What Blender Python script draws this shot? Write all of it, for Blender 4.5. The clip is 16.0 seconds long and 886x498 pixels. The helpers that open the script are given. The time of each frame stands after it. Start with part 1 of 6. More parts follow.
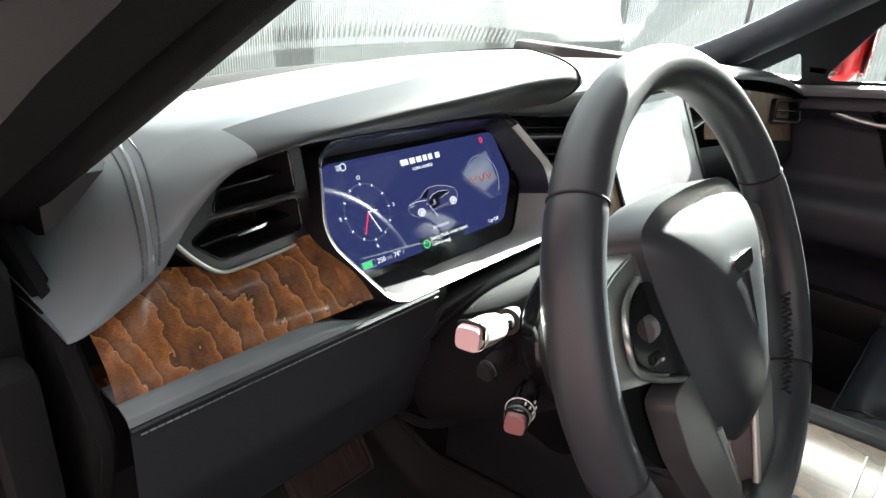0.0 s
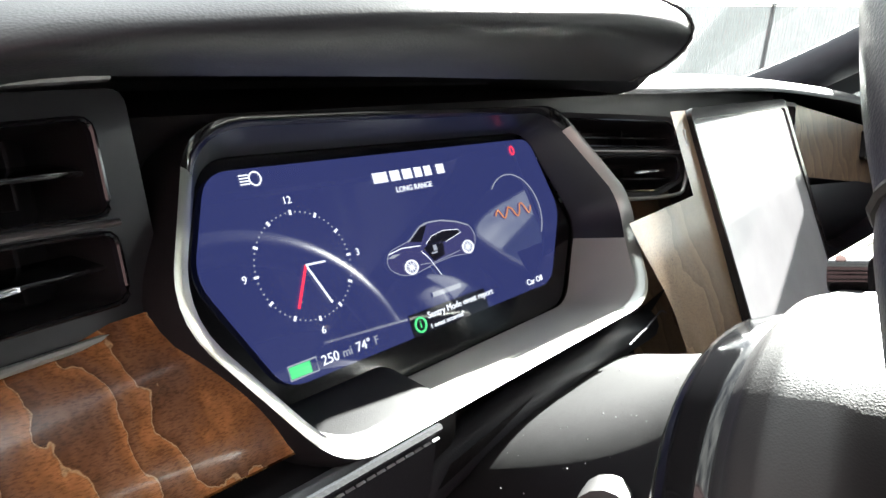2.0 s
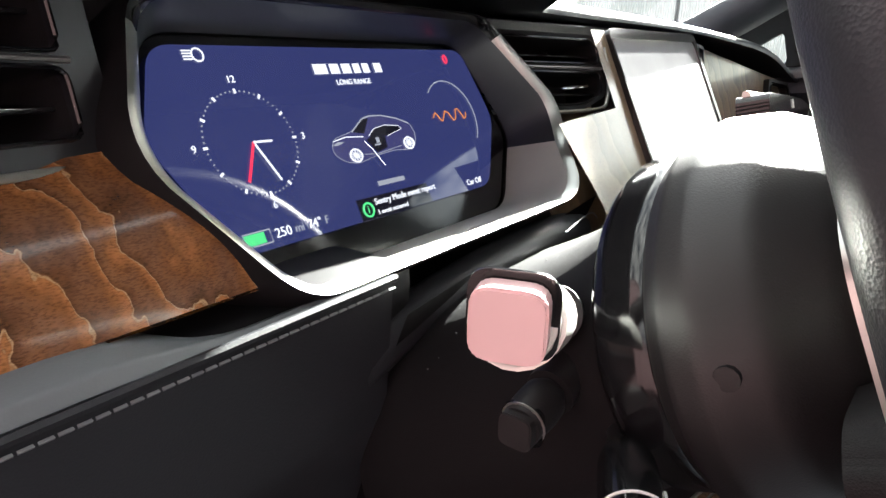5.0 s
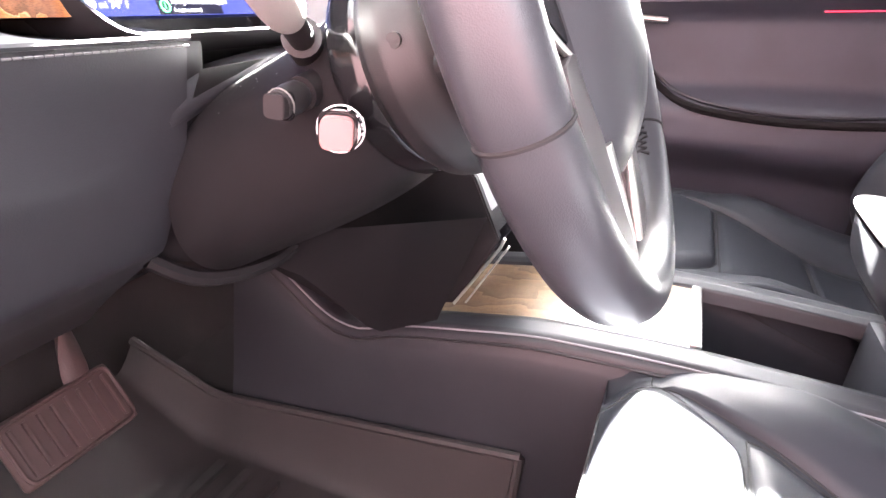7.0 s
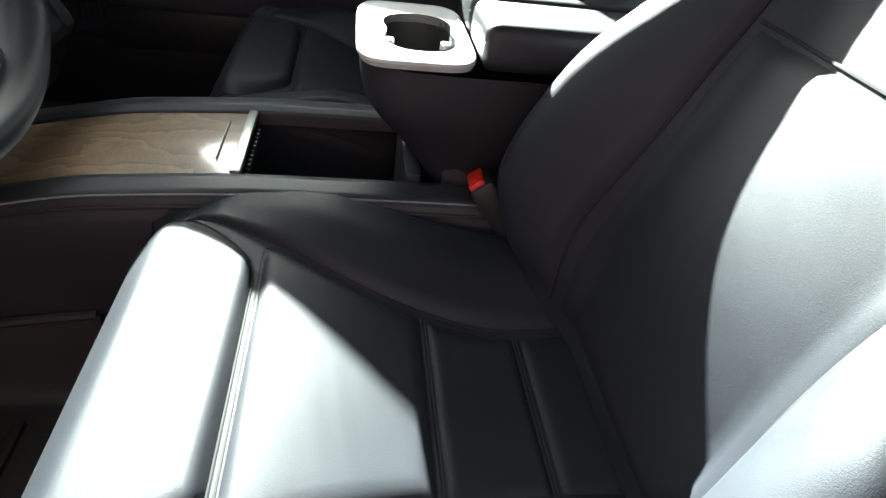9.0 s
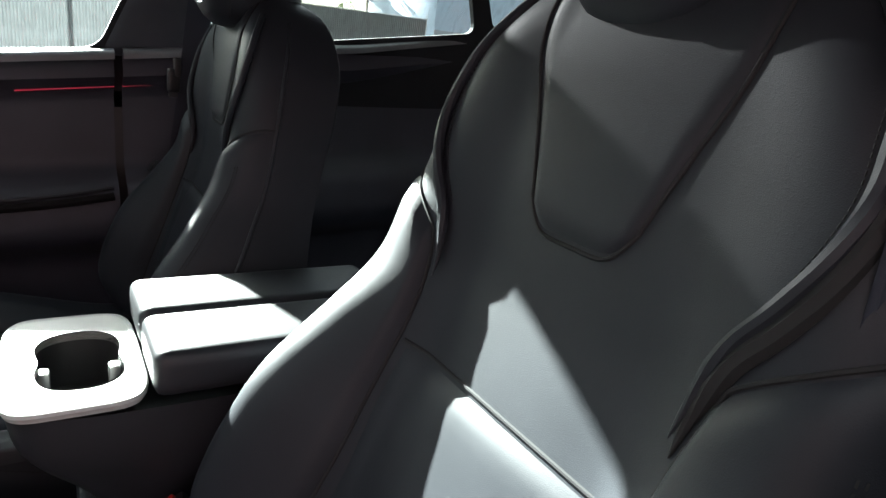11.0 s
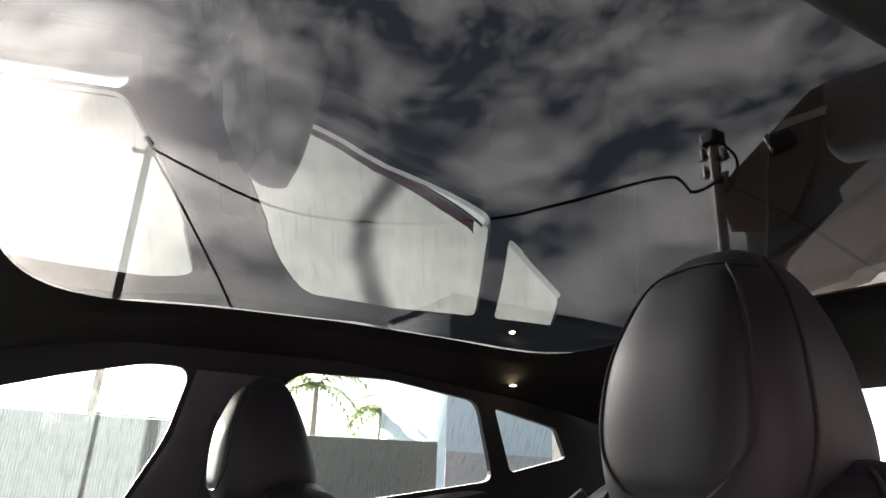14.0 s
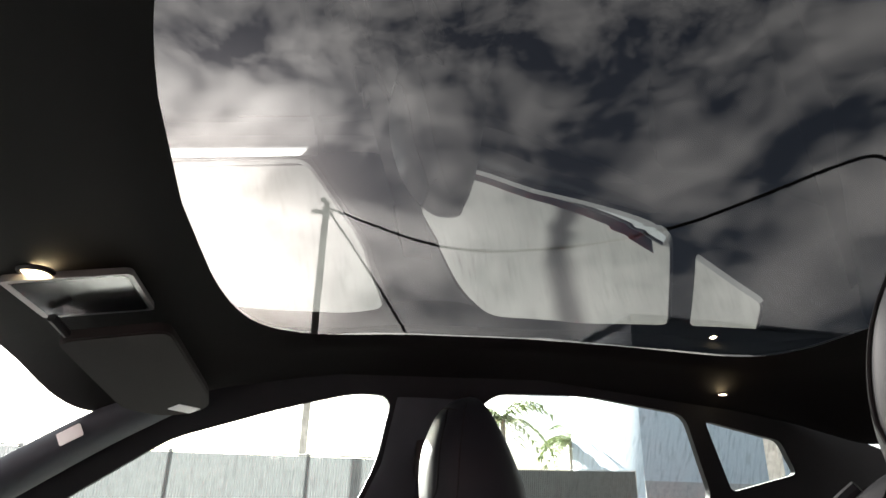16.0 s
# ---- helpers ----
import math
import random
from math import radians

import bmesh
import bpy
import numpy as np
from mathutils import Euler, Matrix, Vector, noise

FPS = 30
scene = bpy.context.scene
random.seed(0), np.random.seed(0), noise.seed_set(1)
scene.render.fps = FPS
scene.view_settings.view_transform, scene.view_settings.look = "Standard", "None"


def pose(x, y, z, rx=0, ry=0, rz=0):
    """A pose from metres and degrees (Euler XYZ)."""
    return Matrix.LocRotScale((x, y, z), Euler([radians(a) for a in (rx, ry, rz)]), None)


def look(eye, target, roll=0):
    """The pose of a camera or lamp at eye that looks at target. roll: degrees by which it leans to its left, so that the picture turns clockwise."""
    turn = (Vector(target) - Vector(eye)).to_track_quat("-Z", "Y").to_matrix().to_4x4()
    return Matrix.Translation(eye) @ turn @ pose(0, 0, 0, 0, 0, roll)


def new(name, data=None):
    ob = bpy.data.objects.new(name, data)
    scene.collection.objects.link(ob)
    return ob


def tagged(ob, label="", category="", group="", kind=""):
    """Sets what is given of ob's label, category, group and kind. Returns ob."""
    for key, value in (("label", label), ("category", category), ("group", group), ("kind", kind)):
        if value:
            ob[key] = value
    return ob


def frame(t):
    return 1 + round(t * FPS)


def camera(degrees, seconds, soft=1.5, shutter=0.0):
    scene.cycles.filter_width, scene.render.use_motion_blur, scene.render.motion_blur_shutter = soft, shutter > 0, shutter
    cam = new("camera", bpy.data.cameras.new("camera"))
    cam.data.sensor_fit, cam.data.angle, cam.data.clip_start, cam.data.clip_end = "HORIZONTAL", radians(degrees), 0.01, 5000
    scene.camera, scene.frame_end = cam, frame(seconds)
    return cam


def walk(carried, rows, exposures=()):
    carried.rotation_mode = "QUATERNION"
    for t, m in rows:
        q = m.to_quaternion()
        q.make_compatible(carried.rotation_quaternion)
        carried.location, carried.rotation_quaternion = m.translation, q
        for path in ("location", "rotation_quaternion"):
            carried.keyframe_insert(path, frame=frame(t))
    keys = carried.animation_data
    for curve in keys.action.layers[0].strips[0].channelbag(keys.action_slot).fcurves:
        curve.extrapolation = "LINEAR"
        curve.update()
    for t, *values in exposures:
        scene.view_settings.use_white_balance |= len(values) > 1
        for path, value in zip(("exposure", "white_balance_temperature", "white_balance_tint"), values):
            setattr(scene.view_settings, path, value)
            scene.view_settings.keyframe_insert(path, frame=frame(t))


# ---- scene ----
cam = camera(69.6, 16.0)
PATH = [
    (0, (-0.81, 0.1307, 1.1083), (0.5812, 1.3227, 0.306), 3.62),
    (0.5, (-0.749, 0.1902, 1.0775), (0.6191, 1.4155, 0.2856), 3.75),
    (1, (-0.703, 0.2293, 1.0513), (0.7026, 1.4494, 0.3194), 3.19),
    (1.5, (-0.662, 0.2616, 1.0273), (0.7791, 1.4848, 0.3739), 3.29),
    (2, (-0.623, 0.2894, 1.0122), (0.7919, 1.5616, 0.396), 2.96),
    (2.5, (-0.596, 0.2965, 1.0008), (0.7606, 1.6303, 0.3837), 2.44),
    (3, (-0.578, 0.3054, 0.9932), (0.7512, 1.6561, 0.3539), 2.14),
    (3.2, (-0.576, 0.3086, 0.9886), (0.7575, 1.6509, 0.3405), 2.18),
    (5.3, (-0.669, 0.2639, 0.9538), (0.9109, 1.3165, 0.3245), 2.62),
    (5.5, (-0.682, 0.2576, 0.9468), (0.918, 1.2715, 0.305), 3.66),
    (6, (-0.712, 0.2381, 0.9228), (0.9355, 1.1429, 0.2394), 5.06),
    (6.5, (-0.73, 0.213, 0.913), (0.9578, 0.9866, 0.1694), 5.82),
    (7, (-0.746, 0.1809, 0.9095), (0.9988, 0.7692, 0.1286), 6.15),
    (7.5, (-0.759, 0.1243, 0.9053), (1.0123, 0.4952, 0.0538), 6.52),
    (8, (-0.766, 0.0635, 0.917), (0.966, 0.1964, -0.0741), 6.86),
    (8.2, (-0.763, 0.0369, 0.9217), (0.9401, 0.0663, -0.1264), 7.37),
    (10.3, (-0.728, -0.0648, 1.0361), (0.8741, -0.8621, 0.1429), 7.41),
    (10.5, (-0.724, -0.0762, 1.0523), (0.8943, -0.9483, 0.2647), 7.03),
    (11, (-0.709, -0.0798, 1.0723), (0.8976, -1.1239, 0.4991), 7.03),
    (11.5, (-0.7, -0.0943, 1.0992), (0.8889, -1.262, 0.7649), 6.55),
    (12, (-0.691, -0.0956, 1.1208), (0.8867, -1.3196, 1.0076), 5.89),
    (12.5, (-0.684, -0.0973, 1.1343), (0.9108, -1.304, 1.1541), 5.5),
    (13, (-0.675, -0.0965, 1.1443), (0.9548, -1.2428, 1.3169), 4.47),
    (13.5, (-0.676, -0.0911, 1.1464), (0.9639, -1.1176, 1.6533), 3.08),
    (14, (-0.669, -0.0844, 1.1442), (0.9796, -0.9986, 1.8122), 2.62),
    (14.5, (-0.665, -0.0794, 1.1433), (1.006, -0.8811, 1.8949), 2.25),
    (15, (-0.653, -0.0709, 1.1458), (1.0586, -0.7535, 1.9234), 1.91),
    (15.5, (-0.643, -0.0678, 1.1402), (1.1179, -0.6099, 1.9182), 1.35),
    (16, (-0.639, -0.0732, 1.1209), (1.1712, -0.4921, 1.8609), 1.32),
]
walk(cam, [(t, look(eye, target, roll)) for t, eye, target, roll in PATH],
     [(0, 4.75, 6250, 2), (0.6, 5.1, 6250, 2), (1.6, 5.1, 6250, 5), (2.4, 4.75, 6350, 8), (3.2, 4.75, 6350, 8), (5.4, 5.0, 6350, 8), (6.2, 7.05, 6350, 15), (7.0, 7.6, 6350, 19), (7.6, 6.85, 6300, 12),
      (8.2, 5.4, 6150, 3), (10.3, 4.4, 6000, 0), (11.2, 4.6, 5950, 0), (12, 5.2, 5950, 3), (13, 5.25, 6150, 6), (14, 4.85, 6500, 8), (16, 4.6, 6500, 8)])

# ---------------------------------------------------------------- light
SUN_EL, SUN_AZ = 22.0, 82.0            # height above the horizon; turn from straight ahead to the right
world = bpy.data.worlds.new("world")
scene.world = world
world.use_nodes = True
wn, wl = world.node_tree.nodes, world.node_tree.links
bg = wn["Background"]
sky = wn.new("ShaderNodeTexSky")
sky.sky_type, sky.sun_disc = "NISHITA", False
sky.sun_elevation, sky.sun_rotation = radians(SUN_EL), radians(SUN_AZ)
coords, cmap, cloud, cramp = wn.new("ShaderNodeTexCoord"), wn.new("ShaderNodeMapping"), wn.new("ShaderNodeTexNoise"), wn.new("ShaderNodeValToRGB")
cmap.inputs["Scale"].default_value = (1.6, 2.6, 4.2)
cloud.inputs["Scale"].default_value, cloud.inputs["Detail"].default_value, cloud.inputs["Roughness"].default_value = 2.3, 10, 0.6
cloud.inputs["Distortion"].default_value = 0.24
cramp.color_ramp.elements[0].position, cramp.color_ramp.elements[0].color = 0.41, (0.42, 0.44, 0.5, 1)
cramp.color_ramp.elements[1].position, cramp.color_ramp.elements[1].color = 0.665, (7.7, 7.4, 6.8, 1)
cmix = wn.new("ShaderNodeMix")
cmix.data_type = "RGBA"
cmix.inputs["Factor"].default_value = 0.86
wl.new(coords.outputs["Generated"], cmap.inputs["Vector"])
wl.new(cmap.outputs["Vector"], cloud.inputs["Vector"])
wl.new(cloud.outputs["Fac"], cramp.inputs["Fac"])
wl.new(sky.outputs["Color"], cmix.inputs["A"])
wl.new(cramp.outputs["Color"], cmix.inputs["B"])
# the veiled sun brightens the cloud round it
dot, halo, gain, lit = wn.new("ShaderNodeVectorMath"), wn.new("ShaderNodeMath"), wn.new("ShaderNodeMath"), wn.new("ShaderNodeVectorMath")
toward = Vector((math.sin(radians(SUN_AZ)) * math.cos(radians(SUN_EL)), math.cos(radians(SUN_AZ)) * math.cos(radians(SUN_EL)), math.sin(radians(SUN_EL))))
dot.operation, halo.operation, gain.operation, lit.operation = "DOT_PRODUCT", "POWER", "MULTIPLY_ADD", "SCALE"
dot.inputs[1].default_value = toward
halo.use_clamp = True
halo.inputs[1].default_value, gain.inputs[1].default_value, gain.inputs[2].default_value = 42.0, 6.0, 1.0
side, whole = wn.new("ShaderNodeMath"), wn.new("ShaderNodeMath")
side.operation, side.inputs[1].default_value = "MULTIPLY_ADD", 0.4
side.inputs[2].default_value = 0.98
side.use_clamp = False
whole.operation = "MULTIPLY"
soft_dot = wn.new("ShaderNodeMath")
soft_dot.operation, soft_dot.inputs[1].default_value = "MAXIMUM", -0.35
wl.new(coords.outputs["Generated"], dot.inputs[0])
wl.new(dot.outputs["Value"], soft_dot.inputs[0])
wl.new(soft_dot.outputs["Value"], side.inputs[0])
wl.new(dot.outputs["Value"], halo.inputs[0])
wl.new(halo.outputs["Value"], gain.inputs[0])
wl.new(cmix.outputs["Result"], lit.inputs[0])
wl.new(gain.outputs["Value"], whole.inputs[0])
wl.new(side.outputs["Value"], whole.inputs[1])
wl.new(whole.outputs["Value"], lit.inputs["Scale"])
wl.new(lit.outputs["Vector"], bg.inputs["Color"])
bg.inputs["Strength"].default_value = 0.033
sun = new("sun", bpy.data.lights.new("sun", "SUN"))
sun.data.energy, sun.data.angle, sun.data.color = 5.0, radians(0.6), (1.0, 0.96, 0.9)
sun.rotation_euler = toward.to_track_quat("Z", "Y").to_euler()
sun.location = toward * 30


# ---------------------------------------------------------------- materials
def shader(name, colour, rough=0.5, metal=0.0, grain=None, bump=0.0, scale=200.0, spots=0.12, coat=0.0, spec=0.5):
    """Principled paint, leather, plastic or metal: broad tone drift, fine grain in tone and relief."""
    m = bpy.data.materials.new(name)
    m.use_nodes = True
    n, l = m.node_tree.nodes, m.node_tree.links
    p = n["Principled BSDF"]
    p.inputs["Roughness"].default_value, p.inputs["Metallic"].default_value = rough, metal
    p.inputs["Coat Weight"].default_value, p.inputs["Specular IOR Level"].default_value = coat, spec
    tc, big, ramp_ = n.new("ShaderNodeTexCoord"), n.new("ShaderNodeTexNoise"), n.new("ShaderNodeValToRGB")
    big.inputs["Scale"].default_value, big.inputs["Detail"].default_value = 9.0, 5
    lo, hi = [c * (1 - spots) for c in colour], [min(1, c * (1 + spots)) for c in (grain or colour)]
    ramp_.color_ramp.elements[0].position, ramp_.color_ramp.elements[0].color = 0.35, (*lo, 1)
    ramp_.color_ramp.elements[1].position, ramp_.color_ramp.elements[1].color = 0.65, (*hi, 1)
    l.new(tc.outputs["Object"], big.inputs["Vector"])
    l.new(big.outputs["Fac"], ramp_.inputs["Fac"])
    l.new(ramp_.outputs["Color"], p.inputs["Base Color"])
    rr = n.new("ShaderNodeMapRange")
    rr.inputs["To Min"].default_value, rr.inputs["To Max"].default_value = max(0.02, rough - 0.06), min(1, rough + 0.06)
    l.new(big.outputs["Fac"], rr.inputs["Value"])
    l.new(rr.outputs["Result"], p.inputs["Roughness"])
    if bump:
        v, b = n.new("ShaderNodeTexVoronoi"), n.new("ShaderNodeBump")
        v.inputs["Scale"].default_value = scale
        b.inputs["Strength"].default_value, b.inputs["Distance"].default_value = bump, 0.0006
        l.new(tc.outputs["Object"], v.inputs["Vector"])
        l.new(v.outputs["Distance"], b.inputs["Height"])
        l.new(b.outputs["Normal"], p.inputs["Normal"])
    return m


def glow(name, colour, strength=1.0):
    m = bpy.data.materials.new(name)
    m.use_nodes = True
    p = m.node_tree.nodes["Principled BSDF"]
    p.inputs["Base Color"].default_value = (0.01, 0.01, 0.01, 1)
    p.inputs["Emission Color"].default_value, p.inputs["Emission Strength"].default_value = (*colour, 1), strength * 0.042
    p.inputs["Roughness"].default_value = 0.04
    return m


def pane(name, tint, gloss=1.0, streaks=0.0):
    """Thin tinted glass: lets light straight through, mirrors by Fresnel, with faint water streaks."""
    m = bpy.data.materials.new(name)
    m.use_nodes = True
    n, l = m.node_tree.nodes, m.node_tree.links
    n.remove(n["Principled BSDF"])
    tr, gl, fr, mx = n.new("ShaderNodeBsdfTransparent"), n.new("ShaderNodeBsdfGlossy"), n.new("ShaderNodeMath"), n.new("ShaderNodeMixShader")
    lw, pw = n.new("ShaderNodeLayerWeight"), n.new("ShaderNodeMath")
    lw.inputs["Blend"].default_value = 0.5
    pw.operation, pw.inputs[1].default_value = "POWER", 5.0
    fr.operation, fr.inputs[1].default_value, fr.inputs[2].default_value = "MULTIPLY_ADD", 0.92, 0.05
    l.new(lw.outputs["Facing"], pw.inputs[0])
    l.new(pw.outputs["Value"], fr.inputs[0])
    tr.inputs["Color"].default_value = (*tint, 1)
    gl.inputs["Color"].default_value, gl.inputs["Roughness"].default_value = (gloss, gloss, gloss, 1), 0.0
    l.new(fr.outputs["Value"], mx.inputs["Fac"])
    l.new(tr.outputs["BSDF"], mx.inputs[1])
    l.new(gl.outputs["BSDF"], mx.inputs[2])
    out = mx
    if streaks:
        tc, mp, no, rp, df, m2 = (n.new("ShaderNode" + k) for k in ("TexCoord", "Mapping", "TexNoise", "ValToRGB", "BsdfDiffuse", "MixShader"))
        mp.inputs["Scale"].default_value = (60, 130, 5)
        no.inputs["Scale"].default_value, no.inputs["Detail"].default_value = 1.0, 4
        rp.color_ramp.elements[0].position, rp.color_ramp.elements[0].color = 0.5, (0, 0, 0, 1)
        rp.color_ramp.elements[1].position, rp.color_ramp.elements[1].color = 0.8, (streaks, streaks, streaks, 1)
        df.inputs["Color"].default_value = (0.8, 0.82, 0.82, 1)
        l.new(tc.outputs["Object"], mp.inputs["Vector"])
        l.new(mp.outputs["Vector"], no.inputs["Vector"])
        l.new(no.outputs["Fac"], rp.inputs["Fac"])
        l.new(rp.outputs["Color"], m2.inputs["Fac"])
        l.new(mx.outputs["Shader"], m2.inputs[1])
        l.new(df.outputs["BSDF"], m2.inputs[2])
        out = m2
    l.new(out.outputs["Shader"], n["Material Output"].inputs["Surface"])
    return m


def wood(name, dark, mid, light, rough=0.28, line=(0.42, 0.25, 0.12), figure=15.0):
    """Figured veneer: flame-shaped contour lines, a tone that drifts across them, fine pores along the grain."""
    m = bpy.data.materials.new(name)
    m.use_nodes = True
    n, l = m.node_tree.nodes, m.node_tree.links
    p = n["Principled BSDF"]
    p.inputs["Roughness"].default_value, p.inputs["Coat Weight"].default_value, p.inputs["Coat Roughness"].default_value = rough, 0.9, 0.12
    tc = n.new("ShaderNodeTexCoord")

    def node(kind, **sockets):
        k = n.new("ShaderNode" + kind)
        for key, value in sockets.items():
            k.inputs[key.replace("_", " ")].default_value = value
        return k

    def mix(kind, fac, a, b):
        k = n.new("ShaderNodeMix")
        k.data_type, k.blend_type = "RGBA", kind
        for key, value in (("Factor", fac), ("A", a), ("B", b)):
            if isinstance(value, (int, float, tuple)):
                k.inputs[key].default_value = value
            else:
                l.new(value, k.inputs[key])
        return k.outputs["Result"]

    def steps(source, stops):
        k = n.new("ShaderNodeValToRGB")
        els = k.color_ramp.elements
        els[0].position, els[0].color = stops[0][0], (*stops[0][1], 1)
        els[1].position, els[1].color = stops[-1][0], (*stops[-1][1], 1)
        for pos, c in stops[1:-1]:
            els.new(pos).color = (*c, 1)
        l.new(source, k.inputs["Fac"])
        return k.outputs["Color"]

    mp = node("Mapping", Scale=(1.0, 0.6, 0.62), Rotation=(0, radians(34), 0))
    wv = node("TexWave", Scale=figure, Distortion=11.5, Detail=4.0, Detail_Scale=1.9, Detail_Roughness=0.5)
    wv.wave_profile = "SAW"
    l.new(tc.outputs["Object"], mp.inputs["Vector"])
    l.new(mp.outputs["Vector"], wv.inputs["Vector"])
    one, black = (1, 1, 1), (0, 0, 0)
    drift = node("TexNoise", Scale=26.0, Detail=4, Roughness=0.6)
    dm_ = node("Mapping", Scale=(1.0, 1.0, 0.35), Rotation=(0, radians(26), 0))
    l.new(tc.outputs["Object"], dm_.inputs["Vector"])
    l.new(dm_.outputs["Vector"], drift.inputs["Vector"])
    tone = steps(drift.outputs["Fac"], ((0.32, dark), (0.5, mid), (0.68, light)))
    grey = tuple(0.72 * a + 0.2 * sum(mid) / 3 for a in mid)
    band = steps(wv.outputs["Fac"], ((0.0, dark), (0.3, grey), (0.62, mid), (0.9, light), (1.0, dark)))
    tone = mix("MIX", 0.68, tone, band)
    lines = steps(wv.outputs["Fac"], ((0.925, black), (0.955, (0.8, 0.8, 0.8)), (0.97, (0.8, 0.8, 0.8)), (0.985, black)))
    tone = mix("MIX", lines, tone, (*line, 1))
    fm = node("Mapping", Scale=(650, 650, 2400), Rotation=(0, radians(64), 0))
    fine = node("TexNoise", Scale=1.0, Detail=3)
    l.new(tc.outputs["Object"], fm.inputs["Vector"])
    l.new(fm.outputs["Vector"], fine.inputs["Vector"])
    pores = steps(fine.outputs["Fac"], ((0.36, (0.42, 0.38, 0.36)), (0.5, (0.9, 0.9, 0.9)), (0.7, (1.1, 1.08, 1.05))))
    tone = mix("MULTIPLY", 0.7, tone, pores)
    l.new(tone, p.inputs["Base Color"])
    bp = node("Bump", Strength=0.25, Distance=0.0004)
    l.new(fine.outputs["Fac"], bp.inputs["Height"])
    l.new(bp.outputs["Normal"], p.inputs["Normal"])
    return m


# black leather, a little dusty, greyed mostly to paint in reflected sky light
SKYLIT_HIDE = shader("dusty_skylit_dash_leather", (0.135, 0.147, 0.156), 0.4, bump=0.1, scale=1100, spots=0.15)
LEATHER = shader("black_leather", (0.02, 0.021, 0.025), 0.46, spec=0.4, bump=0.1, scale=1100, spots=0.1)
SEATHIDE = shader("seat_leather", (0.0172, 0.0192, 0.0245), 0.52, bump=0.16, scale=1300, spots=0.1, spec=0.27)
PLASTIC = shader("soft_black_plastic", (0.013, 0.012, 0.013), 0.5, bump=0.1, scale=1500)
SHROUD = shader("column_plastic", (0.01, 0.0095, 0.0105), 0.6, spec=0.16, bump=0.2, scale=2200)
GLOSS = shader("gloss_black", (0.008, 0.008, 0.009), 0.12)
SUEDE = shader("black_headliner", (0.0095, 0.0088, 0.0088), 0.95, bump=0.5, scale=1800, spec=0.2)
# black pillar trim with bluish sky light put into the colour, passenger side only
SKYLIT_PILLAR = shader("skylit_pillar_trim", (0.055, 0.062, 0.073), 0.7, bump=0.3, scale=1500, spec=0.3)
WINDOW_TRIM = shader("dark_window_surround", (0.02, 0.0215, 0.024), 0.8, bump=0.3, scale=1500, spec=0.25)
SEAL = shader("black_door_seal", (0.009, 0.0085, 0.009), 0.95, bump=0.3, scale=900, spec=0.12)
CARPET = shader("dark_carpet", (0.03, 0.024, 0.024), 0.98, bump=0.9, scale=700, spec=0.2)
RUBBER = shader("dark_rubber", (0.022, 0.018, 0.018), 0.62, bump=0.2, scale=900)
SATIN = shader("satin_silver", (0.52, 0.53, 0.5), 0.3, metal=0.85)
CHROME = shader("chrome", (0.75, 0.76, 0.78), 0.12, metal=1.0)
STEEL = shader("grey_steel", (0.25, 0.24, 0.24), 0.4, metal=0.8)
TOP_THREAD = shader("dash_top_thread", (0.07, 0.076, 0.08), 0.8)
THREAD = shader("grey_thread", (0.2, 0.2, 0.21), 0.8)
WALNUT = wood("walnut_veneer", (0.06, 0.023, 0.011), (0.21, 0.08, 0.027), (0.44, 0.18, 0.058), 0.24, (0.5, 0.31, 0.16), 22.0)
PALE_WOOD = wood("pale_veneer", (0.16, 0.1, 0.055), (0.3, 0.2, 0.115), (0.4, 0.28, 0.17), 0.4, (0.42, 0.3, 0.19), 9.0)
RED_PLASTIC = shader("red_plastic", (0.55, 0.015, 0.012), 0.35)
WEBBING = shader("dark_belt_webbing", (0.016, 0.019, 0.03), 0.6, bump=0.3, scale=1800)
WHITE = shader("white_mark", (0.8, 0.8, 0.8), 0.5)
# black door trim lightened and blued to paint in light from the open doorway
SKYLIT_DOOR = shader("skylit_door_trim", (0.038, 0.04, 0.052), 0.5, bump=0.12, scale=1200, spots=0.12, spec=0.4)
RED_PAINT = shader("red_car_paint", (0.38, 0.018, 0.02), 0.25, coat=1.0, spots=0.03)
PEDAL = shader("red_brown_pedal_rubber", (0.06, 0.035, 0.033), 0.6, bump=0.2, scale=500)


# ---------------------------------------------------------------- building helpers
def thing(name, label, category, at=(0, 0, 0), group="", kind=""):
    ob = new(name)
    ob.location = at
    ob.empty_display_size = 0.05
    return tagged(ob, label, category, group, kind)


def part(name, bm, mat, parent=None, label="", sharp=40.0):
    """One mesh object from a bmesh in world coordinates, under a thing or a part."""
    me = bpy.data.meshes.new(name)
    bmesh.ops.recalc_face_normals(bm, faces=bm.faces)
    bm.to_mesh(me)
    bm.free()
    me.materials.append(mat)
    for f in me.polygons:
        f.use_smooth = True
    me.set_sharp_from_angle(angle=radians(sharp))
    ob = new(name, me)
    if parent:
        bpy.context.view_layer.update()
        ob.parent = parent
        ob.matrix_parent_inverse = parent.matrix_world.inverted()
    return tagged(ob, label) if label else ob


def single(name, bm, mat, label, category, kind="", group=""):
    return tagged(part(name, bm, mat), label, category, group, kind)


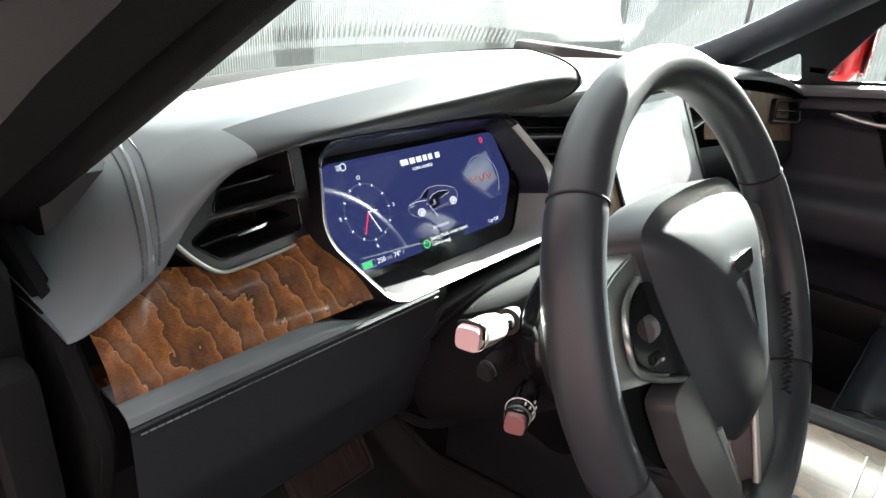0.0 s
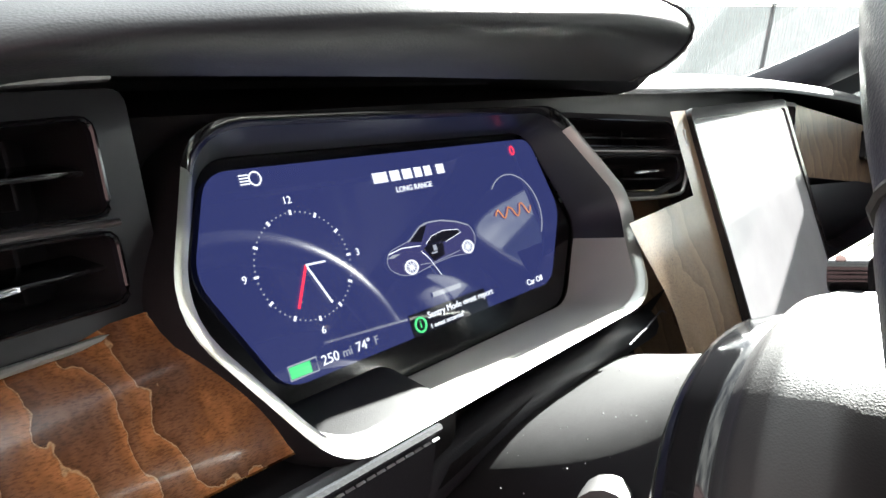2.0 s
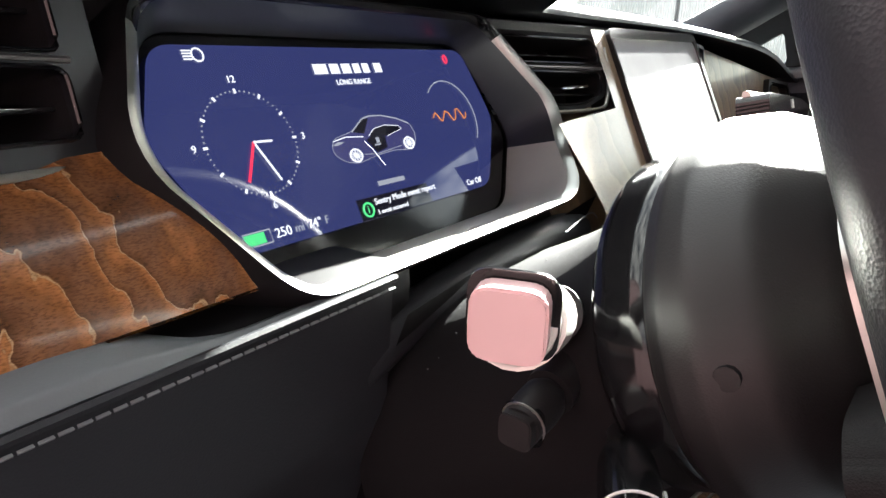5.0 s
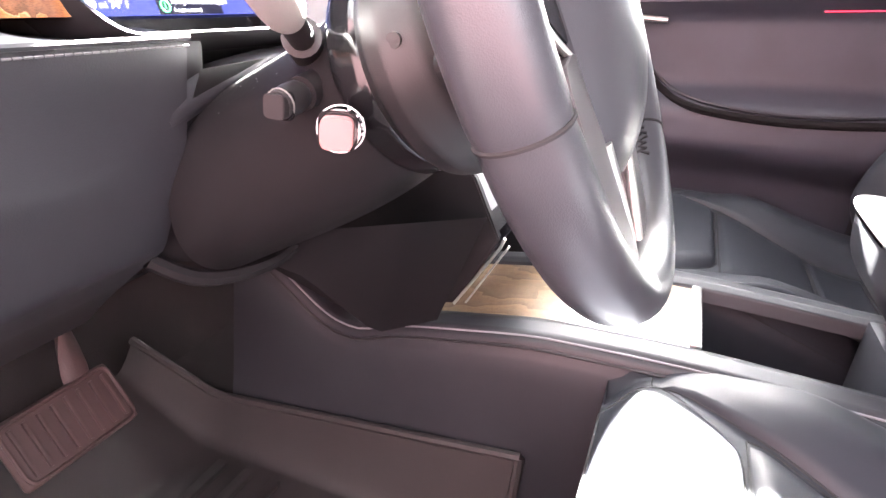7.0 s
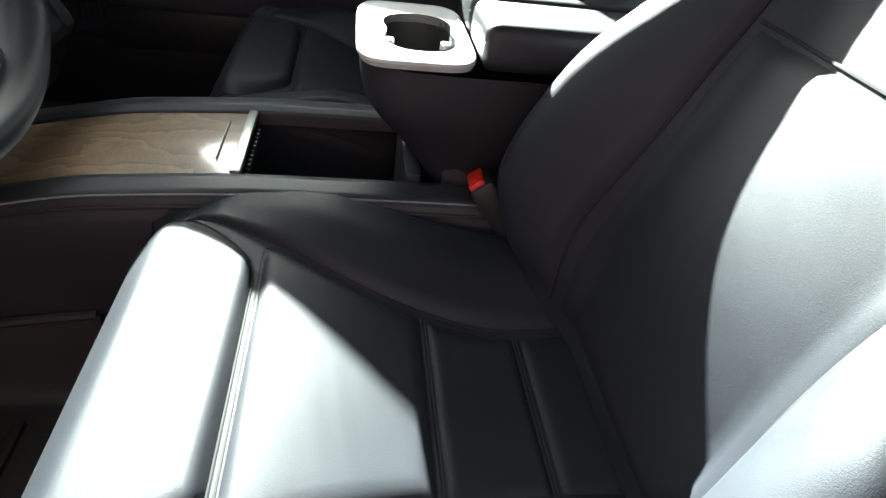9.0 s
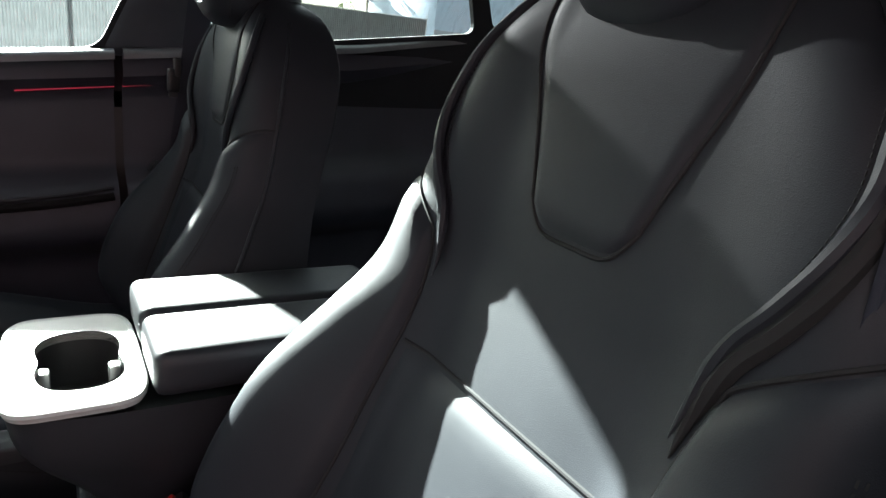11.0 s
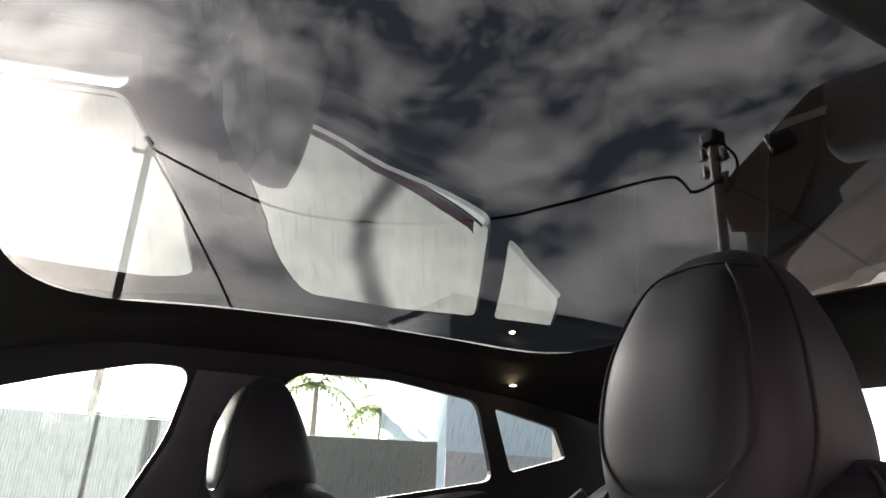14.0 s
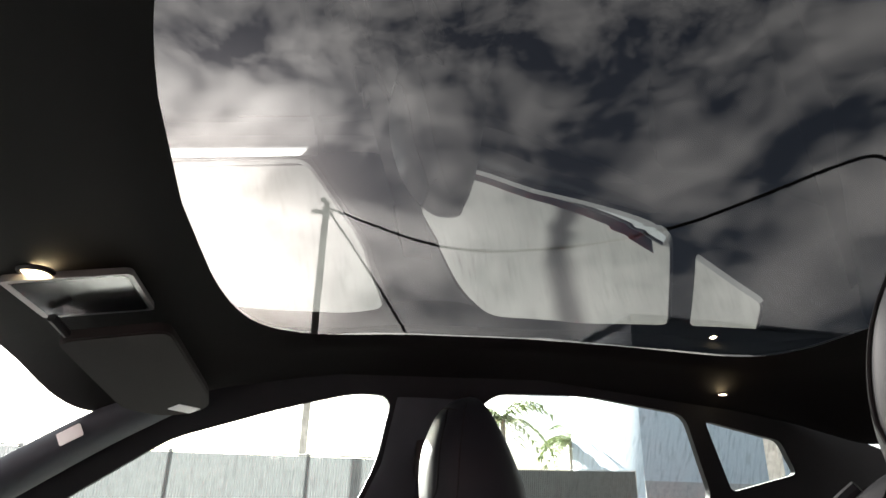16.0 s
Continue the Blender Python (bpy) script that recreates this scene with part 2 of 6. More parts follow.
def sheet(nu, nv, f, closed_u=False, closed_v=False, caps=False):
    """A quad surface through f(u, v), u and v from 0 to 1."""
    bm = bmesh.new()
    rows = [[bm.verts.new(f(i / (nu if closed_u else nu - 1), j / (nv if closed_v else nv - 1))) for i in range(nu)] for j in range(nv)]
    for j in range(nv if closed_v else nv - 1):
        for i in range(nu if closed_u else nu - 1):
            a, b = rows[j], rows[(j + 1) % nv]
            try:
                bm.faces.new((a[i], a[(i + 1) % nu], b[(i + 1) % nu], b[i]))
            except ValueError:
                pass
    if caps:
        bm.faces.new(rows[0])
        bm.faces.new(rows[-1])
    return bm


def join(*bms):
    out = bmesh.new()
    for b in bms:
        me = bpy.data.meshes.new("tmp")
        b.to_mesh(me)
        b.free()
        out.from_mesh(me)
        bpy.data.meshes.remove(me)
    return out


def box(c, s, bevel=0.0, m=None, seg=2):
    bm = bmesh.new()
    bmesh.ops.create_cube(bm, size=1)
    bm.transform(Matrix.Diagonal((*s, 1)))
    if bevel:
        bmesh.ops.bevel(bm, geom=bm.edges[:], offset=bevel, segments=seg, profile=0.6, affect="EDGES", clamp_overlap=True)
    bm.transform(Matrix.Translation(c) @ (m or Matrix()))
    return bm


def smooth_path(pts, steps=8, closed=False):
    """Catmull-Rom through the points."""
    p = [Vector(q) for q in pts]
    n = len(p)
    out = []
    for i in range(n if closed else n - 1):
        a, b, c, d = (p[(i + k) % n] if closed else p[max(0, min(n - 1, i + k))] for k in (-1, 0, 1, 2))
        for s in range(steps):
            t = s / steps
            out.append(0.5 * (2 * b + (c - a) * t + (2 * a - 5 * b + 4 * c - d) * t * t + (3 * b - a - 3 * c + d) * t ** 3))
    if not closed:
        out.append(p[-1])
    return out


def tube(pts, r, n=10, closed=False, flat=1.0):
    """A round (or flattened) rod along the points; r may be a function of 0..1."""
    p = [Vector(q) for q in pts]
    k = len(p)
    rings = []
    bm = bmesh.new()
    up = Vector((0.13, 0.21, 0.97))
    for i, q in enumerate(p):
        d = (p[(i + 1) % k] - p[i - 1]) if closed else (p[min(i + 1, k - 1)] - p[max(i - 1, 0)])
        d.normalize()
        x = d.cross(up).normalized()
        y = x.cross(d)
        rr = r(i / max(1, k - 1)) if callable(r) else r
        rings.append([bm.verts.new(q + (x * math.cos(a) + y * math.sin(a) * flat) * rr) for a in (2 * math.pi * j / n for j in range(n))])
    for i in range(k if closed else k - 1):
        a, b = rings[i], rings[(i + 1) % k]
        for j in range(n):
            bm.faces.new((a[j], a[(j + 1) % n], b[(j + 1) % n], b[j]))
    if not closed:
        bm.faces.new(rings[0])
        bm.faces.new(rings[-1])
    return bm


def ramp(x, pts, smooth=True):
    """A curve through the points (x, y), in order of x: flowing, without overshoot; flat beyond the ends."""
    if x <= pts[0][0]:
        return pts[0][1]
    if x >= pts[-1][0]:
        return pts[-1][1]
    n = len(pts)
    i = next(k for k in range(n - 1) if x <= pts[k + 1][0])
    (x0, y0), (x1, y1) = pts[i], pts[i + 1]
    h = x1 - x0
    t = (x - x0) / h
    d = (y1 - y0) / h
    if not smooth:
        return y0 + (y1 - y0) * t

    def slope(k):
        if k == 0 or k == n - 1:
            return d if n == 2 else 0.6 * d
        a = (pts[k][1] - pts[k - 1][1]) / (pts[k][0] - pts[k - 1][0])
        b = (pts[k + 1][1] - pts[k][1]) / (pts[k + 1][0] - pts[k][0])
        return 0.0 if a * b <= 0 else 2 * a * b / (a + b)
    m0, m1 = slope(i), slope(i + 1)
    return (2 * t ** 3 - 3 * t * t + 1) * y0 + (t ** 3 - 2 * t * t + t) * h * m0 + (3 * t * t - 2 * t ** 3) * y1 + (t ** 3 - t * t) * h * m1


def plate(outline, to_world, thick, bevel=0.0, seg=2):
    """A flat outline (a, b) extruded along the third axis of to_world."""
    bm = bmesh.new()
    vs = [bm.verts.new((a, b, 0)) for a, b in outline]
    f = bm.faces.new(vs)
    r = bmesh.ops.extrude_face_region(bm, geom=[f])
    bmesh.ops.translate(bm, vec=(0, 0, thick), verts=[v for v in r["geom"] if isinstance(v, bmesh.types.BMVert)])
    bmesh.ops.recalc_face_normals(bm, faces=bm.faces)
    if bevel:
        bmesh.ops.bevel(bm, geom=[e for e in bm.edges if not e.calc_length() < bevel * 0.5], offset=bevel, segments=seg, affect="EDGES", clamp_overlap=True)
    bm.transform(to_world)
    return bm


def rounded(pts, r, n=5):
    """Polygon (a, b) with rounded corners."""
    out = []
    k = len(pts)
    for i in range(k):
        p, q, s = Vector(pts[i - 1]), Vector(pts[i]), Vector(pts[(i + 1) % k])
        u, v = (p - q), (s - q)
        rr = min(r, u.length * 0.45, v.length * 0.45)
        a, b = q + u.normalized() * rr, q + v.normalized() * rr
        for j in range(n + 1):
            t = j / n
            out.append(tuple((1 - t) ** 2 * a + 2 * t * (1 - t) * q + t * t * b))
    return out


def ring_plate(outer, inner, to_world, thick, bevel=0.0):
    """A frame between two outlines with the same number of points."""
    bm = bmesh.new()
    n = len(outer)
    rings = [[bm.verts.new((a, b, z)) for a, b in o] for z in (0, thick) for o in (outer, inner)]
    lo, li, ho, hi = rings
    for i in range(n):
        j = (i + 1) % n
        for a, b in ((lo, li), (li, hi), (hi, ho), (ho, lo)):
            bm.faces.new((a[i], a[j], b[j], b[i]))
    bm.transform(to_world)
    return bm


def basis(o, x, y):
    """The pose whose axes are x, y and their cross product, at o."""
    x, y = Vector(x).normalized(), Vector(y).normalized()
    z = x.cross(y).normalized()
    y = z.cross(x)
    m = Matrix((x, y, z)).transposed().to_4x4()
    m.translation = o
    return m


def letters(text, size, m, name, mat, parent, align="LEFT", label="", depth=0.0002):
    """Writing in the built-in font, as a mesh."""
    cu = bpy.data.curves.new("text", "FONT")
    cu.body, cu.size, cu.align_x, cu.align_y, cu.extrude, cu.resolution_u = text, size, align, "CENTER", depth, 3
    tmp = bpy.data.objects.new("text", cu)
    me = bpy.data.meshes.new_from_object(tmp)
    bpy.data.objects.remove(tmp)
    bm = bmesh.new()
    bm.from_mesh(me)
    bpy.data.meshes.remove(me)
    bm.transform(m)
    return part(name, bm, mat, parent, label)


def stitches(path, parent, mat=None, step=0.006, length=0.0038, r=0.0007, name="stitching"):
    """A row of short threads along a path."""
    out = []
    p = [Vector(q) for q in path]
    acc, last = 0.0, p[0]
    bits = []
    for a, b in zip(p, p[1:]):
        d = b - a
        n = d.length
        s = -acc
        while s + step < n:
            s += step
            bits.append((a + d.normalized() * s, d.normalized()))
        acc = n - s
    bm = bmesh.new()
    for q, d in bits:
        x = d.orthogonal().normalized()
        y = d.cross(x)
        ends = [[bm.verts.new(q + d * e * length / 2 + (x * math.cos(k * 2.094) + y * math.sin(k * 2.094)) * r) for k in range(3)] for e in (-1, 1)]
        for k in range(3):
            bm.faces.new((ends[0][k], ends[0][(k + 1) % 3], ends[1][(k + 1) % 3], ends[1][k]))
    return part(name, bm, mat or THREAD, parent)


def loft(rings, m):
    bm = bmesh.new()
    vs = [[bm.verts.new(m @ p) for p in r] for r in rings]
    n = len(vs[0])
    for a, b in zip(vs, vs[1:]):
        for i in range(n):
            bm.faces.new((a[i], a[(i + 1) % n], b[(i + 1) % n], b[i]))
    return bm


# ---------------------------------------------------------------- the car body round the cabin
def side_x(z):
    return 0.74 - 0.42 * max(0.0, z - 1.0)


def belt(y):
    return 0.985 - 0.125 * y + (0.06 * max(0, -y - 0.7))


def roof_z(x, y):
    return ramp(y, ((-1.6, 1.33), (-1.1, 1.405), (-0.62, 1.422), (-0.3, 1.412), (0.04, 1.372), (0.35, 1.325))) + 0.03 * (1 - (x / 0.5) ** 2)


def holed(outer, holes, to_x, thick):
    """An upright panel outlined in (y, z), with openings cut through it."""
    bm = bmesh.new()
    for loop in (outer, *holes):
        vs = [bm.verts.new((0, a, b)) for a, b in loop]
        for i in range(len(vs)):
            bm.edges.new((vs[i - 1], vs[i]))
    bmesh.ops.triangle_fill(bm, use_beauty=True, use_dissolve=False, edges=bm.edges[:])
    r = bmesh.ops.extrude_face_region(bm, geom=bm.faces[:])
    top = [v for v in r["geom"] if isinstance(v, bmesh.types.BMVert)]
    lifted = set(top)
    for v in bm.verts:
        s = 1 if to_x(1.0) > 0 else -1
        v.co.x = to_x(v.co.z) + (s * thick if v in lifted else 0)
    return bm


def grow_about(o, k):
    cy, cz = sum(p[0] for p in o) / len(o), sum(p[1] for p in o) / len(o)
    return [(cy + (y - cy) * k, cz + (z - cz) * k) for y, z in o]


FRONT_WIN = rounded([(0.45, 0.94), (0.36, 1.07), (0.13, 1.22), (-0.05, 1.277), (-0.19, 1.314), (-0.268, 1.314), (-0.25, 1.19), (-0.175, 1.012)], 0.03, 4)
SMALL_WIN = rounded([(0.6, 0.925), (0.5, 0.992), (0.485, 0.936)], 0.01, 3)
REAR_WIN = rounded([(-0.36, 1.034), (-0.42, 1.27), (-0.475, 1.328), (-0.67, 1.334), (-0.905, 1.309), (-1.0, 1.136)], 0.03, 4)
QUARTER_WIN = rounded([(-0.955, 1.299), (-1.15, 1.266), (-1.205, 1.198), (-1.045, 1.156)], 0.015, 4)
SIDE_EDGE = [(0.86, 0.9), (0.51, 1.097), (0.3, 1.215), (0.14, 1.3), (0.0, 1.338), (-0.3, 1.37), (-0.7, 1.372), (-1.1, 1.34), (-1.5, 1.24), (-1.9, 1.06), (-1.9, 0.9)]
single("wall_right", holed(SIDE_EDGE, [FRONT_WIN, SMALL_WIN, REAR_WIN, QUARTER_WIN], side_x, 0.015), WINDOW_TRIM,
       "black window surround and pillars along the passenger side", "car side", "structure")
LEFT_EDGE = [(0.86, 0.9)] + SIDE_EDGE[1:-1] + [(-1.9, 0.9), (-0.33, 0.9), (-0.365, 1.05), (-0.34, 1.27), (-0.3, 1.3), (-0.2, 1.303), (-0.05, 1.27), (0.13, 1.216), (0.36, 1.07), (0.52, 0.97), (0.6, 0.9)]
single("wall_left", holed(LEFT_EDGE, [grow_about(REAR_WIN, 0.9), QUARTER_WIN], lambda z: -side_x(z), 0.03), SUEDE,
       "black pillars and roof rail round the open driver's doorway", "car side", "structure")


def glass_panel(name, outline, sx, mat, label):
    bm = bmesh.new()
    bm.faces.new([bm.verts.new((sx * (side_x(z) + 0.014), y, z)) for y, z in outline])
    ob = single(name, bm, mat, label, "window", "structure")
    return ob


SIDE_GLASS = pane("side_glass", (0.86, 0.9, 0.88), 1.0, 0.26)
ROOF_GLASS = pane("roof_glass", (0.0235, 0.023, 0.0238), 1.0)
SHIELD = pane("windshield_glass", (0.86, 0.89, 0.88), 0.7)
glass_panel("window_1", grow_about(FRONT_WIN, 1.03), 1, SIDE_GLASS, "clear front side window with dried water streaks")
glass_panel("window_2", grow_about(REAR_WIN, 1.03), 1, SIDE_GLASS, "clear rear side window with dried water streaks")
glass_panel("window_3", grow_about(QUARTER_WIN, 1.03), 1, SIDE_GLASS, "small clear rear quarter window")
glass_panel("window_4", grow_about(SMALL_WIN, 1.03), 1, SIDE_GLASS, "small fixed triangular window beside the pillar")
glass_panel("window_5", grow_about(REAR_WIN, 1.03), -1, SIDE_GLASS, "clear rear side window behind the driver")
glass_panel("window_6", grow_about(QUARTER_WIN, 1.03), -1, SIDE_GLASS, "small clear quarter window behind the driver")


def super_loop(t, a, yf, yr, n):
    """A rounded-rectangle loop in plan: half width a, from yf (front) to yr (rear)."""
    c, s = math.cos(2 * math.pi * t), math.sin(2 * math.pi * t)
    cy, b = (yf + yr) / 2, (yf - yr) / 2
    return a * math.copysign(abs(c) ** (2 / n), c), cy + b * math.copysign(abs(s) ** (2 / n), s)


def headliner(u, v):
    xi, yi = super_loop(u, 0.505, 0.055, -1.07, 7)
    yi -= 0.24 * xi * xi * max(0, min(1, (yi + 0.5) / 0.5))
    xo, yo = super_loop(u, 0.612, 0.33, -1.5, 9)
    zi = roof_z(xi, yi)
    side = min(1, abs(xo) / 0.6) ** 6
    zo = (1 - side) * ramp(yo, ((-1.5, 1.366), (-0.6, 1.4), (0.33, 1.335))) + side * ramp(yo, ((-1.5, 1.25), (-1.1, 1.33), (-0.6, 1.366), (-0.2, 1.36), (0.05, 1.325), (0.33, 1.22)))
    k = v * v * (3 - 2 * v)
    dip = 0.016 * math.sin(min(1, v * 6) * math.pi / 2)
    return (xi + (xo - xi) * v, yi + (yo - yi) * v, zi + (zo - zi) * (0.35 * v + 0.65 * k) - dip)


single("ceiling", sheet(160, 20, headliner, closed_u=True), SUEDE, "black suede headliner framing the glass roof", "headliner", "structure")


def roof_glass(u, v):
    x, y = super_loop(u, 0.6, 0.16, -1.25, 7)
    x, y = x * v, -0.52 + (y + 0.52) * v
    return (x, y, roof_z(x, y) + 0.002)


glass_bm = sheet(96, 24, roof_glass, closed_u=True)
bmesh.ops.remove_doubles(glass_bm, verts=glass_bm.verts[:], dist=0.0005)
glass_ob = single("roof_window", glass_bm, ROOF_GLASS, "large dark tinted glass roof panel", "glass roof", "structure")

# windshield, rear glass
def shield(u, v):
    x = -1 + 2 * u
    top = Vector((x * 0.57, 0.34 - 0.05 * x * x, 1.345 - 0.05 * x * x))
    low = Vector((x * 0.74, 1.16 - 0.26 * x * x, 0.9))
    p = top.lerp(low, v)
    return p + Vector((0, 0.5, 0.87)) * 0.03 * math.sin(math.pi * v)


single("windshield", sheet(33, 17, shield), SHIELD, "clear raked windshield", "windshield", "structure")
single("rear_window", sheet(21, 9, lambda u, v: ((-1 + 2 * u) * (0.5 + 0.1 * v), -1.5 - 0.72 * v, 1.372 - 0.297 * v - 0.04 * (2 * u - 1) ** 2)), SIDE_GLASS,
       "sloping rear hatch window", "window", "structure")
single("wall_rear", join(box((0, -1.95, 0.85), (1.4, 0.05, 0.46), 0.01), box((0, -1.515, 1.38), (1.2, 0.03, 0.02), 0.006)), SUEDE, "black rear hatch trim below the window", "car body", "structure")


def a_pillar(s):
    if s < 0:
        edge = [(-0.676 + (0.4 - y) * 0.119, y, 1.049 + (0.4 - y) * 0.585) for y in (0.95, 0.7, 0.5, 0.35, 0.2, 0.05, -0.05)]
        return tube(smooth_path([(x - 0.016, y + 0.022, z + 0.036) for x, y, z in edge], 4), lambda t: 0.045 - 0.006 * t, 18)
    pts = smooth_path([(s * 0.66, 0.9, 0.855), (s * 0.632, 0.64, 0.972), (s * 0.625, 0.46, 1.082), (s * 0.602, 0.26, 1.212), (s * 0.585, 0.12, 1.292)], 6)
    return tube(pts, lambda t: 0.064 - 0.014 * t, 18, flat=0.55)


for s, word in ((-1, "driver's"), (1, "passenger's")):
    pil = single("windshield_pillar", a_pillar(s), SUEDE if s < 0 else SKYLIT_PILLAR, "black trimmed windshield pillar on the %s side" % word, "pillar", "structure")
tag = part("air_bag_tag", plate(rounded([(-0.019, -0.011), (0.019, -0.011), (0.019, 0.011), (-0.019, 0.011)], 0.003, 3), basis((0.545, 0.267, 1.211), (0.1, 1, -0.6), (0.2, 0.45, 0.85)), 0.0015), WHITE, pil, "small pale label")

def pillar_face(u, v):
    """Padded trim over the pillar between the front and rear side windows."""
    z = 1.0 + 0.31 * v
    f = ramp(z, ((1.0, -0.172), (1.012, -0.175), (1.19, -0.25), (1.314, -0.268)), False) - 0.01
    r = ramp(z, ((1.0, -0.352), (1.034, -0.36), (1.27, -0.42), (1.314, -0.45)), False) + 0.006
    return (side_x(z) - 0.003 - 0.014 * math.sin(math.pi * u) ** 0.6, f + (r - f) * u, z)


single("pillar_trim", sheet(24, 24, pillar_face), SKYLIT_PILLAR, "padded trim on the door pillar, bluish sky light painted in", "pillar trim", "structure")

FLOOR_Z = 0.285
single("floor", box((0, -0.35, FLOOR_Z - 0.02), (1.5, 3.3, 0.04)), CARPET, "dark carpeted car floor", "floor", "structure")
single("wall_front", sheet(9, 9, lambda u, v: ((-1 + 2 * u) * 0.75, 0.86 + 0.2 * v + 0.1 * math.sin(v * 3), FLOOR_Z + 0.62 * v)), CARPET, "dark carpeted firewall of the footwell", "firewall", "structure")
for s, nm in ((-1, "sill_left"), (1, "sill_right")):
    single(nm, join(box((s * 0.745, -0.2, 0.36), (0.1, 2.4, 0.16), 0.02)), PLASTIC, "black door sill trim", "door sill", "structure")
single("wall_hinge_right", box((0.765, 0.93, 0.6), (0.05, 0.64, 0.68), 0.02), PLASTIC, "black front body side beside the passenger footwell", "body side", "structure")
single("wall_cowl", box((0, 1.2, 0.6), (1.56, 0.05, 0.62), 0.01), PLASTIC, "black bulkhead under the windshield", "bulkhead", "structure")
single("wall_hinge_left", join(box((-0.77, 1.08, 0.6), (0.05, 0.34, 0.68), 0.02), box((-0.765, 0.735, 0.62), (0.07, 0.5, 0.7), 0.025), box((-0.75, 0.47, 0.66), (0.025, 0.03, 0.5), 0.008)), SEAL, "black front door jamb beside the dashboard", "door jamb", "structure")


def door_panel(name, y0, y1, sx, label):
    """A trim panel from sill to window line, with a shaped armrest, a pull pocket and a trim strip."""
    d = thing(name, label, "car door", (sx * 0.75, (y0 + y1) / 2, 0.4))

    def skin(u, v):
        y = y0 + (y1 - y0) * u
        top = belt(y) - 0.002
        z = 0.4 + (top - 0.4) * v
        f = (z - 0.4) / (top - 0.4)
        x = 0.735 + ramp(f, ((0, 0.0), (0.3, -0.012), (0.44, -0.075), (0.55, -0.07), (0.64, 0.0), (0.86, 0.005), (0.93, -0.03), (1.0, -0.015)))
        return (sx * x, y, z)

    def back(u, v):
        x, y, z = skin(u, v)
        return (sx * 0.775, y, z)
    part("trim_panel", join(sheet(40, 40, skin), sheet(12, 6, back)), SKYLIT_DOOR, d)
    ya, yb = (y0 - (y0 - y1) * 0.8, y1) if y0 > 0 else (y0, y0 - (y0 - y1) * 0.22)
    ys = [ya + (yb - ya) * k / 14 for k in range(15)]
    part("ambient_strip", tube([(sx * 0.727, y, belt(y) - 0.068) for y in ys], 0.0024, 6), AMBIENT, d, "thin red glowing ambient light strip")
    arm = part("armrest", tube(smooth_path([(sx * 0.7, y0 + (y1 - y0) * k, 0.4 + (belt(y0) - 0.4) * f) for k, f in ((0.06, 0.64), (0.2, 0.545), (0.5, 0.525), (0.8, 0.55), (0.95, 0.62))], 8), lambda t: 0.03 * (0.4 + 0.6 * math.sin(math.pi * min(1, max(0.0, t)))) + 0.006, 12, flat=0.7), LEATHER, d)
    stitches([(sx * 0.667, y0 + (y1 - y0) * (0.15 + 0.7 * k / 20), 0.4 + (belt(y0) - 0.4) * 0.535) for k in range(21)], arm)
    if y0 > 0:
        def on_skin(y, z):
            f = (z - 0.4) / (belt(y) - 0.402)
            return Vector((sx * (0.733 + ramp(f, ((0, 0.0), (0.3, -0.012), (0.44, -0.075), (0.55, -0.07), (0.64, 0.0), (0.86, 0.005), (0.93, -0.03), (1.0, -0.015)))), y, z))
        curve = smooth_path([Vector((0, y, z)) for y, z in ((0.33, 0.9), (0.302, 0.843), (0.271, 0.78), (0.219, 0.735), (0.143, 0.715), (0.02, 0.712), (-0.1, 0.722), (-0.19, 0.735))], 6)
        part("armrest_groove", tube([on_skin(q.y, q.z) for q in curve], 0.008, 8), SEAL, d)
        part("armrest_edge", tube([on_skin(q.y, q.z + 0.014) + Vector((sx * -0.002, 0, 0)) for q in curve[8:]], 0.004, 8), LEATHER, d)
    part("door_handle", tube(smooth_path([(sx * 0.722, y0 + (y1 - y0) * k, belt((y0 + y1) / 2) + h) for k, h in ((0.22, -0.05), (0.26, -0.072), (0.34, -0.085), (0.46, -0.085))], 6), lambda t: 0.006 + 0.004 * (1 - t), 10), SATIN, d, "satin silver door pull")
    def ledge_top(u, v):
        y = y0 + (y1 - y0) * u
        return (sx * (0.727 - 0.036 * math.sin(min(1, v * 1.3) * math.pi / 2)), y, belt(y) + 0.004 - 0.03 * max(0, v - 0.35) ** 1.6 - 0.004 * v)
    # the ledge's grey is daylight put into the colour
    part("window_ledge", sheet(36, 14, ledge_top), SKYLIT_HIDE, d, "smooth padded ledge under the window, sky light painted in as grey", sharp=80)
    part("window_seal", tube([(sx * 0.733, y0 + (y1 - y0) * k / 20, belt(y0 + (y1 - y0) * k / 20) + 0.002) for k in range(21)], 0.004, 8), SEAL, d)
    part("outer_skin", sheet(24, 16, lambda u, v: (sx * (0.8 + 0.05 * math.sin(math.pi * min(1, 0.25 + 0.75 * v)) - 0.05 * v), y0 + (y1 - y0) * u, 0.33 + (belt(y0 + (y1 - y0) * u) - 0.335) * v)), RED_PAINT, d, "glossy red painted outside", sharp=80)
    part("map_pocket", box((sx * 0.715, (y0 + y1) / 2, 0.46), (0.04, abs(y1 - y0) * 0.7, 0.1), 0.015), PLASTIC, d)
    part("speaker_grille", join(*[box((sx * 0.722, y0 + (y1 - y0) * 0.2 + 0.012 * i, 0.52), (0.004, 0.004, 0.1), 0.001) for i in range(9)]), PLASTIC, d)
    return d


